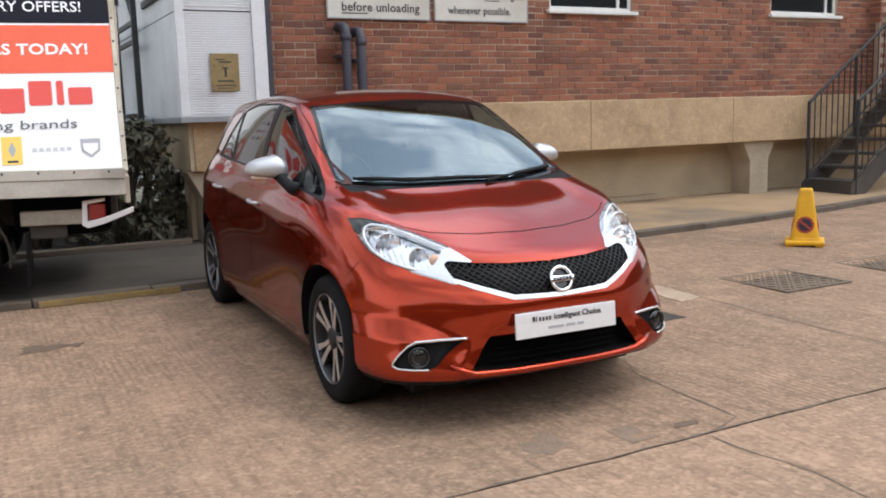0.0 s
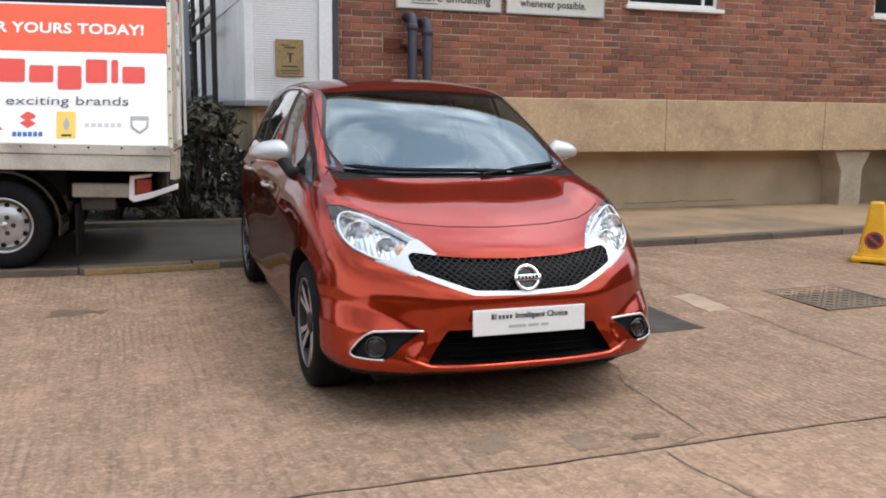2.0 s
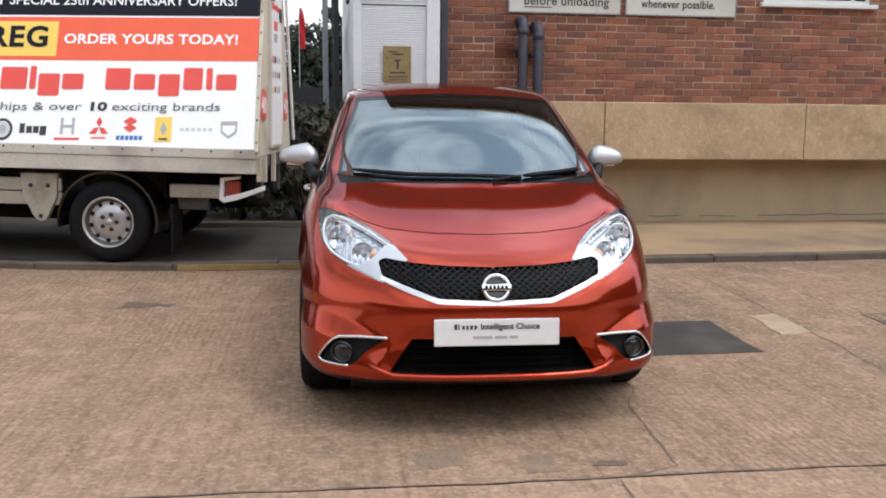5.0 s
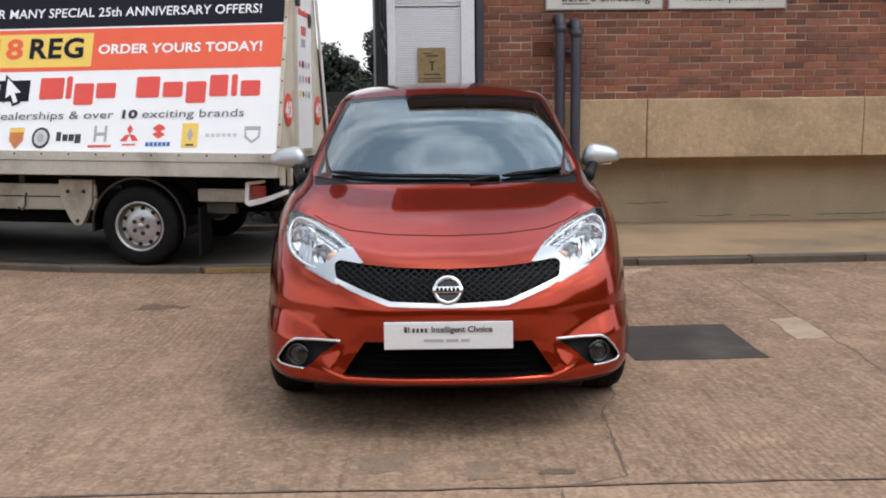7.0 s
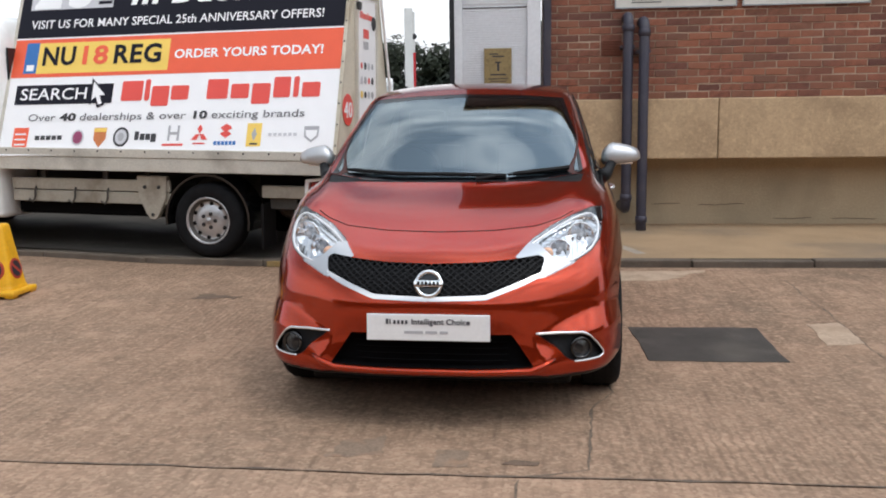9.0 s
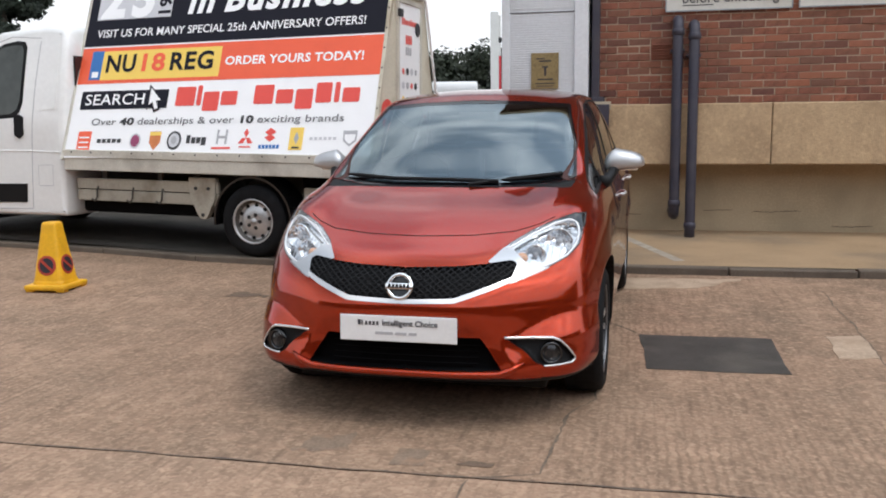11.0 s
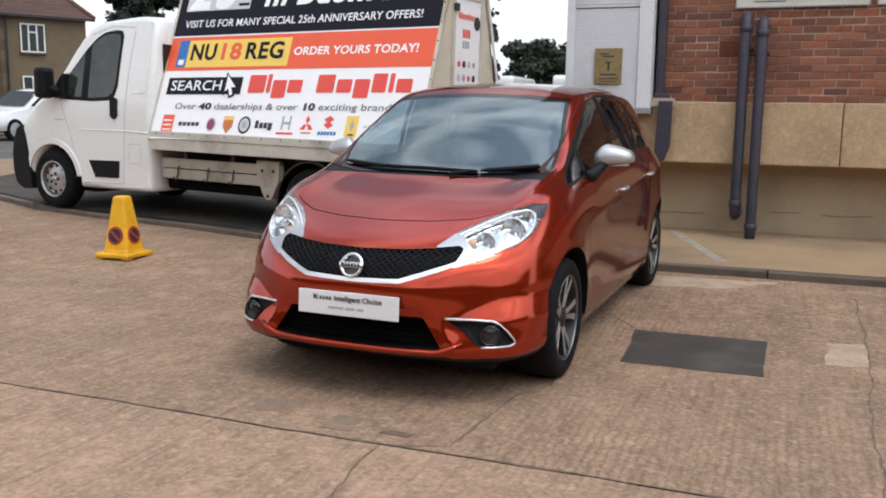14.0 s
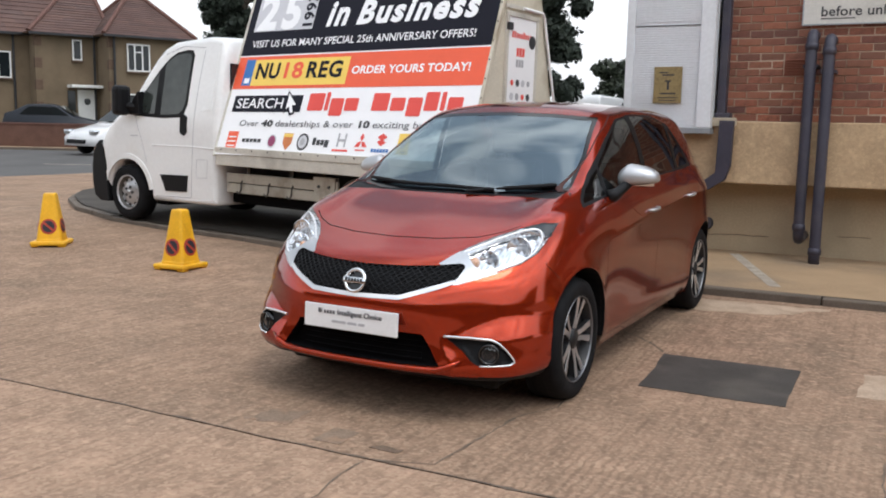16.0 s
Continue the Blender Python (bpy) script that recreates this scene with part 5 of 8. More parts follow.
car_part("body_shell", panel(["shell"]), M_paint, "orange-red wings, pillars and roof")
car_part("bonnet", panel(["bonnet"]), M_paint)
bumper = car_part("front_bumper", panel(["bumper"]), M_paint)
for s in (1, -1):
    car_part("front_door", panel(["front_door"], (s,)), M_paint)
    car_part("rear_door", panel(["rear_door"], (s,)), M_paint)
    for k, nm in (("pane_quarter", "quarter_window"), ("pane_front", "front_door_window"), ("pane_rear", "rear_door_window"), ("pane_tail", "rear_quarter_window")):
        car_part(nm, panel([k], (s,), 0.003), M_sideglass if k in ("pane_quarter", "pane_front") else M_tint, "reflecting window glass")
    car_part("window_trim", panel(["window_trim"], (s,), 0.001), M_blacktrim, "black window surround")
    car_part("sill", panel(["sill"], (s,)), M_paint)
car_part("shut_line", panel(["gap"], push=0.004, walls=True), M_shut, "dark gaps between the panels")
car_part("lower_lip", panel(["lip"]), M_blacktrim, "black lower lip")
car_part("windscreen", panel(["windscreen"], push=0.002), M_wscreen, "clear windscreen reflecting the cloudy sky")
car_part("windscreen_border", panel(["frit"], push=0.001), M_frit, "black windscreen border")
car_part("cowl", panel(["cowl"], push=0.004), M_blacktrim, "black wiper tray")
car_part("grille_back", panel(["grille"], push_y=0.035, walls=True), M_blacktrim, "black grille opening")
car_part("grille_chrome", panel(["chrome"], push=-0.003), M_brightwork, "bright chrome V strip")
intake = car_part("lower_intake", panel(["intake"], push_y=0.07, walls=True), M_void, "black lower air intake")

# honeycomb of the grille: two sets of slanting bars and level ones, laid just inside the opening
bm = bmesh.new()


def bar_on_front(bm, pts, depth, r):
    line = []
    for x, z in pts:
        h = uv_hit((max(abs(x), 1e-4), -2, z), (0, 1, 0))
        if h:
            p = Vector(car_point(*h))
            line.append((x, p.y + depth, z))
    if len(line) > 1:
        add_tube(bm, line, r, 6)


GR_TOP = [(0, .713), (.21, .718), (.35, .727), (.455, .738), (.480, .725)]
GR_BOT = [(0, .590), (.235, .598), (.466, .674), (.480, .725)]


def lim(line, x):
    x = abs(x)
    for (x0, z0), (x1, z1) in zip(line, line[1:]):
        if x0 <= x <= x1:
            return z0 + (z1 - z0) * (x - x0) / max(x1 - x0, 1e-6)
    return line[-1][1]


for sgn in (1, -1):
    for k in range(-40, 41):
        seg = []
        for q in range(0, 33):
            z = .588 + q * (.152 / 32)
            x = k * 0.034 + sgn * (z - .66) * 1.5
            if abs(x) < .474 and lim(GR_BOT, x) < z < lim(GR_TOP, x):
                seg.append((x, z))
        if len(seg) > 2:
            bar_on_front(bm, seg, 0.010, 0.0042)
part("grille_mesh", bm, M_blacktrim, car, "gloss-black honeycomb grille")
for k in range(5):
    bm = bmesh.new()
    bar_on_front(bm, [(x * 0.03, .305 + k * 0.025) for x in range(-11, 12)], 0.045, 0.004)
    part("intake_bar", bm, M_void, intake)
# painted blade along the foot of the intake, turning up at its ends
bm = bmesh.new()
blade = []
for x in [-.53 + k * .053 for k in range(21)]:
    z = .268 + (0.05 * max(0, abs(x) - .44) / .09 if abs(x) > .44 else 0)
    h = uv_hit((max(abs(x), 1e-4), -2, z), (0, 1, 0))
    p = Vector(car_point(*h))
    blade.append((x, p.y - 0.004, z))
add_tube(bm, blade, [0.004] + [0.016] * 19 + [0.004], 10)
part("bumper_blade", bm, M_paint, bumper, smooth=True)
# badge: ring with a bar, no lettering
badge = part("badge", bmesh.new(), M_chrome, car, "chrome ring badge with a plain bar")
bm = bmesh.new()
R, r = 0.052, 0.0085
prev = None
rings = []
for k in range(40):
    a = k * math.tau / 40
    c = Vector((math.cos(a) * R, 0, math.sin(a) * R))
    rad = Vector((math.cos(a), 0, math.sin(a)))
    rings.append([bm.verts.new(c + (rad * math.cos(b * math.tau / 8) + Vector((0, 1, 0)) * math.sin(b * math.tau / 8) * 0.8) * r) for b in range(8)])
for a, b in zip(rings, rings[1:] + rings[:1]):
    for k in range(8):
        bm.faces.new((a[k], a[(k + 1) % 8], b[(k + 1) % 8], b[k]))
add_box(bm, (-0.062, -0.012, -0.0135), (0.062, 0.008, 0.0135), 0.004)
bmesh.ops.recalc_face_normals(bm, faces=bm.faces)
badge.data = mesh_of("badge", bm, M_chrome, True)
badge.matrix_basis = pose(0, 0.066, 0.645, -20)
part("badge_disc", lathe([(0.0, 0.012), (0.05, 0.012), (0.05, 0.02), (0.0, 0.02)], 32), M_glossblack, badge)
bm = bmesh.new()
for k in range(6):
    add_box(bm, (-0.048 + k * 0.0165, -0.0135, -0.008), (-0.048 + k * 0.0165 + 0.011, -0.0122, 0.008))
part("badge_marks", bm, M_blacktrim, badge, "dark marks on the badge bar")

# showroom plate
plate = part("show_plate", box((-0.26, -0.006, -0.0555), (0.26, 0.006, 0.0555), 0.003), M_plate, car, "white showroom plate with small dark lettering", at=pose(0, 0.026, 0.467, -4))
lettering("plate_lettering", "Intelligent Choice", 0.034, pose(-0.068, -0.008, 0.014, 90, 0, 0), M_platetext, plate, width=0.245, bold=0.0008, depth=0.001)
bm = bmesh.new()
for k, (w, h) in enumerate(((0.015, 0.022), (0.006, 0.022), (0.012, 0.016), (0.012, 0.016), (0.013, 0.016), (0.013, 0.016))):
    add_box(bm, (-0.178 + k * 0.0165, -0.0085, 0.014), (-0.178 + k * 0.0165 + w * 0.8, -0.0065, 0.014 + h))
part("plate_marks", bm, M_platetext, plate)
bm = bmesh.new()
for a, b in ((-0.10, -0.02), (-0.01, 0.04), (0.05, 0.085)):
    add_box(bm, (a, -0.0078, -0.026), (b, -0.0065, -0.014))
part("plate_small_print", bm, M_plategrey, plate)

# lamps
_nt = M_reflector.node_tree
_w = _nt.nodes.new("ShaderNodeTexWave")
_w.inputs["Scale"].default_value = 14.0
_w.inputs["Distortion"].default_value = 1.5
_c = _nt.nodes.new("ShaderNodeTexCoord")
_b = _nt.nodes.new("ShaderNodeBump")
_b.inputs["Strength"].default_value = 0.2
_b.inputs["Distance"].default_value = 0.006
_nt.links.new(_c.outputs["Object"], _w.inputs["Vector"])
_nt.links.new(_w.outputs["Fac"], _b.inputs["Height"])
_nt.links.new(_b.outputs["Normal"], _nt.nodes["Principled BSDF"].inputs["Normal"])
for s in (1, -1):
    hl = car_part("headlight", panel(["headlamp"], (s,), -0.001), M_lens, "clear swept-back headlight with a bright reflector")
    back = car_part("reflector", panel(["headlamp"], (s,), 0.04, walls=True), M_reflector, "", hl)
    for x, z, rr, dp in ((.648, .808, .060, .020), (.552, .764, .046, .020)):
        h = uv_hit((x, -2, z), (0, 1, 0))
        p, n = Vector(car_point(*h)), car_normal(*h)
        way = Vector((n.x * 0.25, -1, 0.12)).normalized()
        m = Matrix.Translation((0, 0, 0)) @ (way.to_track_quat('-Y', 'Z').to_matrix().to_4x4())
        c = p - n * 0.022
        bm = lathe([(0.0, 0.03), (rr * 0.25, 0.028), (rr * 0.6, 0.018), (rr * 0.92, 0.004), (rr, 0.001), (rr * 1.03, 0.012)], 28)
        bmesh.ops.transform(bm, matrix=Matrix.Translation(c) @ m, verts=bm.verts)
        bmesh.ops.scale(bm, vec=(s, 1, 1), verts=bm.verts)
        bmesh.ops.recalc_face_normals(bm, faces=bm.faces)
        part("lamp_bowl", bm, M_reflector, hl, smooth=True)
        bm = lathe([(0.0, 0.004), (0.010, 0.006), (0.013, 0.014), (0.013, 0.03)], 16)
        bmesh.ops.transform(bm, matrix=Matrix.Translation(c) @ m, verts=bm.verts)
        bmesh.ops.scale(bm, vec=(s, 1, 1), verts=bm.verts)
        part("bulb", bm, M_postergrey, hl, smooth=True)
    h = uv_hit((.495, -2, .748), (0, 1, 0))
    p, n = Vector(car_point(*h)), car_normal(*h)
    bm = lathe([(0.0, -0.006), (0.016, -0.004), (0.026, 0.006), (0.026, 0.02)], 18)
    bmesh.ops.transform(bm, matrix=Matrix.Translation(p - n * 0.014), verts=bm.verts)
    bmesh.ops.scale(bm, vec=(s, 1, 1), verts=bm.verts)
    part("indicator", bm, M_amber, hl, "pale amber indicator", smooth=True)
    car_part("lamp_wedge", panel(["lampwedge"], (s,), -0.0016), M_lampwedge, "bright silver wedge beside the grille", hl)
    car_part("lamp_corner", panel(["lampcorner"], (s,), 0.001), M_glossblack, "black outer corner", hl)
    ring = []
    for x, z in dense([(.42, .777), (.52, .830), (.61, .869), (.672, .885), (.706, .872), (.722, .84), (.718, .785), (.687, .746), (.62, .714), (.56, .702)], closed=False, step=.012):
        hh = uv_hit((x, -2, z), (0, 1, 0))
        if hh:
            q = Vector(car_point(*hh)) - car_normal(*hh) * 0.003
            ring.append((q.x * s, q.y, q.z))
    for _ in range(3):
        ring = [ring[0]] + [tuple((Vector(a) + Vector(b) * 2 + Vector(c)) / 4) for a, b, c in zip(ring, ring[1:], ring[2:])] + [ring[-1]]
    part("lamp_bezel", tube(ring, 0.006, 10), M_lampwhite, hl, "bright bezel round the lamp", smooth=True)
    # dark rim along the upper and outer edge
    rim = []
    for x, z in dense([(.366, .739), (.425, .795), (.51, .842), (.61, .882), (.69, .905), (.738, .900), (.739, .85)], closed=False, step=.02):
        hh = uv_hit((x, -2, z), (0, 1, 0))
        if hh:
            q = Vector(car_point(*hh)) - car_normal(*hh) * 0.001
            rim.append((q.x * s, q.y, q.z))
    n_r = len(rim)
    part("lamp_rim", tube(rim, [0.002 + 0.003 * (k / n_r) ** 3 for k in range(n_r)], 8), M_glossblack, hl, "black edge", smooth=True)
    low = []
    for x, z in dense([(.739, .83), (.724, .777), (.685, .737), (.60, .699), (.487, .657)], closed=False, step=.02):
        hh = uv_hit((x, -2, z), (0, 1, 0))
        if hh:
            q = Vector(car_point(*hh)) - car_normal(*hh) * 0.001
            low.append((q.x * s, q.y, q.z))
    part("lamp_seal", tube(low, 0.003, 8), M_glossblack, hl, "dark lower seal", smooth=True)
    fog = car_part("fog_lamp", panel(["fog"], (s,), push_y=0.03, walls=True), M_blacktrim, "round fog lamp in a black pocket")
    h = uv_hit((.638, -2, .348), (0, 1, 0))
    p = Vector(car_point(*h))
    for nm, prof, mt in (("lamp_body", [(0.038, 0.0), (0.046, -0.012), (0.046, 0.03)], M_glossblack), ("lamp_glass", [(0.0, -0.010), (0.02, -0.007), (0.038, 0.002)], M_lens), ("lamp_bowl", [(0.0, 0.022), (0.02, 0.018), (0.036, 0.004)], M_alloydark)):
        bm = lathe(prof, 24)
        bmesh.ops.transform(bm, matrix=Matrix.Translation((p.x * s, p.y + 0.012, p.z)) @ pose(0, 0, 0, 0, 0, 18 * s), verts=bm.verts)
        part(nm, bm, mt, fog, smooth=True)
    trim = []
    for x, z in dense([(.446, .424), (.56, .421), (.645, .414), (.675, .398), (.705, .365), (.732, .325), (.735, .31), (.72, .300), (.66, .298), (.61, .299)], closed=False, step=.015):
        hh = uv_hit((x, -2, z), (0, 1, 0))
        q = Vector(car_point(*hh)) + car_normal(*hh) * 0.001
        trim.append((q.x * s, q.y, q.z))
    part("chrome_trim", tube(trim, [0.0065 if k < len(trim) * 0.45 else 0.0045 for k in range(len(trim))], 8), M_brightwork, fog, "thin chrome strip", smooth=True)

# mirrors
for s in (1, -1):
    mir = holder("door_mirror", Matrix.Identity(4), "", "")
    mir.parent = car
    tagged(mir, label="silver-capped door mirror")
    bm = bmesh.new()
    bmesh.ops.create_uvsphere(bm, u_segments=28, v_segments=16, radius=1)
    for v in bm.verts:
        x, y, z = v.co
        x, z = math.copysign(abs(x) ** 0.6, x), math.copysign(abs(z) ** (0.8 if z > 0 else 0.5), z)
        y = math.copysign(abs(y) ** 0.8, y)
        f = (x + 1) / 2
        taper = (0.72 + 0.28 * min(1, f / 0.3)) * (1.0 - 0.45 * max(0, f - 0.3) / 0.7)
        v.co = Vector((x * 0.108, y * 0.08 * (1.0 if y < 0 else 0.5) + 0.03 * (x + 1), z * (0.09 * taper if z > 0 else 0.04 * (1 - 0.25 * f))))
    top, low = bm.copy(), bm
    for b, keep in ((top, 1), (low, -1)):
        g = bmesh.ops.bisect_plane(b, geom=b.verts[:] + b.edges[:] + b.faces[:], plane_co=(0, 0, -0.029), plane_no=(0, 0, -keep), clear_outer=True)
    for b, nm, mt, lb in ((top, "mirror_cap", M_satin, "satin silver cap"), (low, "mirror_base", M_blacktrim, "black lower half")):
        bmesh.ops.scale(b, vec=(s, 1, 1), verts=b.verts)
        if s < 0:
            bmesh.ops.reverse_faces(b, faces=b.faces)
        part(nm, b, mt, mir, lb, smooth=True, at=pose(s * 0.878, 1.565, 1.082, 0, s * -4, s * -6))
    bm = tube([(s * 0.755, 1.40, 0.985), (s * 0.79, 1.44, 0.995), (s * 0.815, 1.50, 1.03), (s * 0.83, 1.55, 1.06)], [0.045, 0.035, 0.028, 0.03], 12)
    part("mirror_stalk", bm, M_blacktrim, mir, "black stalk", smooth=True)
    part("mirror_glass", box((-0.075, -0.002, -0.042), (0.075, 0.002, 0.042), 0.002), M_chrome, mir, at=pose(s * 0.88, 1.625, 1.082, 0, 0, s * 14))
    for y, z in ((2.05, .875), (2.98, .905)):
        h = uv_hit((3, y, z), (-1, 0, 0))
        p, n = Vector(car_point(*h)), car_normal(*h)
        bm = bmesh.new()
        add_tube(bm, [(s * (p.x - 0.005), y - 0.085, z - 0.004), (s * (p.x + 0.022), y - 0.07, z - 0.002), (s * (p.x + 0.03), y, z), (s * (p.x + 0.022), y + 0.07, z + 0.002), (s * (p.x - 0.005), y + 0.085, z + 0.004)], [0.009, 0.011, 0.011, 0.011, 0.009], 10)
        part("door_handle", bm, M_satin, car, "satin silver door handle", smooth=True)

# wipers
for pts, wd in (([(.27, 1.016), (0.0, 1.024), (-.30, 1.028), (-.58, 1.046)], 0.011), ([(.585, 1.05), (.44, 1.036), (.28, 1.022)], 0.012), ([(.12, 1.002), (.20, 1.012), (.24, 1.022)], 0.009)):
    line = []
    for x, z in dense([tuple(q) for q in pts], closed=False, step=0.05):
        h = uv_hit((max(abs(x), 1e-4), -2, z), (0, 1, 0))
        p, n = Vector(car_point(*h)), car_normal(*h)
        q = p + n * 0.012
        line.append((math.copysign(q.x, x), q.y, q.z))
    part("wiper", tube(line, [wd] * (len(line) - 1) + [0.005], 8), M_blacktrim, car, "black wiper blade")

# wheels
def wheel_parts(parent, at, s):
    w = holder("wheel", at, "", "")
    w.parent = parent
    tagged(w, label="alloy wheel with dark pockets and a black tyre")
    tw = 0.09
    part("tyre", lathe([(0.217, -tw * 0.9), (0.240, -tw * 1.02), (0.275, -tw * 1.03), (0.298, -tw * 0.88), (0.309, -tw * 0.6), (0.312, 0), (0.309, tw * 0.6), (0.298, tw * 0.88), (0.275, tw), (0.217, tw * 0.9)], 56), M_rubber, w, smooth=True)
    bm = bmesh.new()
    for k in range(3):
        add_lathe(bm, [(0.3125, -0.055 + k * 0.05), (0.3135, -0.05 + k * 0.05), (0.3135, -0.02 + k * 0.05), (0.3125, -0.015 + k * 0.05)], 56)
    part("tread", bm, M_rubber, w)
    rim = part("rim", lathe([(0.219, -0.080), (0.2185, -0.086), (0.2155, -0.087), (0.214, -0.078)], 56), M_rimedge, w, "bright rim edge", smooth=True)
    part("barrel", lathe([(0.214, -0.078), (0.202, -0.06), (0.198, 0.06)], 56), M_alloydark, rim, smooth=True)
    part("dish", lathe([(0.0, -0.03), (0.2, -0.03), (0.2, -0.02)], 40), M_alloydark, rim)
    bm, sides = bmesh.new(), bmesh.new()
    for k in range(5):
        a = k * math.tau / 5 + 0.3
        m = Matrix.Rotation(a, 4, 'Y')
        for sg in (-1, 1):
            # each arm: angle and radius of its corners, wide at the rim, with a slot between the pair
            ring = [(0.02, 0.040), (0.05, 0.095), (0.125, 0.207), (0.285, 0.207), (0.27, 0.120), (0.52, 0.048)]
            lip = [-0.060, -0.066, -0.076, -0.076, -0.066, -0.058]
            top = [Vector((sg * r * math.sin(q), d, r * math.cos(q))) for (q, r), d in zip(ring, lip)]
            mid = sum(top, Vector()) / 6
            rows = []
            for drop, grow in ((0.0, 0.0), (0.003, 0.03), (0.030, 0.10)):
                rows.append([m @ (p + Vector((0, drop, 0)) + (p - mid) * grow) for p in top])
            face, edge = ([bm.verts.new(p) for p in row] for row in rows[:2])
            bm.faces.new(face)
            upper, lower = ([sides.verts.new(p) for p in row] for row in rows[1:])
            for i in range(6):
                j = (i + 1) % 6
                bm.faces.new((face[i], edge[i], edge[j], face[j]))
                sides.faces.new((upper[i], lower[i], lower[j], upper[j]))
    for b in (bm, sides):
        bmesh.ops.recalc_face_normals(b, faces=b.faces)
    part("spokes", bm, M_alloy, rim, "paired bright spokes")
    part("spoke_sides", sides, M_alloydark, rim, "dark painted spoke sides")
    part("hub", lathe([(0.0, -0.074), (0.026, -0.074), (0.034, -0.068), (0.052, -0.066), (0.055, -0.03)], 28), M_alloydark, rim, smooth=True)
    part("brake_disc", lathe([(0.06, -0.012), (0.14, -0.012), (0.14, 0.0)], 40), M_steelrim, rim)
    return w


for y in (FRONT_AXLE, REAR_AXLE):
    for s in (1, -1):
        wheel_parts(car, pose(s * 0.742, y, HUB_Z, 0, 0, 90 * s), s)
        # arch lining
        bm = bmesh.new()
        ring = []
        for k in range(25):
            a = math.pi * (k / 24) * 1.12 - 0.06 * math.pi
            ring.append((y + 0.352 * math.cos(a), HUB_Z + 0.012 + 0.352 * math.sin(a)))
        o = []
        for py, pz in ring:
            h = uv_hit((3, py, max(pz, 0.18)), (-1, 0, 0))
            o.append((car_point(*h)[0] if h else 0.82) - 0.002)
        outer = [bm.verts.new((s * o[k], p[0], max(p[1], 0.17))) for k, p in enumerate(ring)]
        inner = [bm.verts.new((s * 0.5, p[0], max(p[1], 0.17))) for p in ring]
        for k in range(24):
            bm.faces.new((outer[k], outer[k + 1], inner[k + 1], inner[k]))
        bm.faces.new(inner)
        bmesh.ops.recalc_face_normals(bm, faces=bm.faces)
        part("arch_liner", bm, M_blacktrim, car, "black wheel-arch liner")

# underside and cabin
car_part("cabin_lining", panel(["shell"], push=0.022), M_interior, "dark cabin lining")
part("underbody", box((-0.60, 0.36, 0.13), (0.60, 3.9, 0.2), 0.02), M_blacktrim, car)
# the wheel wells stay clear of bodywork
for panel_ob in [c for c in car.children if c.name.split(".")[0] in ("body_shell", "front_bumper", "sill", "cabin_lining")]:
    bm = bmesh.new()
    bm.from_mesh(panel_ob.data)
    gone = []
    for f in bm.faces:
        c = panel_ob.matrix_basis @ f.calc_center_median()
        if abs(c.x) > 0.55 and min(math.hypot(c.y - FRONT_AXLE, c.z - HUB_Z), math.hypot(c.y - REAR_AXLE, c.z - HUB_Z)) < WHEEL_R - 0.005:
            gone.append(f)
    bmesh.ops.delete(bm, geom=gone, context='FACES')
    bm.to_mesh(panel_ob.data)
    bm.free()
dash = part("dashboard", prism([(1.05, 0.96), (1.35, 1.0), (1.62, 0.985), (1.72, 0.93), (1.70, 0.6), (1.05, 0.6)], 0, -0.64, 0.64, 0.02), M_interior, car, "dark dashboard")
part("cabin_floor", box((-0.70, 1.0, 0.3), (0.70, 3.8, 0.34)), M_interior, car)
part("cabin_rear", box((-0.66, 3.3, 0.34), (0.66, 3.34, 1.15)), M_interior, car)
bm = bmesh.new()
rings = []
for k in range(28):
    a = k * math.tau / 28
    c = Vector((math.cos(a) * 0.18, 0, math.sin(a) * 0.18))
    rad = c.normalized()
    rings.append([bm.verts.new(c + (rad * math.cos(b * math.tau / 8) + Vector((0, 1, 0)) * math.sin(b * math.tau / 8)) * 0.014) for b in range(8)])
for a, b in zip(rings, rings[1:] + rings[:1]):
    for k in range(8):
        bm.faces.new((a[k], a[(k + 1) % 8], b[(k + 1) % 8], b[k]))
add_box(bm, (-0.17, -0.01, -0.025), (0.17, 0.02, 0.025), 0.008)
part("steering_wheel", bm, M_blacktrim, car, smooth=True, at=pose(-0.36, 1.80, 0.98, -25))
for s in (1, -1):
    seat = part("front_seat", prism([(2.2, 0.34), (2.25, 0.5), (2.38, 0.52), (2.50, 1.12), (2.62, 1.12), (2.66, 0.34)], 0, s * 0.36 - 0.24, s * 0.36 + 0.24, 0.03), M_seat, car, "grey cloth front seat")
    part("headrest", box((s * 0.36 - 0.13, 2.50, 1.16), (s * 0.36 + 0.13, 2.60, 1.36), 0.04), M_seat, seat)
rm = part("rear_view_mirror", box((-0.12, -0.02, -0.03), (0.12, 0.02, 0.03), 0.015), M_blacktrim, car, at=pose(0.0, 1.78, 1.35))


# ---- advertising van ----
# local x forwards along the van, y to its left flank, z up
VAN_AT = pose(-0.09, 8.112, 0.11, 0, 0, 172.7) @ pose(0, 0, 0, 0, -1.1, 0)
van = holder("advertising_van", VAN_AT, "white flatbed van carrying a slanted advertising board", "van")

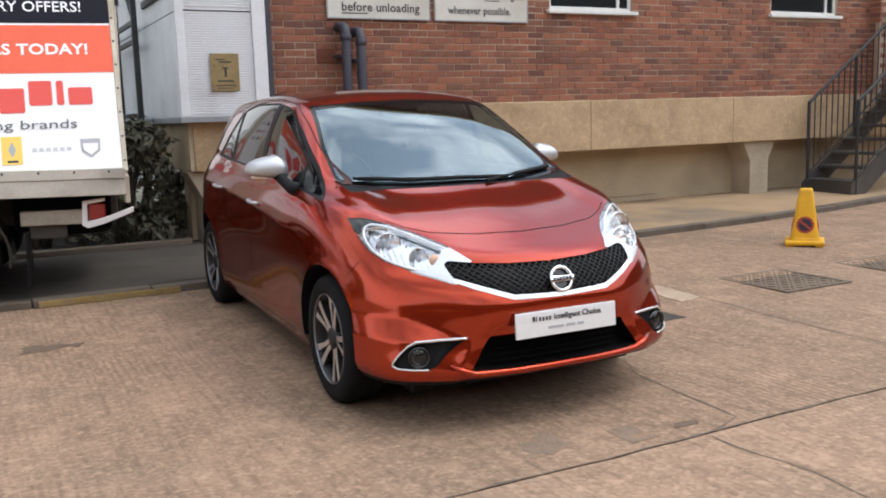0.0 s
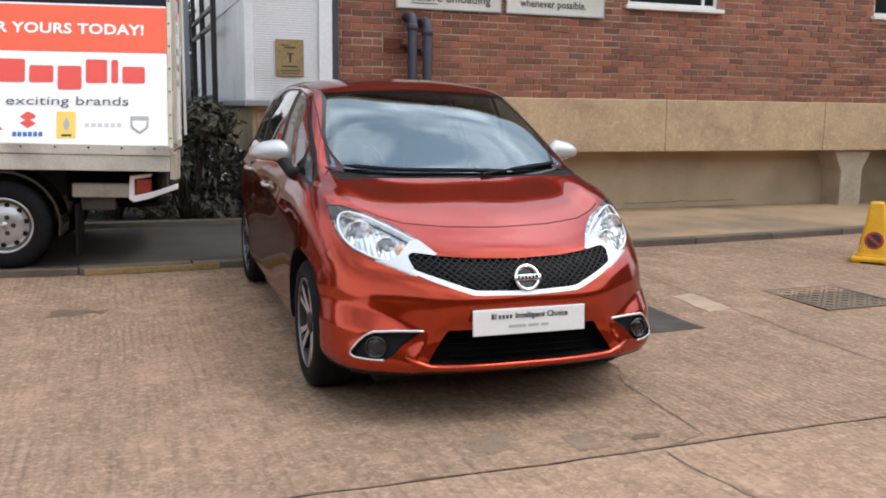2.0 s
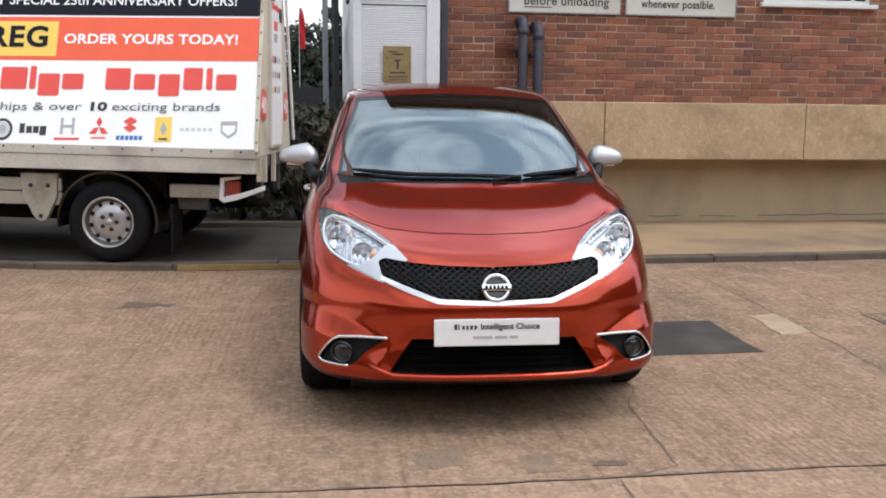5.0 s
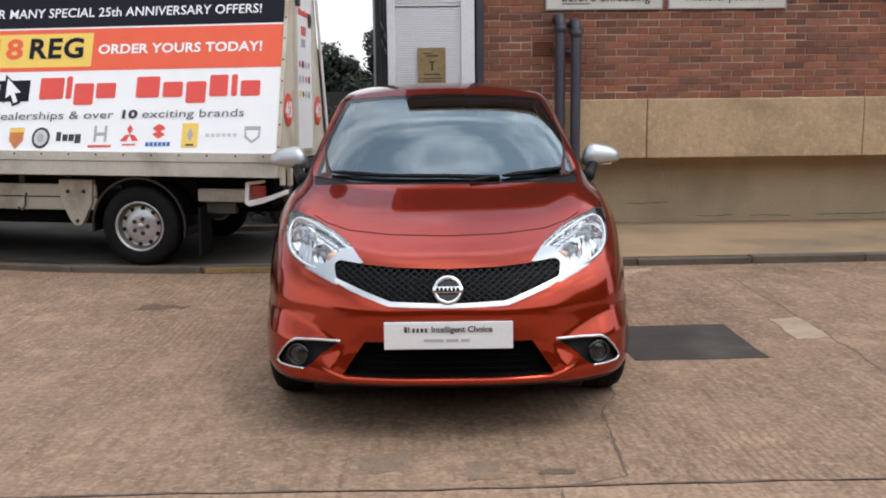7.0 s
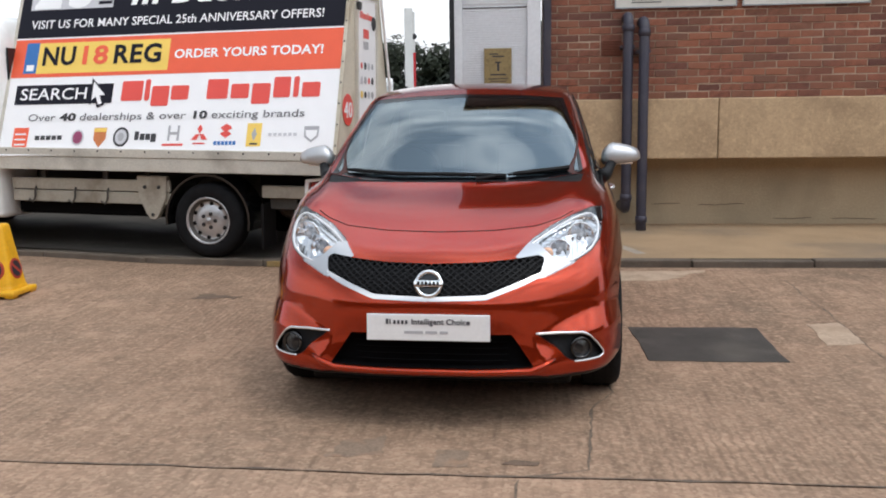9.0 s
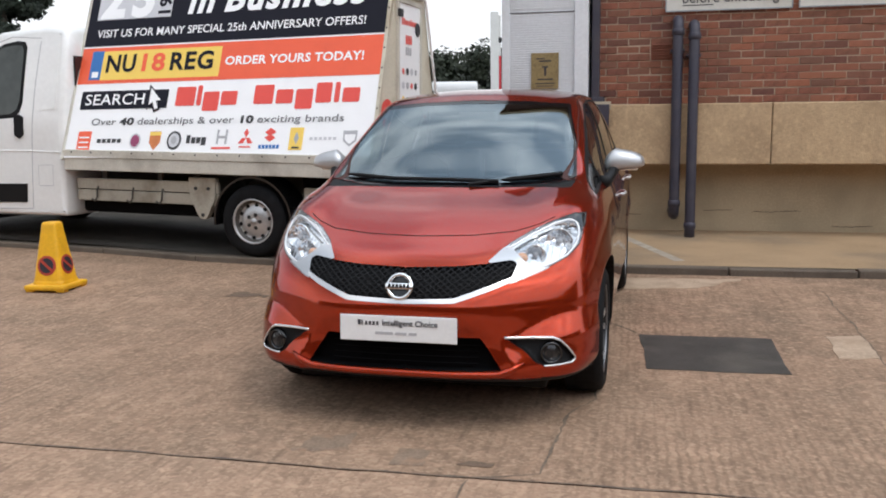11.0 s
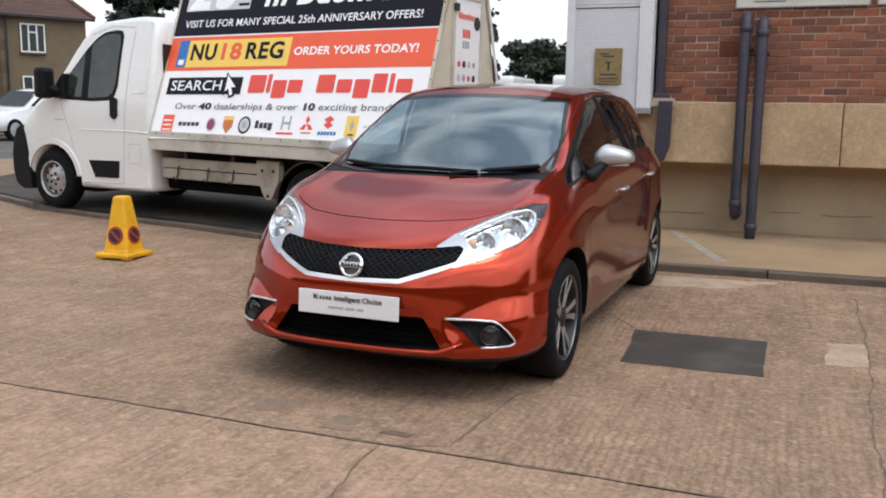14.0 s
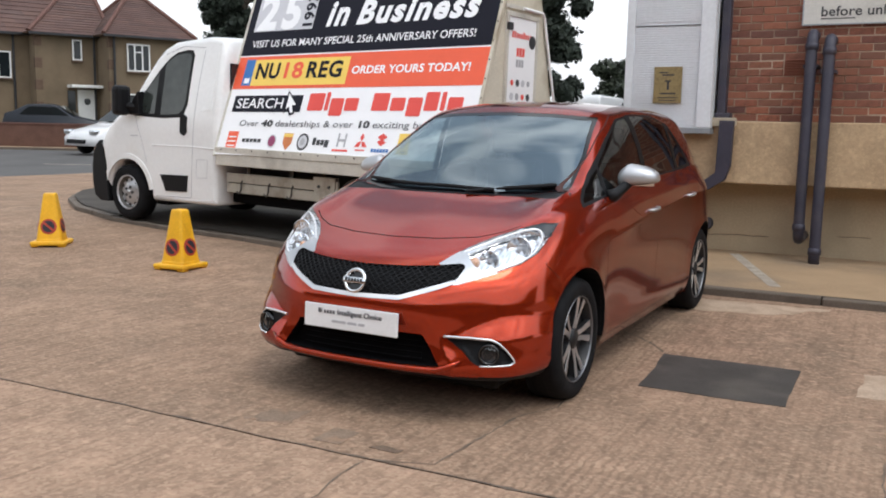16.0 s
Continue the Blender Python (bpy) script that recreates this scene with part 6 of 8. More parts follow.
CAB = [(2.10, .34), (2.12, .30), (3.20, .28), (3.23, .42), (3.28, .55), (3.38, .66), (3.52, .73), (3.66, .745), (3.80, .72), (3.92, .64), (4.00, .52), (4.03, .40), (4.06, .22), (4.16, .21), (4.26, .27), (4.28, .43), (4.275, .62), (4.24, .78), (4.16, .95), (4.06, 1.10), (3.92, 1.22), (3.69, 1.36), (3.55, 1.52), (3.40, 1.74), (3.26, 1.93), (3.14, 2.04), (2.97, 2.115), (2.6, 2.15), (2.4, 2.165), (2.2, 2.15), (2.13, 2.09), (2.11, 1.9), (2.10, 1.2), (2.10, .7)]


def cab_half(z):
    """Half width of the cab at a height: upright below, leaning in towards the roof."""
    return 1.0 - 0.17 * max(0.0, (z - 1.15) / 1.0) ** 1.25 - 0.03 * max(0.0, (0.6 - z))


def inset(outline, d):
    out = []
    n = len(outline)
    for i in range(n):
        a, b, c = Vector(outline[i - 1]), Vector(outline[i]), Vector(outline[(i + 1) % n])
        t = (c - a).normalized()
        out.append(tuple(b + Vector((-t.y, t.x)) * d))
    return out


def cab_mesh():
    bm = bmesh.new()
    rings = []
    stations = [(1, .055, .0), (1, .02, .012), (1, 0, .04), (.80, 0, 0), (.55, 0, 0), (.28, 0, 0), (0, 0, 0)]
    stations += [(-f, i, e) for f, i, e in stations[-2::-1]]
    for f, ins, edge in stations:
        ring = []
        for (x, z), (x0, z0) in zip(inset(CAB, ins), CAB):
            w = cab_half(z0)
            y = f * w if edge == 0 and abs(f) < 1 else math.copysign(w - edge, f)
            bulge = (1 - min(1, abs(y) / w) ** 2.2)
            fx = 0.12 * bulge if (x0 > 3.0 and z0 > 0.7) else (0.07 * bulge if x0 > 4.0 else 0)
            fz = 0.04 * bulge if z0 > 2.0 else 0
            ring.append(bm.verts.new((x + fx, y, z + fz)))
        rings.append(ring)
    n = len(CAB)
    for a, b in zip(rings, rings[1:]):
        for i in range(n):
            bm.faces.new((a[i], a[(i + 1) % n], b[(i + 1) % n], b[i]))
    for ring in (rings[0], rings[-1]):
        fill_flank(bm, ring)
    bmesh.ops.remove_doubles(bm, verts=bm.verts, dist=1e-5)
    bmesh.ops.recalc_face_normals(bm, faces=bm.faces)
    return bm


def fill_flank(bm, ring):
    """Closes one flank of the cab with small faces that follow its lean."""
    s = 1 if ring[0].co.y > 0 else -1
    pts = [Vector((v.co.x, v.co.z)) for v in ring]
    poly = [(p.x, p.y) for p in pts]
    n = len(pts)
    for a in range(18):
        for b in range(16):
            q = (2.15 + a * 0.125, 0.36 + b * 0.118)
            if inside(q, poly) and min((Vector(q) - p).length for p in pts) > 0.06:
                pts.append(Vector(q))
    ov, _, of, *_ = delaunay_2d_cdt(pts, [(i, (i + 1) % n) for i in range(n)], [], 0, 1e-5)
    vs = [bm.verts.new((p.x, s * cab_half(p.y), p.y)) for p in ov]
    for f in of:
        c = sum((ov[k] for k in f), Vector((0, 0))) / len(f)
        if inside((c.x, c.y), poly):
            bm.faces.new([vs[k] for k in f])


def on_flank(outline, off, thick):
    """A flat piece on the cab's left flank: outline (x, z), standing off by off metres, thick metres deep."""
    bm = bmesh.new()
    o = [bm.verts.new((x, cab_half(z) + off, z)) for x, z in outline]
    i = [bm.verts.new((x, cab_half(z) + off - thick, z)) for x, z in outline]
    bm.faces.new(o)
    bm.faces.new(i[::-1])
    for k in range(len(outline)):
        bm.faces.new((o[k], o[(k + 1) % len(outline)], i[(k + 1) % len(outline)], i[k]))
    bmesh.ops.recalc_face_normals(bm, faces=bm.faces)
    return bm


def flank_line(points, r=0.004, off=0.0):
    line = []
    for (x0, z0), (x1, z1) in zip(points, points[1:]):
        for k in range(6):
            x, z = x0 + (x1 - x0) * k / 6, z0 + (z1 - z0) * k / 6
            line.append((x, cab_half(z) + off, z))
    x, z = points[-1]
    line.append((x, cab_half(z) + off, z))
    return tube(line, r, 6)


cab = part("cab", cab_mesh(), M_van, van, "white van cab", smooth=True)
WIN = [(x + 0.09, z) for x, z in ((3.40, 1.30), (3.36, 1.46), (3.20, 1.63), (3.06, 1.79), (2.93, 1.905), (2.82, 1.965), (2.66, 1.99), (2.57, 1.98), (2.54, 1.93), (2.545, 1.64), (2.55, 1.44), (2.585, 1.345), (2.66, 1.30), (2.90, 1.285))]
part("window_seal", on_flank([(x + (x - 3.02) * 0.09, z + (z - 1.64) * 0.11) for x, z in WIN], 0.002, 0.02), M_blacktrim, cab, "black window seal")
part("side_window", on_flank(WIN, 0.006, 0.003), M_cabglass, cab, "greenish cab window")
part("window_bar", on_flank([(3.16, 1.285), (3.06, 1.285), (3.07, 1.868), (3.16, 1.795)], 0.009, 0.002), M_blacktrim, cab)
for pts in ([(2.43, 2.02), (2.46, 1.6), (2.48, 1.1), (2.52, .36)], [(2.52, .36), (3.14, .34)], [(3.52, 1.27), (3.36, .9), (3.30, .72)], [(2.43, 2.05), (2.80, 2.07), (3.08, 1.98)]):
    part("door_gap", flank_line(pts, 0.005, -0.002), M_postergrey, cab)
part("swage_line", flank_line([(2.14, .93), (2.5, .94), (3.2, .93)], 0.012, -0.006), M_van, cab, smooth=True)
part("cab_rear_quarter", on_flank([(2.37, 1.98), (2.20, 1.99), (2.20, 1.36), (2.37, 1.34)], 0.006, 0.012), M_van, cab)
part("step_panel", on_flank([(3.05, .595), (2.57, .61), (2.59, .42), (2.96, .41)], 0.008, 0.02), M_blacktrim, cab, "black lower door panel")
part("door_handle", on_flank([(2.70, 1.28), (2.64, 1.30), (2.59, 1.27), (2.585, 1.10), (2.63, 1.06), (2.69, 1.09)], 0.018, 0.03), M_blacktrim, cab, "black door handle")
for pts in ([(2.42, .80), (2.24, .805), (2.25, .60), (2.43, .595), (2.42, .80)],):
    part("fuel_flap_line", flank_line(pts, 0.003, -0.001), M_postergrey, cab)
part("side_marker", on_flank([(3.60, 1.02), (3.46, 1.025), (3.46, 1.035), (3.60, 1.03)], 0.004, 0.006), M_postergrey, cab)
bm = prism([(4.02, .205), (4.18, .20), (4.30, .26), (4.345, .43), (4.35, .62), (4.32, .78), (4.26, .90), (4.19, .95), (4.12, .86), (4.075, .66), (4.045, .45)], 1, -0.98, 1.014, 0.012)
part("front_bumper", bm, M_blacktrim, cab, "grey-black plastic bumper")
arch = [(3.655 + 0.47 * math.cos(a), .34 + 0.47 * math.sin(a)) for a in [0.25 + 2.75 * k / 20 for k in range(21)]]
arch_in = [(3.655 + 0.41 * math.cos(a), .34 + 0.41 * math.sin(a)) for a in [0.25 + 2.75 * k / 20 for k in range(21)]]
part("wheel_arch", on_flank(arch + arch_in[::-1], 0.012, 0.03), M_van, cab, "white wheel-arch flare")
# Solid black box fills the arch in place of its dark hollow.
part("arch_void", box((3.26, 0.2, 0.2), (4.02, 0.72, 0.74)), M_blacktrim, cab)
bm = bmesh.new()
gv = []
for x, z in ((3.655, 1.41), (3.505, 1.60), (3.355, 1.82), (3.265, 1.94)):
    row = []
    for k in range(9):
        f = -1 + k / 4
        w = cab_half(z) - 0.08
        row.append(bm.verts.new((x + 0.012 + 0.12 * (1 - abs(f) ** 2.2 * 0.85), f * w, z + 0.012)))
    gv.append(row)
for a, b in zip(gv, gv[1:]):
    for k in range(8):
        bm.faces.new((a[k], a[k + 1], b[k + 1], b[k]))
bmesh.ops.recalc_face_normals(bm, faces=bm.faces)
part("windscreen", bm, M_winglass, cab, "dark windscreen", smooth=True)
mir = part("door_mirror", box((-0.07, -0.10, -0.17), (0.08, 0.10, 0.18), 0.05), M_blacktrim, van, "large black door mirror", at=pose(3.60, 1.12, 1.43))
part("mirror_arm", tube([(3.42, .96, 1.36), (3.50, 1.03, 1.36), (3.58, 1.08, 1.38)], 0.05, 10), M_blacktrim, mir, at=mir.matrix_basis.inverted())
part("mirror_foot", prism([(3.38, 1.28), (3.56, 1.27), (3.50, 1.44), (3.40, 1.55)], 1, .93, 1.05, 0.015), M_blacktrim, mir, at=mir.matrix_basis.inverted())
part("marker_lamp", box((0.07, -0.03, -0.1), (0.088, 0.06, 0.06), 0.01), M_posterlight, mir, "pale repeater lamp")
part("rear_window", box((2.085, 0.25, 1.45), (2.105, 0.80, 1.88), 0.008), M_winglass, cab, "dark cab rear window")


def van_wheel(at):
    w = holder("wheel", at, "", "")
    w.parent = van
    tagged(w, label="silver steel wheel with a black tyre")
    part("tyre", lathe([(0.205, -0.10), (0.24, -0.115), (0.29, -0.112), (0.325, -0.09), (0.338, -0.05), (0.338, 0.05), (0.325, 0.09), (0.29, 0.10), (0.205, 0.1)], 48), M_rubber, w, smooth=True)
    rim = part("rim", lathe([(0.212, -0.098), (0.208, -0.108), (0.198, -0.105), (0.190, -0.085), (0.175, -0.06), (0.160, -0.052), (0.135, -0.062), (0.11, -0.078), (0.07, -0.082), (0.03, -0.084), (0.0, -0.084)], 48), M_steelrim, w, smooth=True)
    for k in range(10):
        a = k * math.tau / 10 + 0.2
        part("rim_hole", lathe([(0.0, -0.004), (0.019, -0.004), (0.019, 0.004)], 14), M_blacktrim, rim, at=pose(0.152 * math.cos(a), -0.057, 0.152 * math.sin(a)))
    for k in range(5):
        a = k * math.tau / 5
        part("wheel_bolt", lathe([(0.0, -0.012), (0.017, -0.012), (0.02, 0.0)], 10), M_blackmetal, rim, at=pose(0.062 * math.cos(a), -0.08, 0.062 * math.sin(a)))
    part("rim_groove", lathe([(0.168, -0.0575), (0.176, -0.066), (0.189, -0.090), (0.1925, -0.0925)], 48), M_chassis, rim, "dark groove round the wheel dish", smooth=True)
    part("hub_cap", lathe([(0.0, -0.026), (0.024, -0.024), (0.03, 0.0)], 20), M_steelrim, rim, at=pose(0, -0.078, 0), smooth=True)
    return w


for x in (0.0, 3.70):
    van_wheel(pose(x, 0.87, 0.338, 0, 0, 180))
    van_wheel(pose(x, -0.87, 0.338, 0, 0, 0))

# chassis and deck
part("deck_rail", box((-1.21, 0.955, .765), (2.07, 1.035, .885), 0.006), M_alu, van, "dull aluminium deck rail")
upper = part("deck_rail_upper", box((-1.215, 0.96, .887), (2.07, 1.045, .965), 0.006), M_alu, van, "riveted aluminium edge")
for k in range(14):
    part("rivet", lathe([(0.0, 0.006), (0.006, 0.005), (0.009, 0.0)], 8), M_blackmetal, upper, at=pose(-1.1 + k * 0.236, 1.045, .94))
part("deck", box((-1.2, -0.95, .79), (2.0, 0.95, .88)), M_chassis, van)
part("chassis_beam", box((-1.15, 0.35, .52), (2.3, 0.47, .78), 0.01), M_chassis, van)
part("chassis_beam", box((-1.15, -0.47, .52), (2.3, -0.35, .78), 0.01), M_chassis, van)
guard = part("side_guard", box((.40, 0.86, .46), (2.04, 0.90, .565), 0.008), M_guard, van, "dirty cream side guard")
part("guard_rail", box((.40, 0.87, .575), (2.04, 0.905, .68), 0.008), M_guard, guard)
for x in (.62, 1.05, 1.7):
    part("guard_post", box((x, 0.84, .45), (x + 0.05, 0.87, .79), 0.004), M_chassis, guard)
bm = prism([(.42, .72), (.72, .72), (.71, .52), (.66, .44), (.635, .38), (.60, .335), (.565, .325), (.53, .335), (.50, .38), (.475, .44), (.43, .52)], 1, .86, .925, 0.008)
bracket = part("tank_bracket", bm, M_guard, van, "rounded cream bracket")
for x, z in ((.567, .37), (.50, .62), (.64, .62)):
    part("bolt", lathe([(0.0, 0.014), (0.014, 0.012), (0.018, 0.0)], 8), M_blackmetal, bracket, at=pose(x, .925, z))
for x in (1.02, 1.36, 1.78):
    part("latch_hook", tube([(x, .905, .60), (x, .925, .57), (x, .93, .50), (x + .03, .93, .455), (x + .07, .925, .48)], 0.009, 6), M_chassis, guard, "small dark steel hook")
# Near-black strip drawn as the shadow between the two rails.
part("guard_shadow_gap", box((.40, 0.862, .5655), (2.04, 0.868, .5745)), M_void, guard)
part("rear_panel", box((-1.0, 0.80, .545), (-.47, 0.86, .655), 0.01), M_guard, van, "dirty cream panel behind the wheel")
# Two black blocks added in place of the shadow under the deck.
part("undertray", box((.46, -0.78, .33), (2.08, 0.78, .52), 0.03), M_void, van, "black block added for the dark under the deck")
part("rear_undertray", box((-1.1, -0.70, .50), (-.42, 0.79, .76), 0.02), M_void, van, "black block added for the dark under the tail")
part("locker", box((-.78, 0.72, .44), (-.52, 0.8, .6), 0.01), M_chassis, van)
mud = []
for k in range(19):
    a = math.radians(-8 + k * 200 / 18)
    mud.append((0.41 * math.cos(a), .345 + 0.41 * math.sin(a)))
mud_in = [(x * 0.955, .345 + (z - .345) * 0.955) for x, z in mud]
part("mudguard", prism(mud + mud_in[::-1], 1, .66, .985, 0.0), M_glossblack, van, "shiny black rear mudguard")
part("mud_flap", box((-.525, .68, .10), (-.50, .95, .50), 0.004), M_blacktrim, van, "black rubber mud flap")
# Black box put here as shadow beneath the deck, not a van part.
part("fuel_tank", box((.7, -.3, .30), (1.9, .3, .6), 0.04), M_blacktrim, van, "black block standing in for shadow under the deck")
lamp = part("lamp_guard", prism([(-.90, .72), (-1.06, .74), (-1.06, .715), (-.935, .695), (-.93, .565), (-1.08, .60), (-1.26, .665), (-1.26, .625), (-1.05, .545), (-.93, .515), (-.89, .54)], 1, .86, .91, 0.006), M_posterwhite, van, "white steel guard round the tail lamp")
part("tail_lamp", box((-1.06, .84, .575), (-.94, .885, .695), 0.01), M_lampred, lamp, "red tail lamp")
# Unseen axle and spare tyre, added to keep the underside dark.
part("rear_axle", tube([(0, -.8, .338), (0, -.16, .338), (0, -.12, .338), (0, .12, .338), (0, .16, .338), (0, .8, .338)], [.05, .05, .15, .15, .05, .05], 12), M_blacktrim, van, "black rear axle")
part("spare_wheel", lathe([(0.0, -.09), (.30, -.09), (.33, -.05), (.33, .05), (.30, .09), (0.0, .09)], 32, 2), M_rubber, van, "unseen spare tyre added to darken the space under the deck", at=pose(-.8, 0, .5))

# slanted advertising board, an A-shaped frame on the deck
TH = math.radians(20.5)
BOARD_H = 2.25


def slope_y(z):
    return 1.03 - (z - .94) * math.tan(TH)


BASIS = Matrix(((-1, 0, 0, 2.09), (0, -math.sin(TH), math.cos(TH), 1.03), (0, math.cos(TH), math.sin(TH), .94), (0, 0, 0, 1)))
BOARD = BASIS @ Matrix.Translation((0, -0.06, 0)) @ pose(0, 0, 0, 0, 0, 1.4)
board = part("poster_board", box((0.03, 0, -0.03), (3.29, BOARD_H, 0.0)), M_posterwhite, van, "large printed poster with black, red and white bands", at=BOARD)
Z1 = 0.003


def block(s0, s1, w0, w1, material, name="poster_block", z=Z1, label=""):
    return part(name, box((s0, w0, z - 0.0025), (s1, w1, z)), material, board, label)


def flat(points, material, name="poster_shape", z=Z1 + 0.001):
    return part(name, prism(points, 2, z - 0.0025, z), material, board)


def disc(s, w, rx, ry, material, name="poster_disc", z=Z1 + 0.001, n=28):
    return flat([(s + rx * math.cos(k * math.tau / n), w + ry * math.sin(k * math.tau / n)) for k in range(n)], material, name, z)


def say(text, s, w, width, size, material, bold=0.0, shear=0.0, turn=0, z=Z1 + 0.0025):
    return lettering("poster_lettering", text, size, pose(s, w, z, 0, 0, turn), material, board, width=width, bold=bold, shear=shear, depth=0.001)


block(0.03, 3.29, 1.158, BOARD_H, M_posterblack, "black_band")
block(0.03, 3.29, .760, 1.140, M_posterred, "red_band")
say("VISIT US FOR MANY SPECIAL 25th ANNIVERSARY OFFERS!", .165, 1.250, 2.93, .118, M_posterwhite, 0.001)
block(.13, 1.00, 1.44, 2.02, M_posterlight, "pale_panel", Z1 + 0.001)
say("25", .17, 1.475, .62, .56, M_posterwhite, 0.025, z=Z1 + 0.004)
say("1993", .985, 1.475, .37, .19, M_posterblack, 0.006, turn=90, z=Z1 + 0.004)
say("in", 1.19, 1.465, .29, .40, M_posterwhite, 0.014, 0.2)
say("Business", 1.60, 1.465, 1.48, .36, M_posterwhite, 0.014, 0.2)
block(1.55, 1.86, 1.80, 1.83, M_posterwhite)
block(.155, .292, .800, 1.105, M_posterblue, "blue_panel", Z1 + 0.001)
block(.185, .262, .825, .885, M_posterwhite, "blue_panel_mark", Z1 + 0.002)
block(.292, 1.645, .795, 1.10, M_posteryel, "yellow_panel", Z1 + 0.001)
say("NU", .348, .880, .34, .25, M_posterblack, 0.007, z=Z1 + 0.004)
say("18", .768, .880, .26, .25, M_posterred, 0.007, z=Z1 + 0.004)
say("REG", 1.092, .880, .475, .25, M_posterblack, 0.007, z=Z1 + 0.004)
say("ORDER YOURS TODAY!", 1.70, .908, 1.42, .118, M_posterwhite, 0.003)
block(.118, 1.128, .492, .680, M_posterblack, "search_box", Z1 + 0.001)
say("SEARCH", .175, .535, .69, .160, M_posterwhite, 0.001, z=Z1 + 0.004)
flat([(.925, .700), (.925, .52), (.965, .555), (1.00, .475), (1.035, .490), (1.00, .565), (1.055, .570)], M_posterwhite, "poster_arrow", Z1 + 0.006)
flat([(.905, .735), (.905, .475), (.96, .52), (.99, .448), (1.06, .475), (1.03, .545), (1.10, .555)], M_posterblack, "poster_arrow_edge", Z1 + 0.004)


def glyph(s, w, wd, h, drop=0.0, top=0.0):
    """A plain rounded bar that stands for one letter of a name."""
    part("name_bar", prism([(s + 0.01, w - drop), (s + wd - 0.01, w - drop), (s + wd, w - drop + 0.012), (s + wd, w + h + top - 0.012), (s + wd - 0.01, w + h + top), (s + 0.01, w + h + top), (s, w + h + top - 0.012), (s, w - drop + 0.012)], 2, Z1 - 0.001, Z1 + 0.001), M_letterred, board, "plain red bar")


x = 1.22
for wd, h, dr, tp in ((.21, .19, 0, 0), (.05, .20, 0, 0), (.17, .135, .055, 0), (.17, .135, 0, 0)):
    glyph(x, .508, wd, h, dr, tp)
    x += wd + 0.022
x = 2.065
for wd, h, dr, tp in ((.20, .185, 0, 0), (.17, .135, 0, 0), (.17, .135, .055, 0), (.155, .135, 0, .055), (.05, .19, 0, 0), (.165, .135, 0, 0)):
    glyph(x, .508, wd, h, dr, tp)
    x += wd + 0.030
for text, s, wd, b in (("Over", .295, .285, 0), ("40", .622, .168, 0.004), ("dealerships & over", .832, 1.058, 0), ("10", 1.962, .134, 0.004), ("exciting brands", 2.137, .866, 0)):
    say(text, s, .328, wd, .098, M_ink if b else M_posterslate, b, 0.03)
# row of maker's marks as plain shapes
LW = .165
block(.165, .318, LW - .11, LW + .10, M_posterred, "mark_red", Z1 + 0.001)
for k in range(3):
    block(.185, .298, LW - .07 + k * .05, LW - .055 + k * .05, M_posterwhite, "mark_bar", Z1 + 0.003)
for k in range(5):
    block(.395 + k * .058, .395 + k * .058 + .045, LW - .018, LW + .022, M_ink, "mark_dark")
disc(.838, LW, .062, .075, M_posterlight, z=Z1 + 0.001)
disc(.838, LW, .048, .060, mat("poster_plum", (0.30, 0.05, 0.13), 0.4), z=Z1 + 0.003)
M_posterorange = mat("poster_orange", (0.62, 0.20, 0.06), 0.4)
flat([(1.00, LW + .09), (1.125, LW + .09), (1.12, LW - .02), (1.06, LW - .095), (1.0, LW - .02)], M_posterorange)
block(1.0, 1.125, LW + .05, LW + .085, M_posteryel, z=Z1 + 0.003)
disc(1.276, LW, .078, .092, M_ink, z=Z1 + 0.001)
disc(1.276, LW, .058, .070, M_posterlight, z=Z1 + 0.003)
disc(1.276, LW, .030, .040, M_postergrey, z=Z1 + 0.005)
for k, wd in enumerate((.04, .045, .045, .05)):
    block(1.41 + k * .054, 1.41 + k * .054 + wd, LW - (.05 if k == 3 else .03), LW + (.05 if k == 0 else .028), M_ink, "mark_dark")
for s0, s1, w0, w1, mt in ((1.735, 1.755, LW - .04, LW + .10, M_postergrey), (1.825, 1.845, LW - .04, LW + .10, M_postergrey), (1.755, 1.825, LW + .015, LW + .04, M_postergrey), (1.69, 1.89, LW - .088, LW - .068, M_letterred)):
    block(s0, s1, w0, w1, mt, "mark_grey")


def rhomb(s, w, a, b, mt):
    flat([(s, w + b), (s + a, w), (s, w - b), (s - a, w)], mt, "mark_rhombus")


rhomb(2.043, LW + .065, .025, .042, M_letterred)
flat([(2.043, LW + .02), (2.005, LW + .015), (1.965, LW - .035), (2.02, LW - .035)], M_letterred, "mark_rhombus")
flat([(2.045, LW + .02), (2.066, LW - .035), (2.12, LW - .035), (2.083, LW + .015)], M_letterred, "mark_rhombus")
block(1.985, 2.10, LW - .075, LW - .062, M_letterred, "mark_bar")
flat([(2.335, LW + .085), (2.29, LW + .11), (2.235, LW + .07), (2.275, LW + .04), (2.235, LW + .02), (2.29, LW - .02), (2.345, LW + .015), (2.305, LW + .045), (2.345, LW + .065)], M_letterred)
for k in range(6):
    block(2.185 + k * .036, 2.185 + k * .036 + .027, LW - .085, LW - .05, M_posterblue, "mark_blue")
block(2.49, 2.625, LW - .10, LW + .11, M_posteryel, "mark_yellow", Z1 + 0.001)
flat([(2.56, LW + .07), (2.585, LW + .01), (2.56, LW - .05), (2.535, LW + .01)], M_postergrey, z=Z1 + 0.003)
block(2.525, 2.595, LW - .085, LW - .07, M_ink, "mark_bar", Z1 + 0.003)
for k in range(6):
    block(2.69 + k * .046, 2.69 + k * .046 + .03, LW - .008, LW + .018, M_posterlight, "mark_grey")
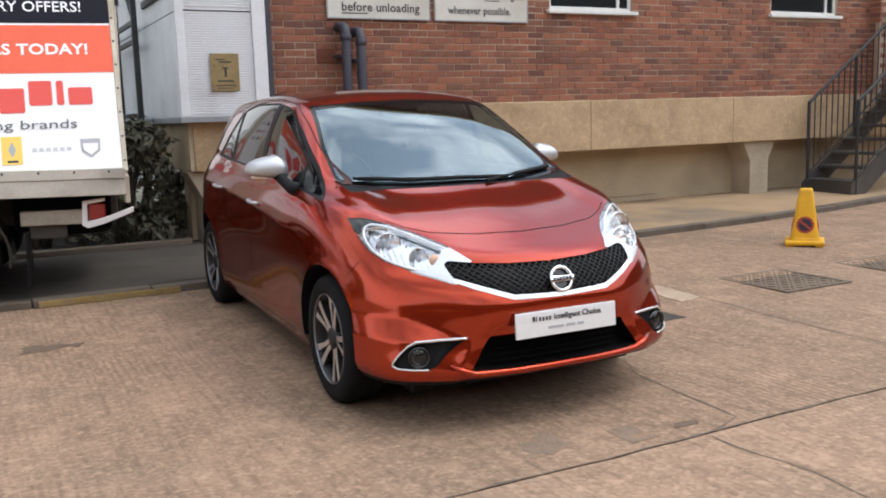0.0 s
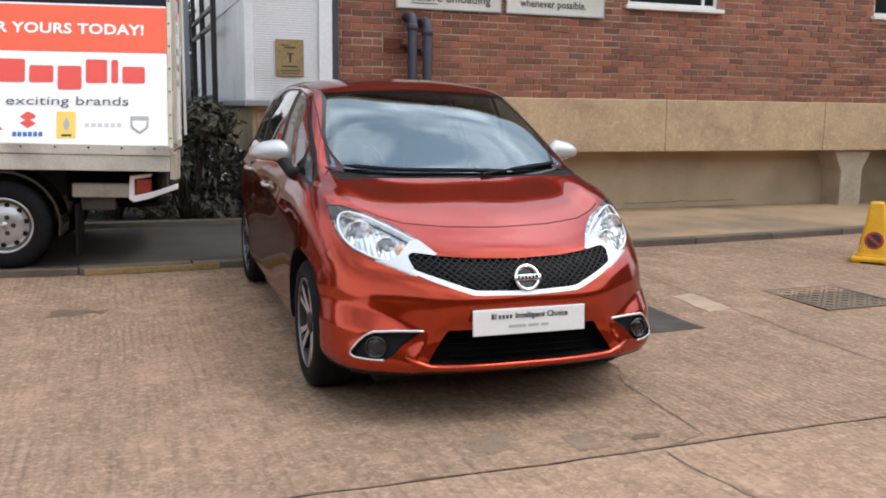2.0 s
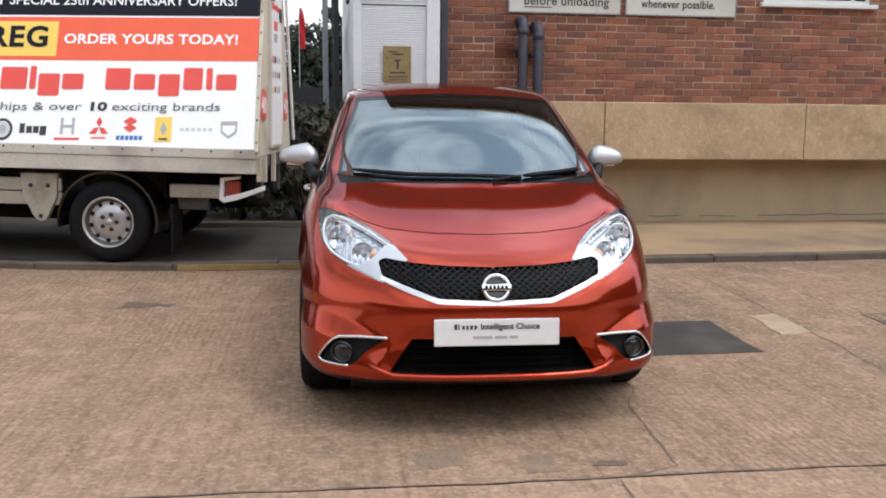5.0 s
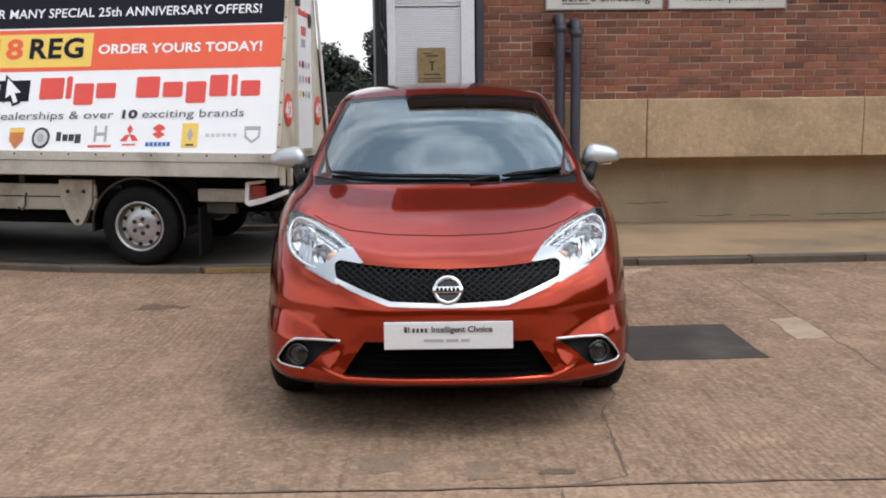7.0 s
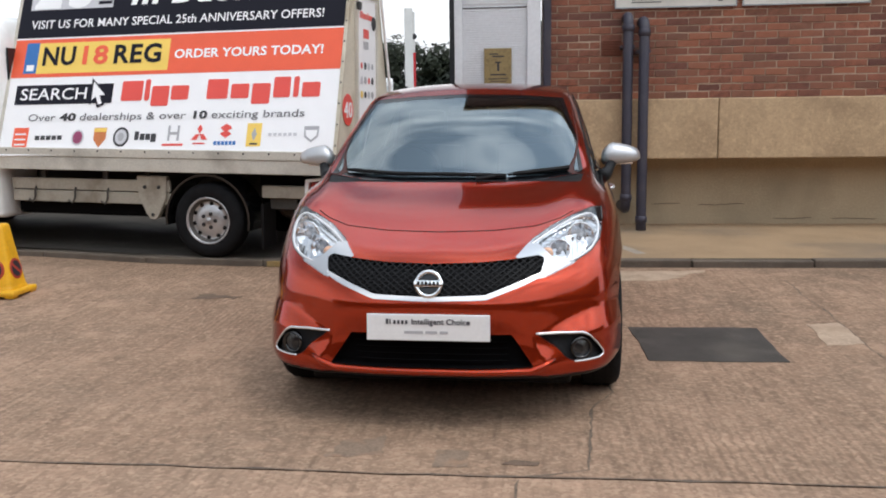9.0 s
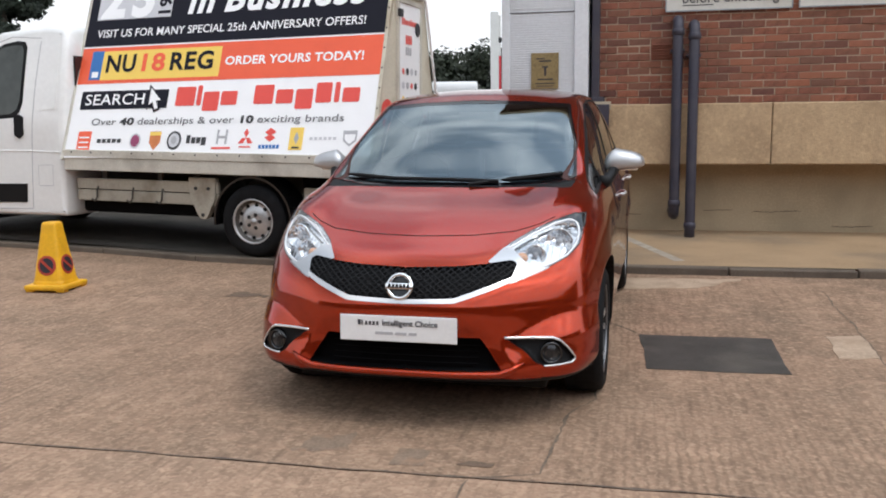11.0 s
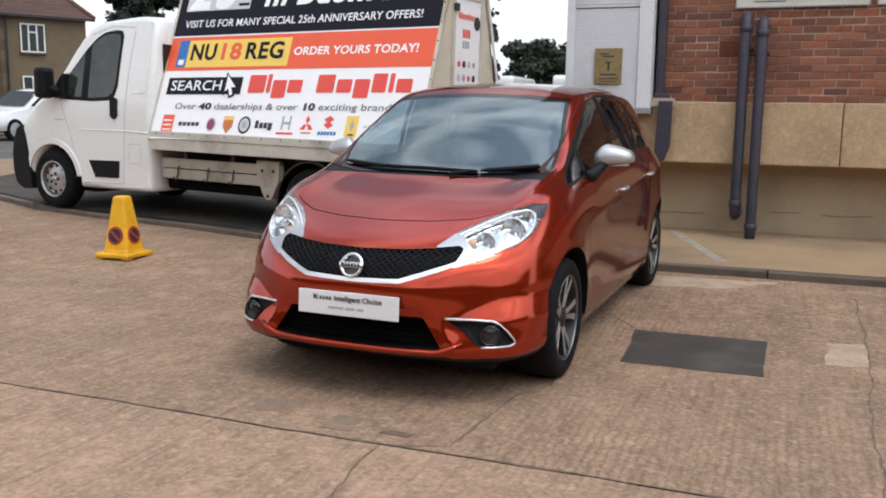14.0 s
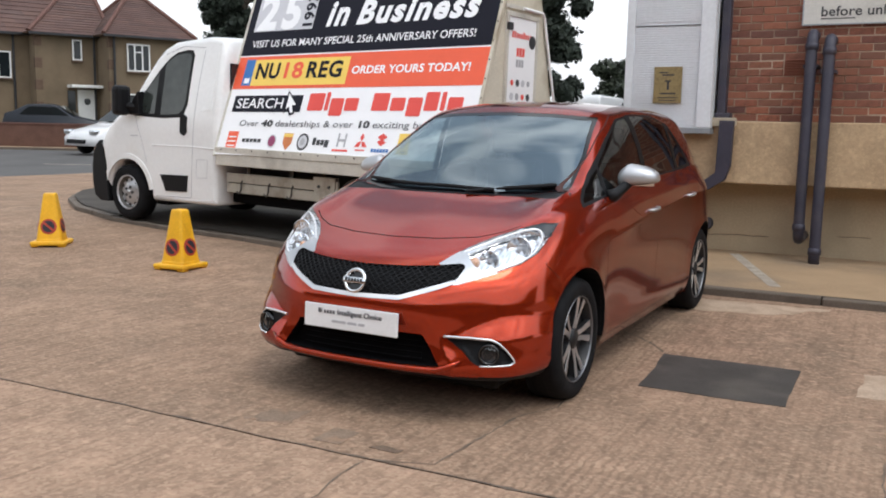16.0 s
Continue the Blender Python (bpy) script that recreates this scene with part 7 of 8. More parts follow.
flat([(3.015, LW + .075), (3.15, LW + .075), (3.145, LW - .02), (3.083, LW - .07), (3.02, LW - .02)], M_postergrey, z=Z1 + 0.001)
flat([(3.03, LW + .04), (3.135, LW + .04), (3.13, LW - .01), (3.083, LW - .05), (3.035, LW - .01)], M_posterwhite, z=Z1 + 0.003)
# metal edging of the board
edge = part("board_edge", box((3.292, -.02, -0.03), (3.325, BOARD_H, 0.008), 0.004), M_cream, van, "riveted cream edging", at=BOARD)
for k in range(12):
    part("rivet", lathe([(0.0, 0.006), (0.006, 0.005), (0.009, 0.0)], 8, 2), M_blackmetal, edge, at=pose(3.308, 0.06 + k * 0.19, 0.008))
part("board_edge", box((-0.002, -.02, -0.03), (0.028, BOARD_H, 0.008), 0.004), M_alu, van, at=BOARD)
# back board and ends
zt = .94 + BOARD_H * math.cos(TH)
back_lo, back_hi = -0.74, -0.74 + (zt - .94) * 0.30
bm = bmesh.new()
q = [bm.verts.new(p) for p in ((-1.2, back_lo, .9), (2.06, back_lo, .9), (2.06, back_hi, zt), (-1.2, back_hi, zt))]
q2 = [bm.verts.new(p) for p in ((-1.2, back_lo + .03, .9), (2.06, back_lo + .03, .9), (2.06, back_hi + .03, zt), (-1.2, back_hi + .03, zt))]
bm.faces.new(q)
bm.faces.new(q2[::-1])
for i in range(4):
    bm.faces.new((q[i], q[(i + 1) % 4], q2[(i + 1) % 4], q2[i]))
bmesh.ops.recalc_face_normals(bm, faces=bm.faces)
part("back_board", bm, M_cream, van, "cream back of the advertising frame")
for xe, nm in ((-1.20, "rear_end_panel"), (2.03, "front_end_panel")):
    panel_ = part(nm, prism([(.99, .90), (slope_y(zt) - .05, zt), (back_hi, zt), (back_lo, .90)], 0, xe, xe + 0.03), M_cream, van, "weathered cream end panel")
    if xe < 0:
        door = part("hatch", prism([(.40, .98), (.40, 2.33), (-.13, 2.33), (-.13, .98)], 0, xe - 0.018, xe - 0.001), M_posterwhite, panel_, "white hatch with small printed marks")
        for y0, y1, z0, z1 in ((.40, .435, .95, 2.37), (-.165, -.13, .95, 2.37), (-.13, .40, 2.33, 2.37), (-.13, .40, .95, .98)):
            part("hatch_frame", box((xe - 0.03, y0, z0), (xe - 0.001, y1, z1), 0.003), M_alu, panel_)
        part("round_hole", lathe([(0.0, -0.004), (0.06, -0.004), (0.065, 0.0)], 24), M_blackmetal, panel_, at=pose(xe - 0.022, -.06, 2.12, 0, 0, -90))
        part("latch", box((xe - 0.05, .36, 2.20), (xe - 0.02, .44, 2.27), 0.006), M_blackmetal, panel_)
        part("upper_frame_bar", box((xe - 0.02, -.2, 2.40), (xe - 0.001, .45, 2.44), 0.003), M_alu, panel_)
        for k in range(10):
            part("print_mark", box((xe - 0.021, .33 - k * .042, 2.14), (xe - 0.019, .33 - k * .042 - .03, 2.185 + (.015 if k in (0, 1, 5) else 0))), M_letterred, panel_)
        for k in range(3):
            part("print_mark", box((xe - 0.021, .235 - k * .055, 1.97), (xe - 0.019, .235 - k * .055 - .042, 2.05)), M_letterred, panel_)
            part("print_mark", box((xe - 0.021, .235 - k * .05, 1.87), (xe - 0.019, .235 - k * .05 - .036, 1.94)), M_postergrey, panel_)
        mats = (M_letterred, M_ink, M_posterlight, M_postergrey)
        for r in range(3):
            for k in range(4):
                mt = mats[(k + r * 2) % 4] if not (r == 2 and k == 0) else M_posteryel
                part("print_mark", lathe([(0.0, -0.002), (0.034 if (k + r) % 3 else 0.028, -0.002), (0.034 if (k + r) % 3 else 0.028, 0.0)], 14), mt, panel_, at=pose(xe - 0.0205, .30 - k * .105, 1.72 - r * .13, 0, 0, -90))
        for y0 in (.64, -.42):
            d = part("speed_disc", lathe([(0.0, -0.003), (0.135, -0.003), (0.14, 0.0)], 28), M_letterred, panel_, "red disc with a white number", at=pose(xe - 0.004, y0, 1.32, 0, 0, -90))
            lettering("speed_number", "40", 0.19, pose(-0.105, -0.0045, -0.065, 90, 0, 0), M_posterwhite, d, width=0.21, bold=0.004, depth=0.002)
part("grab_rail", tube([(-1.23, back_hi + .25, 2.42), (-1.23, back_hi - .12, 2.42), (-1.23, back_hi - .16, 2.38), (-1.23, back_lo - .02, 1.0)], 0.014, 10), M_posterwhite, van, "white tubular rail")
for y, z in ((.93, .70), (.70, .68), (.30, .66)):
    part("bracket_tooth", box((-1.24, y - .04, z), (-1.205, y + .02, .90), 0.004), M_cream, van, "torn cream bracket")

# ---- cones ----
def cone(x, y, turn):
    h = holder("no_waiting_cone", pose(x, y, gz(y, x), 0, 0, turn), "yellow plastic no-waiting cone with round red signs", "traffic cone", "no-waiting cones")
    bm = box((-0.175, -0.175, 0.012), (0.175, 0.175, 0.055), 0.015)
    for sx in (-1, 1):
        for sy in (-1, 1):
            add_box(bm, (sx * 0.13 - 0.035, sy * 0.13 - 0.035, 0.0), (sx * 0.13 + 0.035, sy * 0.13 + 0.035, 0.02), 0.004)
    part("base", bm, M_cone, h)
    bm = bmesh.new()
    rings = []
    for hw, z in ((0.138, 0.05), (0.132, 0.075), (0.128, 0.08), (0.062, 0.52), (0.058, 0.535), (0.048, 0.545)):
        ring = []
        for k in range(24):
            a = k * math.tau / 24 + math.tau / 48
            c, s = math.cos(a), math.sin(a)
            e = 0.32
            ring.append(bm.verts.new((hw * math.copysign(abs(c) ** e, c), hw * math.copysign(abs(s) ** e, s), z)))
        rings.append(ring)
    for a, b in zip(rings, rings[1:]):
        for k in range(24):
            bm.faces.new((a[k], a[(k + 1) % 24], b[(k + 1) % 24], b[k]))
    bm.faces.new(rings[-1])
    part("body", bm, M_cone, h)
    tilt = math.degrees(math.atan2(0.066, 0.44))
    for k in range(4):
        m = pose(0, 0, 0, 0, 0, 90 * k) @ pose(0, -0.1095, 0.205, -tilt)
        sgn = part("no_waiting_sign", lathe([(0.0, -0.003), (0.078, -0.003), (0.08, 0.0), (0.08, 0.006)], 28), M_conered, h, "round red-edged no-waiting sign", at=m)
        part("sign_centre", lathe([(0.0, -0.0045), (0.060, -0.0045), (0.060, 0.0)], 28), M_conedark, sgn)
        part("sign_bar", box((-0.062, -0.006, -0.010), (0.062, -0.0046, 0.010), 0, pose(0, 0, 0, 0, 40, 0)), M_conered, sgn)
    return h


cone(7.03, 5.92, -50)
cone(-1.33, 5.81, 3)
cone(-3.36, 6.08, 36)

# ---- planting ----
def leaf_cloud(bm, centre, radius, count, size, rng, flat=0.8, long=1.8):
    """Scatters single leaves through a lump-shaped volume."""
    centre = Vector(centre)
    for _ in range(count):
        d = Vector((rng.gauss(0, 1), rng.gauss(0, 1), rng.gauss(0, 1))).normalized()
        r = radius * (0.55 + 0.5 * rng.random()) * (0.8 + 0.4 * noise.noise(d * 2.2 + centre))
        p = centre + Vector((d.x * r, d.y * r, d.z * r * flat))
        n = (d + Vector((rng.uniform(-1, 1), rng.uniform(-1, 1), rng.uniform(-0.3, 1)))).normalized()
        u = n.orthogonal().normalized()
        u = Matrix.Rotation(rng.uniform(0, math.tau), 3, n) @ u
        v = n.cross(u)
        s = size * rng.uniform(0.6, 1.3)
        a, b = u * s * long * 0.5, v * s * 0.5
        vs = [bm.verts.new(q) for q in (p - a, p + b * 0.9, p + a, p - b * 0.9)]
        bm.faces.new(vs)


def tree(x, y, z, height, spread, seed, leafmat, label, trunk_part=0.3, clumps=26, leaves=120, leaf=0.28, narrow=1.0, name="tree"):
    rng = random.Random(seed)
    h = holder(name, pose(x, y, z), label, "tree", "trees behind the yard")
    bm = tube([(0, 0, -0.1), (0.05, 0, height * 0.25), (-0.05, 0.05, height * 0.55), (0, 0, height * 0.85)], [height * 0.028, height * 0.022, height * 0.014, height * 0.004], 10)
    for k in range(7):
        a, zz = rng.uniform(0, math.tau), height * rng.uniform(trunk_part, 0.75)
        e = spread * rng.uniform(0.3, 0.6)
        add_tube(bm, [(0, 0, zz), (math.cos(a) * e * 0.5, math.sin(a) * e * 0.5, zz + e * 0.35), (math.cos(a) * e, math.sin(a) * e, zz + e * 0.55)], [height * 0.010, height * 0.006, height * 0.002], 6)
    part("trunk", bm, M_bark, h, "dark bark trunk and limbs")
    bm = bmesh.new()
    for k in range(clumps):
        f = rng.random() ** 0.8
        zz = height * (trunk_part + (1 - trunk_part) * f)
        rr = spread * (1 - narrow * 0.75 * f) * math.sqrt(rng.random())
        a = rng.uniform(0, math.tau)
        leaf_cloud(bm, (math.cos(a) * rr, math.sin(a) * rr, zz), spread * rng.uniform(0.22, 0.42), leaves, leaf, rng)
    tagged(part("crown", bm, leafmat, h, "dense crown of small dark leaves"), kind="stuff")
    return h


def bush(x, y, z, w, d, hh, seed, count=26, per=90):
    rng = random.Random(seed)
    h = holder("bush", pose(x, y, z), "straggly evergreen bush with narrow leaves by the wall", "bush", "bushes")
    bm = bmesh.new()
    for k in range(16):
        a = rng.uniform(0, math.tau)
        e = rng.uniform(0.3, 0.9)
        add_tube(bm, [(math.cos(a) * 0.08, math.sin(a) * 0.08, -0.02), (math.cos(a) * w * 0.25 * e, math.sin(a) * d * 0.25 * e, hh * 0.45), (math.cos(a) * w * 0.48 * e, math.sin(a) * d * 0.48 * e, hh * rng.uniform(0.7, 0.98))], [0.016, 0.011, 0.004], 6)
    part("branchwork", bm, M_bark, h, "thin brown stems")
    bm = bmesh.new()
    for k in range(count):
        a, r = rng.uniform(0, math.tau), math.sqrt(rng.random())
        zz = hh * rng.uniform(0.12, 0.92)
        leaf_cloud(bm, (math.cos(a) * r * w * 0.45, math.sin(a) * r * d * 0.45, zz), 0.24, int(per * 1.25), 0.042, rng, 0.9, 2.8)
    tagged(part("foliage", bm, M_leafbush, h, "narrow brown-green leaves"), kind="stuff")
    return h


bush(1.35, 9.75, 0.14, 1.5, 1.3, 1.25, 3, 30, 110)
bush(0.55, 9.95, 0.14, 1.3, 1.2, 1.15, 4, 26, 110)
bush(1.0, 11.2, 0.14, 1.8, 1.6, 1.5, 5, 26, 90)
bush(2.1, 9.1 + 1.6, 0.14, 0.9, 0.9, 0.8, 6, 10, 70)

# dark boundary behind the apron: railings and a gate
fence = holder("boundary_fence", pose(0, 0, 0.1), "dark steel boundary fence behind the yard", "fence")
for k in range(9):
    x = -7.6 + k * 1.2
    part("post", box((x - 0.03, 21.0, 0), (x + 0.03, 21.06, 2.0), 0.005), M_blackmetal, fence)
    if k < 8:
        part("fence_panel", box((x + 0.032, 21.02, 0.1), (x + 1.168, 21.04, 1.85), 0.0), M_blackmetal, fence)
gate = holder("yard_gate", pose(1.70, 10.3, 0.14), "dark steel gate standing open beside the cabin", "gate")
for y in (0.0, 1.3, 2.6):
    part("post", box((-0.03, y - 0.03, 0), (0.03, y + 0.03, 4.2), 0.006), M_blackmetal, gate)
for z in (1.3, 2.1, 2.3, 3.4):
    for y in (0.031, 1.331):
        part("rail", box((-0.02, y, z), (0.02, y + 1.238, z + 0.05), 0.004), M_blackmetal, gate)
part("brace", tube([(0.0, 0.05, 2.35), (0.0, 1.25, 3.38)], 0.02, 8), M_blackmetal, gate)
part("pale_post", box((-0.16, 2.3, 0), (-0.08, 2.38, 4.2), 0.006), M_trim, gate, "pale grey post")

edging = thing("planting_edge", box((0.0, 9.2, 0.08), (1.93, 9.3, 0.2), 0.015), M_kerb, "low concrete edging in front of the bushes", "edging", kind="structure")

# ---- across the street ----
def across(px, depth):
    """A place beyond the street: px metres to the right along it, depth metres across it."""
    return STREET @ Matrix.Translation((px, depth, 0))


gw = thing("garden_wall", box((-34, 17.0, -0.1), (-13.4, 17.22, 1.0), 0.01), M_gwall, "low dark brick garden wall", "wall", kind="structure", at=STREET)
thing("wall_coping", box((-34, 16.97, 1.0), (-13.4, 17.25, 1.06), 0.01), M_ridge, "brick coping on the garden wall", "wall", kind="structure", at=STREET)

HOUSE = STREET @ pose(-20.7, 26.0, 0.3, 0, 0, 38)
house = holder("house", HOUSE, "brown pebbledashed semi-detached house with hipped tiled roofs", "house")


def house_block(x0, x1, y0, y1, eaves, rise, hips=(True, True)):
    part("wall", box((x0, y0, 0), (x1, y1, eaves)), M_render_far, house, "brown pebbledash wall")
    o = 0.35
    a, b = (x0 - o, y0 - o), (x1 + o, y1 + o)
    dx = (y1 - y0) / 2 + o
    r0 = a[0] + (dx * 0.85 if hips[0] else 0)
    r1 = b[0] - (dx * 0.85 if hips[1] else 0)
    ym = (y0 + y1) / 2
    P = [Vector(p) for p in ((a[0], a[1], eaves), (b[0], a[1], eaves), (b[0], b[1], eaves), (a[0], b[1], eaves), (r0, ym, eaves + rise), (r1, ym, eaves + rise))]
    roof = part("roof", bmesh.new(), M_roof, house, "brown tiled hipped roof")
    bm = bmesh.new()

    def courses(q0, q1, q2, q3, n=22):
        """Overlapping tile courses up one slope, from the eaves q0 q1 to the ridge q3 q2."""
        for k in range(n):
            f0, f1 = k / n, (k + 1) / n
            lo0, lo1 = q0.lerp(q3, f0), q1.lerp(q2, f0)
            hi0, hi1 = q0.lerp(q3, f1), q1.lerp(q2, f1)
            nrm = (q1 - q0).cross(q3 - q0).normalized()
            t = nrm * 0.028
            m = max(1, int((lo1 - lo0).length / 0.9))
            for j in range(m):
                g0, g1 = j / m, (j + 1) / m
                vs = [lo0.lerp(lo1, g0) + t, lo0.lerp(lo1, g1) + t, hi0.lerp(hi1, g1), hi0.lerp(hi1, g0)]
                low = [lo0.lerp(lo1, g0), lo0.lerp(lo1, g1)]
                v = [bm.verts.new(p) for p in vs]
                w = [bm.verts.new(p) for p in low]
                bm.faces.new(v)
                bm.faces.new((w[0], w[1], v[1], v[0]))
    courses(P[0], P[1], P[5], P[4])
    courses(P[1], P[2], P[5], P[5] + Vector((0, 1e-3, 0)))
    courses(P[2], P[3], P[4], P[5])
    courses(P[3], P[0], P[4], P[4] - Vector((0, 1e-3, 0)))
    roof.data = mesh_of("roof", bm, M_roof)
    for i, j in ((0, 4), (3, 4), (1, 5), (2, 5), (4, 5)):
        if (P[i] - P[j]).length > 0.3:
            part("ridge_tile", tube([P[i] + Vector((0, 0, 0.05)), P[j] + Vector((0, 0, 0.05))], 0.11, 8), M_ridge, roof)
    part("gutter", box((a[0], a[1] - 0.06, eaves - 0.12), (b[0], a[1], eaves), 0.01), M_blackmetal, house)
    part("soffit", box((a[0], a[1], eaves - 0.04), (b[0], b[1], eaves - 0.001)), M_quoin, house)


def house_window(x, y, z, w, h, bars):
    win = part("window", box((x, y - 0.05, z), (x + w, y + 0.02, z + h)), M_winglass, house, "white-framed window")
    bm = bmesh.new()
    t = 0.07
    for lo, hi in (((x, z), (x + w, z + t)), ((x, z + h - t), (x + w, z + h)), ((x, z + t), (x + t, z + h - t)), ((x + w - t, z + t), (x + w, z + h - t))):
        add_box(bm, (lo[0], y - 0.1, lo[1]), (hi[0], y - 0.02, hi[1]))
    for k in range(1, bars):
        add_box(bm, (x + w * k / bars - t / 2, y - 0.095, z + t), (x + w * k / bars + t / 2, y - 0.02, z + h - t))
    if bars > 1:
        add_box(bm, (x + w * 0.33, y - 0.09, z + h * 0.68), (x + w * 0.67, y - 0.025, z + h * 0.68 + t))
    part("frame", bm, M_upvc, win, "white frame")
    part("sill", box((x - 0.05, y - 0.16, z - 0.08), (x + w + 0.05, y - 0.01, z - 0.005)), M_quoin, win)


house_block(0.0, 3.4, 0.0, 7.5, 5.15, 3.2, (True, False))
house_block(3.1, 7.3, -1.8, 3.0, 5.15, 2.5, (True, True))
house_block(-9.0, 3.3, 1.2, 10.6, 5.15, 5.2, (True, True))
for k in range(9):
    if k % 2 == 0:
        for xx, yy in ((-0.02, -0.02), (3.08, -1.82)):
            part("quoin", box((xx, yy, 0.1 + k * 0.55), (xx + 0.35, yy + 0.3, 0.1 + k * 0.55 + 0.5), 0.01), M_quoin, house)
house_window(1.80, 0.0, 3.85, 0.48, 1.05, 1)
house_window(4.0, -1.8, 3.35, 1.2, 1.4, 3)
house_window(4.0, -1.8, 0.8, 1.5, 1.4, 3)
house_window(-1.5, 1.2, 2.85, 0.62, 1.35, 1)
for x, y in ((3.35, -1.9), (2.9, -0.08), (-0.75, 1.12)):
    part("downpipe", tube([(x, y, 0.05), (x, y, 5.1)], 0.06, 8), M_blackmetal, house)
porch = part("porch", box((1.5, -0.85, 2.45), (3.08, 0.0, 2.6), 0.02), M_upvc, house, "flat white porch canopy")
part("door", box((2.0, -0.08, 0.15), (2.95, 0.03, 2.35), 0.01), M_upvc, house, "white front door")
part("door_light", lathe([(0.0, -0.01), (0.16, -0.01), (0.17, 0.0)], 20), M_winglass, porch, at=pose(2.47, -0.08, 1.75))
part("side_light", box((1.5, -0.07, 1.0), (1.88, 0.03, 2.3), 0.01), M_winglass, house)
thing("front_garden", box((-14, 18.0, -0.1), (6, 34, 0.3)), M_earth, "raised ground in front of the house", "ground", kind="structure", at=STREET @ pose(-14, 0, 0))


def far_car(at, paint, label, name="parked_car"):
    c = holder(name, at, label, "car", "cars across the street")
    side = [(0.0, .28), (0.02, .52), (0.15, .68), (0.9, .84), (1.25, .92), (1.9, 1.36), (2.3, 1.46), (3.2, 1.44), (3.75, 1.15), (4.1, 1.02), (4.2, .7), (4.18, .3)]
    bm = bmesh.new()
    rings = []
    for f, ins in ((-1, .10), (-.95, .02), (-.8, 0), (-.4, 0), (0, 0), (.4, 0), (.8, 0), (.95, .02), (1, .10)):
        ring = []
        for x, z in side:
            w = 0.86 - 0.22 * max(0, (z - .9) / .5)
            bul = 0.22 * (1 - f * f)
            xx = x + ins * (1 if x < 2 else -1) - (bul * 0.6 if x < 1.0 and z < .8 else 0) + (bul * 0.4 if x > 4.0 else 0)
            ring.append(bm.verts.new((xx, f * w, z - (ins * .6 if z > .9 else 0))))
        rings.append(ring)
    n = len(side)
    for a, b in zip(rings, rings[1:]):
        for i in range(n):
            bm.faces.new((a[i], a[(i + 1) % n], b[(i + 1) % n], b[i]))
    bm.faces.new(rings[0])
    bm.faces.new(rings[-1][::-1])
    bmesh.ops.recalc_face_normals(bm, faces=bm.faces)
    part("body", bm, paint, c, smooth=True)
    bm = bmesh.new()
    q = [bm.verts.new(p) for p in ((1.28, -.72, .955), (1.28, .72, .955), (1.86, .60, 1.35), (1.86, -.60, 1.35))]
    bm.faces.new(q)
    bmesh.ops.translate(bm, vec=(-0.03, 0, 0.03), verts=bm.verts)
    part("windscreen", bm, M_winglass, c, "dark windscreen")
    for s in (1, -1):
        part("side_window", prism([(1.45, .96), (1.95, 1.32), (3.1, 1.34), (3.5, 1.0)], 1, s * .80 - .02, s * .80 + .02), M_winglass, c)
        part("headlight", box((-.02, s * .66 - .16, .60), (.22, s * .66 + .14, .74), 0.04), M_reflector, c, "clear headlight")
        for x in (0.8, 3.35):
            wl = part("wheel", lathe([(0.0, -.1), (.2, -.1), (.22, -.08), (.3, -.09), (.31, 0), (.3, .09), (0.0, .09)], 28), M_rubber, c, at=pose(x, s * .78, .31))
            part("rim", lathe([(0.0, -.012), (.15, -.012), (.2, 0.0)], 24), M_steelrim, wl, at=pose(0, s * .1, 0, 0, 0, 180 if s > 0 else 0))
    part("grille", box((-.16, -.45, .34), (-.05, .45, .46), 0.02), M_blacktrim, c, "dark lower grille")
    part("plate_bar", box((-.17, -.25, .47), (-.155, .25, .56)), M_posterwhite, c)
    return c


far_car(STREET @ pose(-13.2, 12.6, 0.0, 0, 0, 56) @ Matrix.Diagonal((1.1, 1.15, 1.25, 1)), M_whitecar, "white hatchback waiting on the far side of the street")
far_car(STREET @ pose(-15.4, 21.2, 0.4, 0, 0, 192), M_darkcar, "dark blue car on a drive behind the garden wall")

# white vehicles far behind the yard
def panel_van(at):
    v = holder("panel_van", at, "white panel van parked far behind the yard", "van", "vans behind the yard")
    part("body", prism([(0, .35), (0, 1.0), (.7, 1.25), (1.4, 2.15), (1.9, 2.35), (5.2, 2.35), (5.3, 2.2), (5.3, .35)], 1, -.95, .95, 0.08), M_whitecar, v)
    part("windscreen", prism([(.74, 1.30), (1.36, 2.08), (1.32, 2.1), (.70, 1.32)], 1, -.8, .8), M_winglass, v, at=pose(-.03, 0, .02))
    for x in (.95, 4.3):
        for s in (1, -1):
            part("wheel", lathe([(0.0, -.1), (.2, -.1), (.33, -.09), (.34, 0), (.33, .09), (0.0, .09)], 24), M_rubber, v, at=pose(x, s * .85, .34))
    return v


panel_van(pose(-7.5, 40.3, 0.0, 0, 0, 270) @ Matrix.Diagonal((1, 1, 1.25, 1)))
panel_van(pose(-4.64, 40.25, 0.0, 0, 0, 278) @ Matrix.Diagonal((1, 1, 1.26, 1)))

tree(-18.0, 27.0, 0.0, 9.5, 1.65, 11, M_leafdark, "tall dense dark green conifer behind the van", 0.1, 110, 480, 0.12, 0.5)
tree(-5.5, 25.0, 0.0, 8.5, 1.8, 12, M_leafdark, "tall dark tree behind the advertising board", 0.2, 90, 420, 0.12, 0.5)
k = 0
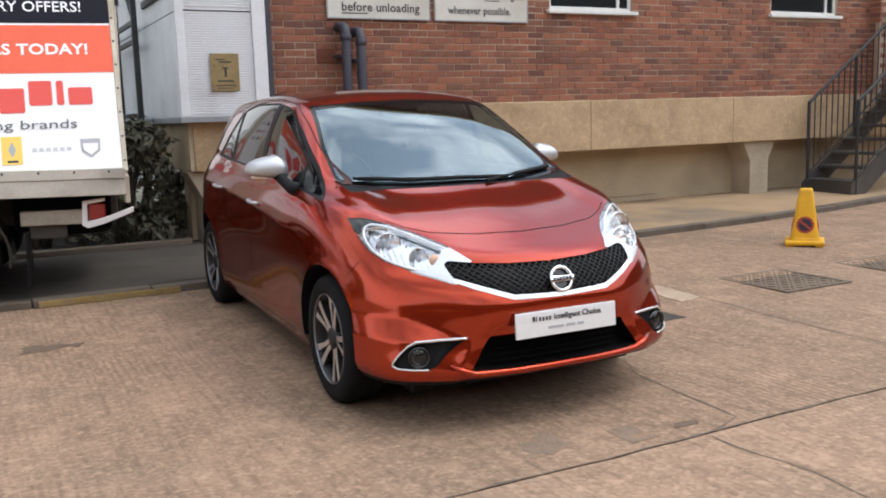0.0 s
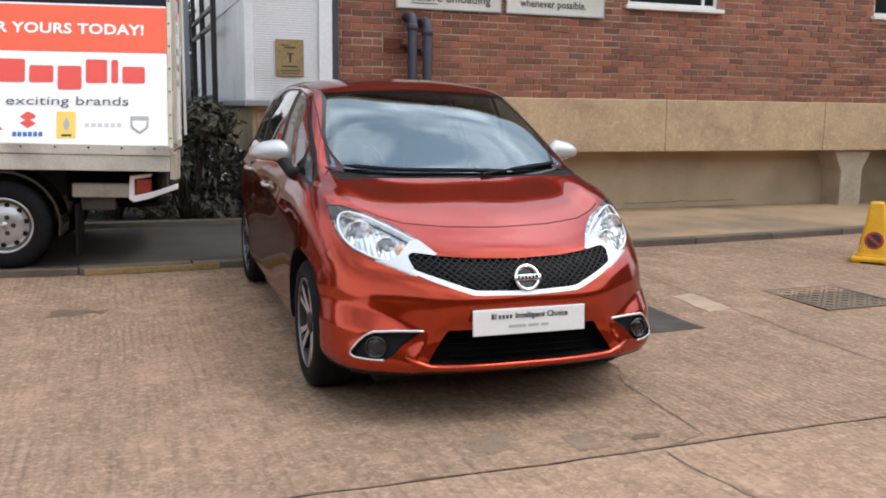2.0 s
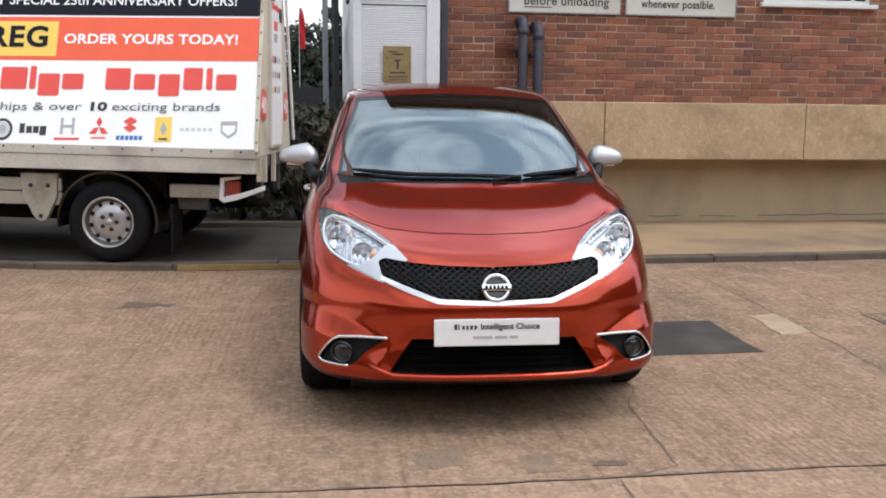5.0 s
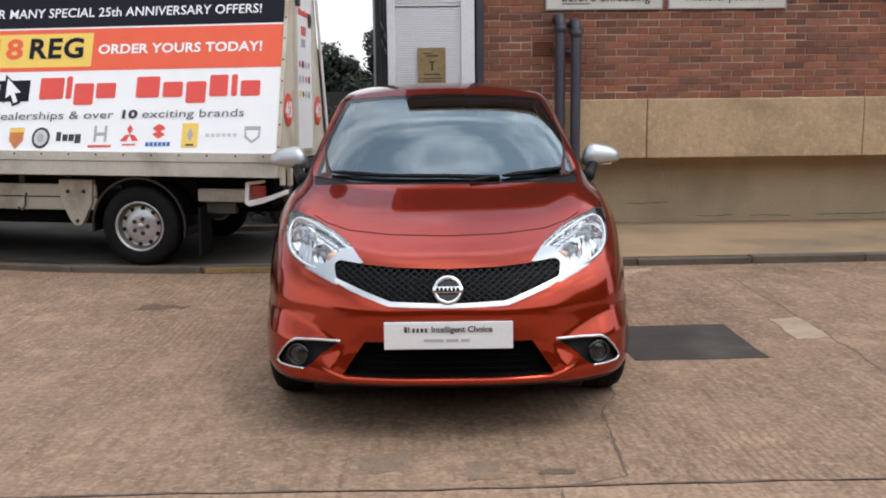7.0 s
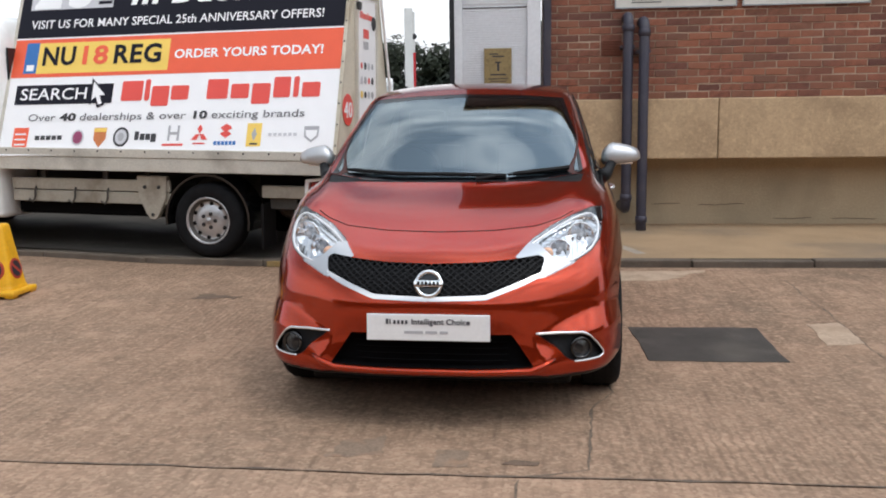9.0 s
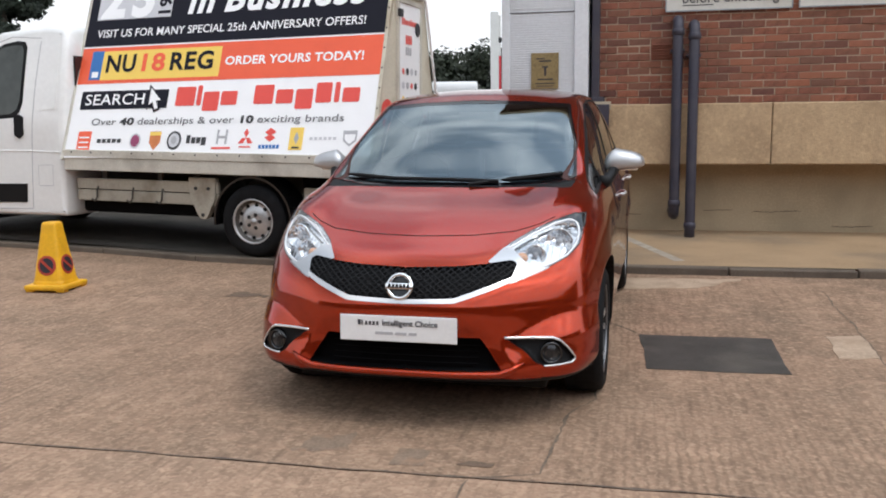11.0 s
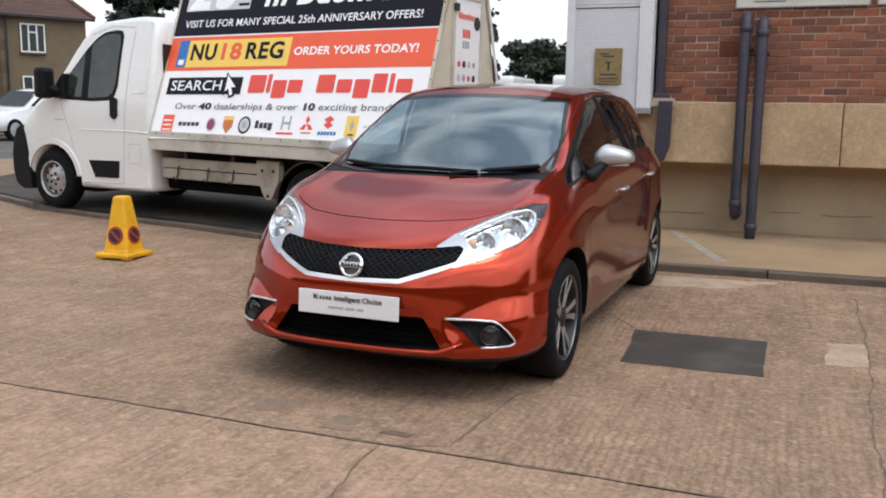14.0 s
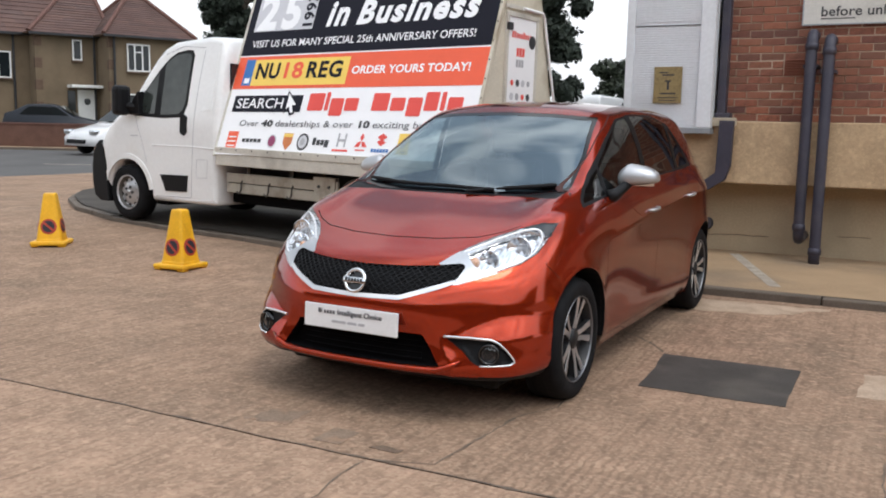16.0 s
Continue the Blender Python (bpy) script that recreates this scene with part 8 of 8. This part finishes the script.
for x, y, hgt, sp in ((-3.4, 44, 4.6, 2.4), (-0.9, 45, 4.4, 2.4), (1.6, 44, 5.6, 2.2), (3.4, 45, 6.2, 2.2), (-6.4, 46, 4.6, 2.6), (6.5, 46, 5.0, 3.0), (-8.6, 45, 4.9, 1.7)):
    tree(x, y, 0.0, hgt, sp, 20 + k, M_leaf, "dark green broadleaf tree in the distant row", 0.12, 44, 240, 0.15, 0.35)
    k += 1
rng = random.Random(77)
bm = bmesh.new()
for k in range(70):
    leaf_cloud(bm, (-9.2 + k * 0.25, 43.2 + rng.uniform(-0.5, 0.5), rng.uniform(0.9, 2.9)), 1.0, 190, 0.2, rng)
thing("far_hedge", bm, M_leafdark, "dense dark hedge below the distant trees", "hedge", kind="stuff")

# dealer's totem and a feather flag far behind the yard
totem = holder("totem_sign", pose(-2.5, 37.0, 0, 0, 0, 10), "tall white totem sign with a red lower edge", "sign")
part("panel", box((-0.23, -0.08, 0), (0.11, 0.08, 5.85), 0.03), M_upvc, totem, "white panel")
part("edge_strip", box((0.112, -0.05, 0), (0.21, 0.05, 4.05), 0.02), M_flagred, totem, "red side strip")
part("upper_strip", box((0.112, -0.05, 4.055), (0.2, 0.05, 5.7), 0.02), M_upvc, totem)
part("emblem", lathe([(0.0, -0.02), (0.09, -0.02), (0.12, 0.0)], 20), M_blackmetal, totem, "dark round emblem", at=pose(0.15, -0.051, 4.7))
flag = holder("feather_flag", pose(0.6, 37.0, 0), "red feather flag on a thin pole", "flag")
part("pole", tube([(0, 0, -0.02), (0, 0, 3.6), (0.0, 0, 5.2), (0.05, 0, 5.5), (0.13, 0, 5.56)], [0.03, 0.02, 0.015, 0.012, 0.01], 8), M_trim, flag, "thin grey pole")
bm = bmesh.new()
rows = []
for k in range(17):
    z = 3.95 + k * 0.1
    w = 0.24 * math.sqrt(max(0.05, 1 - (k / 16.5) ** 4))
    rows.append([bm.verts.new((0.015 + w * j / 4, 0.03 * math.sin(k * 0.7 + j), z)) for j in range(5)])
for a, b in zip(rows, rows[1:]):
    for j in range(4):
        bm.faces.new((a[j], a[j + 1], b[j + 1], b[j]))
bmesh.ops.solidify(bm, geom=bm.faces[:], thickness=0.008)
part("banner", bm, M_flagred, flag, "red cloth")
# Unseen bushes added behind the van to darken the view beneath it.
for k, (x, y) in enumerate(((-0.4, 10.6), (-1.6, 10.8), (-2.8, 11.0), (-4.0, 11.2))):
    bush(x, y, 0.14 + rise(x), 1.6, 1.3, 1.2, 40 + k, 18, 90)

# unseen plain walls added behind the camera close the place and cut low light
thing("wall_south", box((-40, -13.4, -0.05), (40, -13.0, 6.5)), M_gwall, "unseen plain dark wall added to block low light behind the camera", "wall", kind="structure")
thing("wall_east", box((24, -12.9, -0.05), (24.4, 9.0, 5.0)), M_gwall, "unseen plain dark wall added to block low light at the end of the yard", "wall", kind="structure")

# ---- bricks ----
def brick_mesh(w):
    bm = box((0, 0, 0), (w, 0.05, 0.065), 0.0)
    top = [e for e in bm.edges if all(abs(v.co.y) < 1e-6 for v in e.verts)]
    bmesh.ops.bevel(bm, geom=top, offset=0.004, segments=1, affect='EDGES')
    return mesh_of("brick", bm, M_brick)


BRICKS = {}
rng = random.Random(5)
rest_v, rest_f = [], []
GAPS = [VENT] + [(o[0], o[1], o[2] - 0.05, o[3]) for o in OPEN]


def free_spans(x0, x1, z0, z1):
    """What is left of a brick beside the openings."""
    spans = [(x0, x1)]
    for h in GAPS:
        if z1 > h[2] + 0.012 and z0 < h[3] - 0.012:
            cut = []
            for a, b in spans:
                if a < h[0] - 0.004:
                    cut.append((a, min(b, h[0] - 0.004)))
                if b > h[1] + 0.004:
                    cut.append((max(a, h[1] + 0.004), b))
            spans = cut
    return [(a, b) for a, b in spans if b - a > 0.03]


row, z = 0, BAND_HI + 0.008
while z < WALL_TOP - 0.05:
    # stretcher bond
    x, k = X0 + 0.003 - (0.0 if row % 2 else 0.1125), 0
    while x < X1 - 0.25:
        w = 0.215
        for a, b in free_spans(max(x, X0 + 0.003), x + w, z, z + 0.065):
            key = round((b - a) / 0.02)
            if key not in BRICKS:
                BRICKS[key] = brick_mesh(b - a if abs(b - a - w) < 0.003 else key * 0.02)
            me = BRICKS[key]
            dy, dz = rng.uniform(-0.005, 0.005), rng.uniform(-0.003, 0.003)
            m = pose(a, WALL_Y + dy - (BAY_OUT if a > BAY_X - 0.02 else 0.0), z + dz, 0, rng.uniform(-0.5, 0.5), rng.uniform(-0.6, 0.6))
            if a < 5.2 and z < 2.45:
                ob = new("brick", me)
                ob.parent = wall_brick
                ob.matrix_basis = m
            else:
                base = len(rest_v)
                rest_v += [tuple(m @ v.co) for v in me.vertices]
                rest_f += [tuple(base + i for i in p.vertices) for p in me.polygons]
        x, k = x + w + 0.01, k + 1
    m = pose(BAY_X + 0.002, WALL_Y - 0.012, z, 0, 0, -90)
    me = BRICKS[min(BRICKS, key=lambda q: abs(q - 8))]
    base = len(rest_v)
    rest_v += [tuple(m @ v.co) for v in me.vertices]
    rest_f += [tuple(base + i for i in p.vertices) for p in me.polygons]
    row, z = row + 1, z + 0.075
me = bpy.data.meshes.new("brickwork")
me.from_pydata(rest_v, [], rest_f)
me.materials.append(M_brick)
ob = new("brickwork", me)
ob.parent = wall_brick
tagged(ob, kind="stuff")
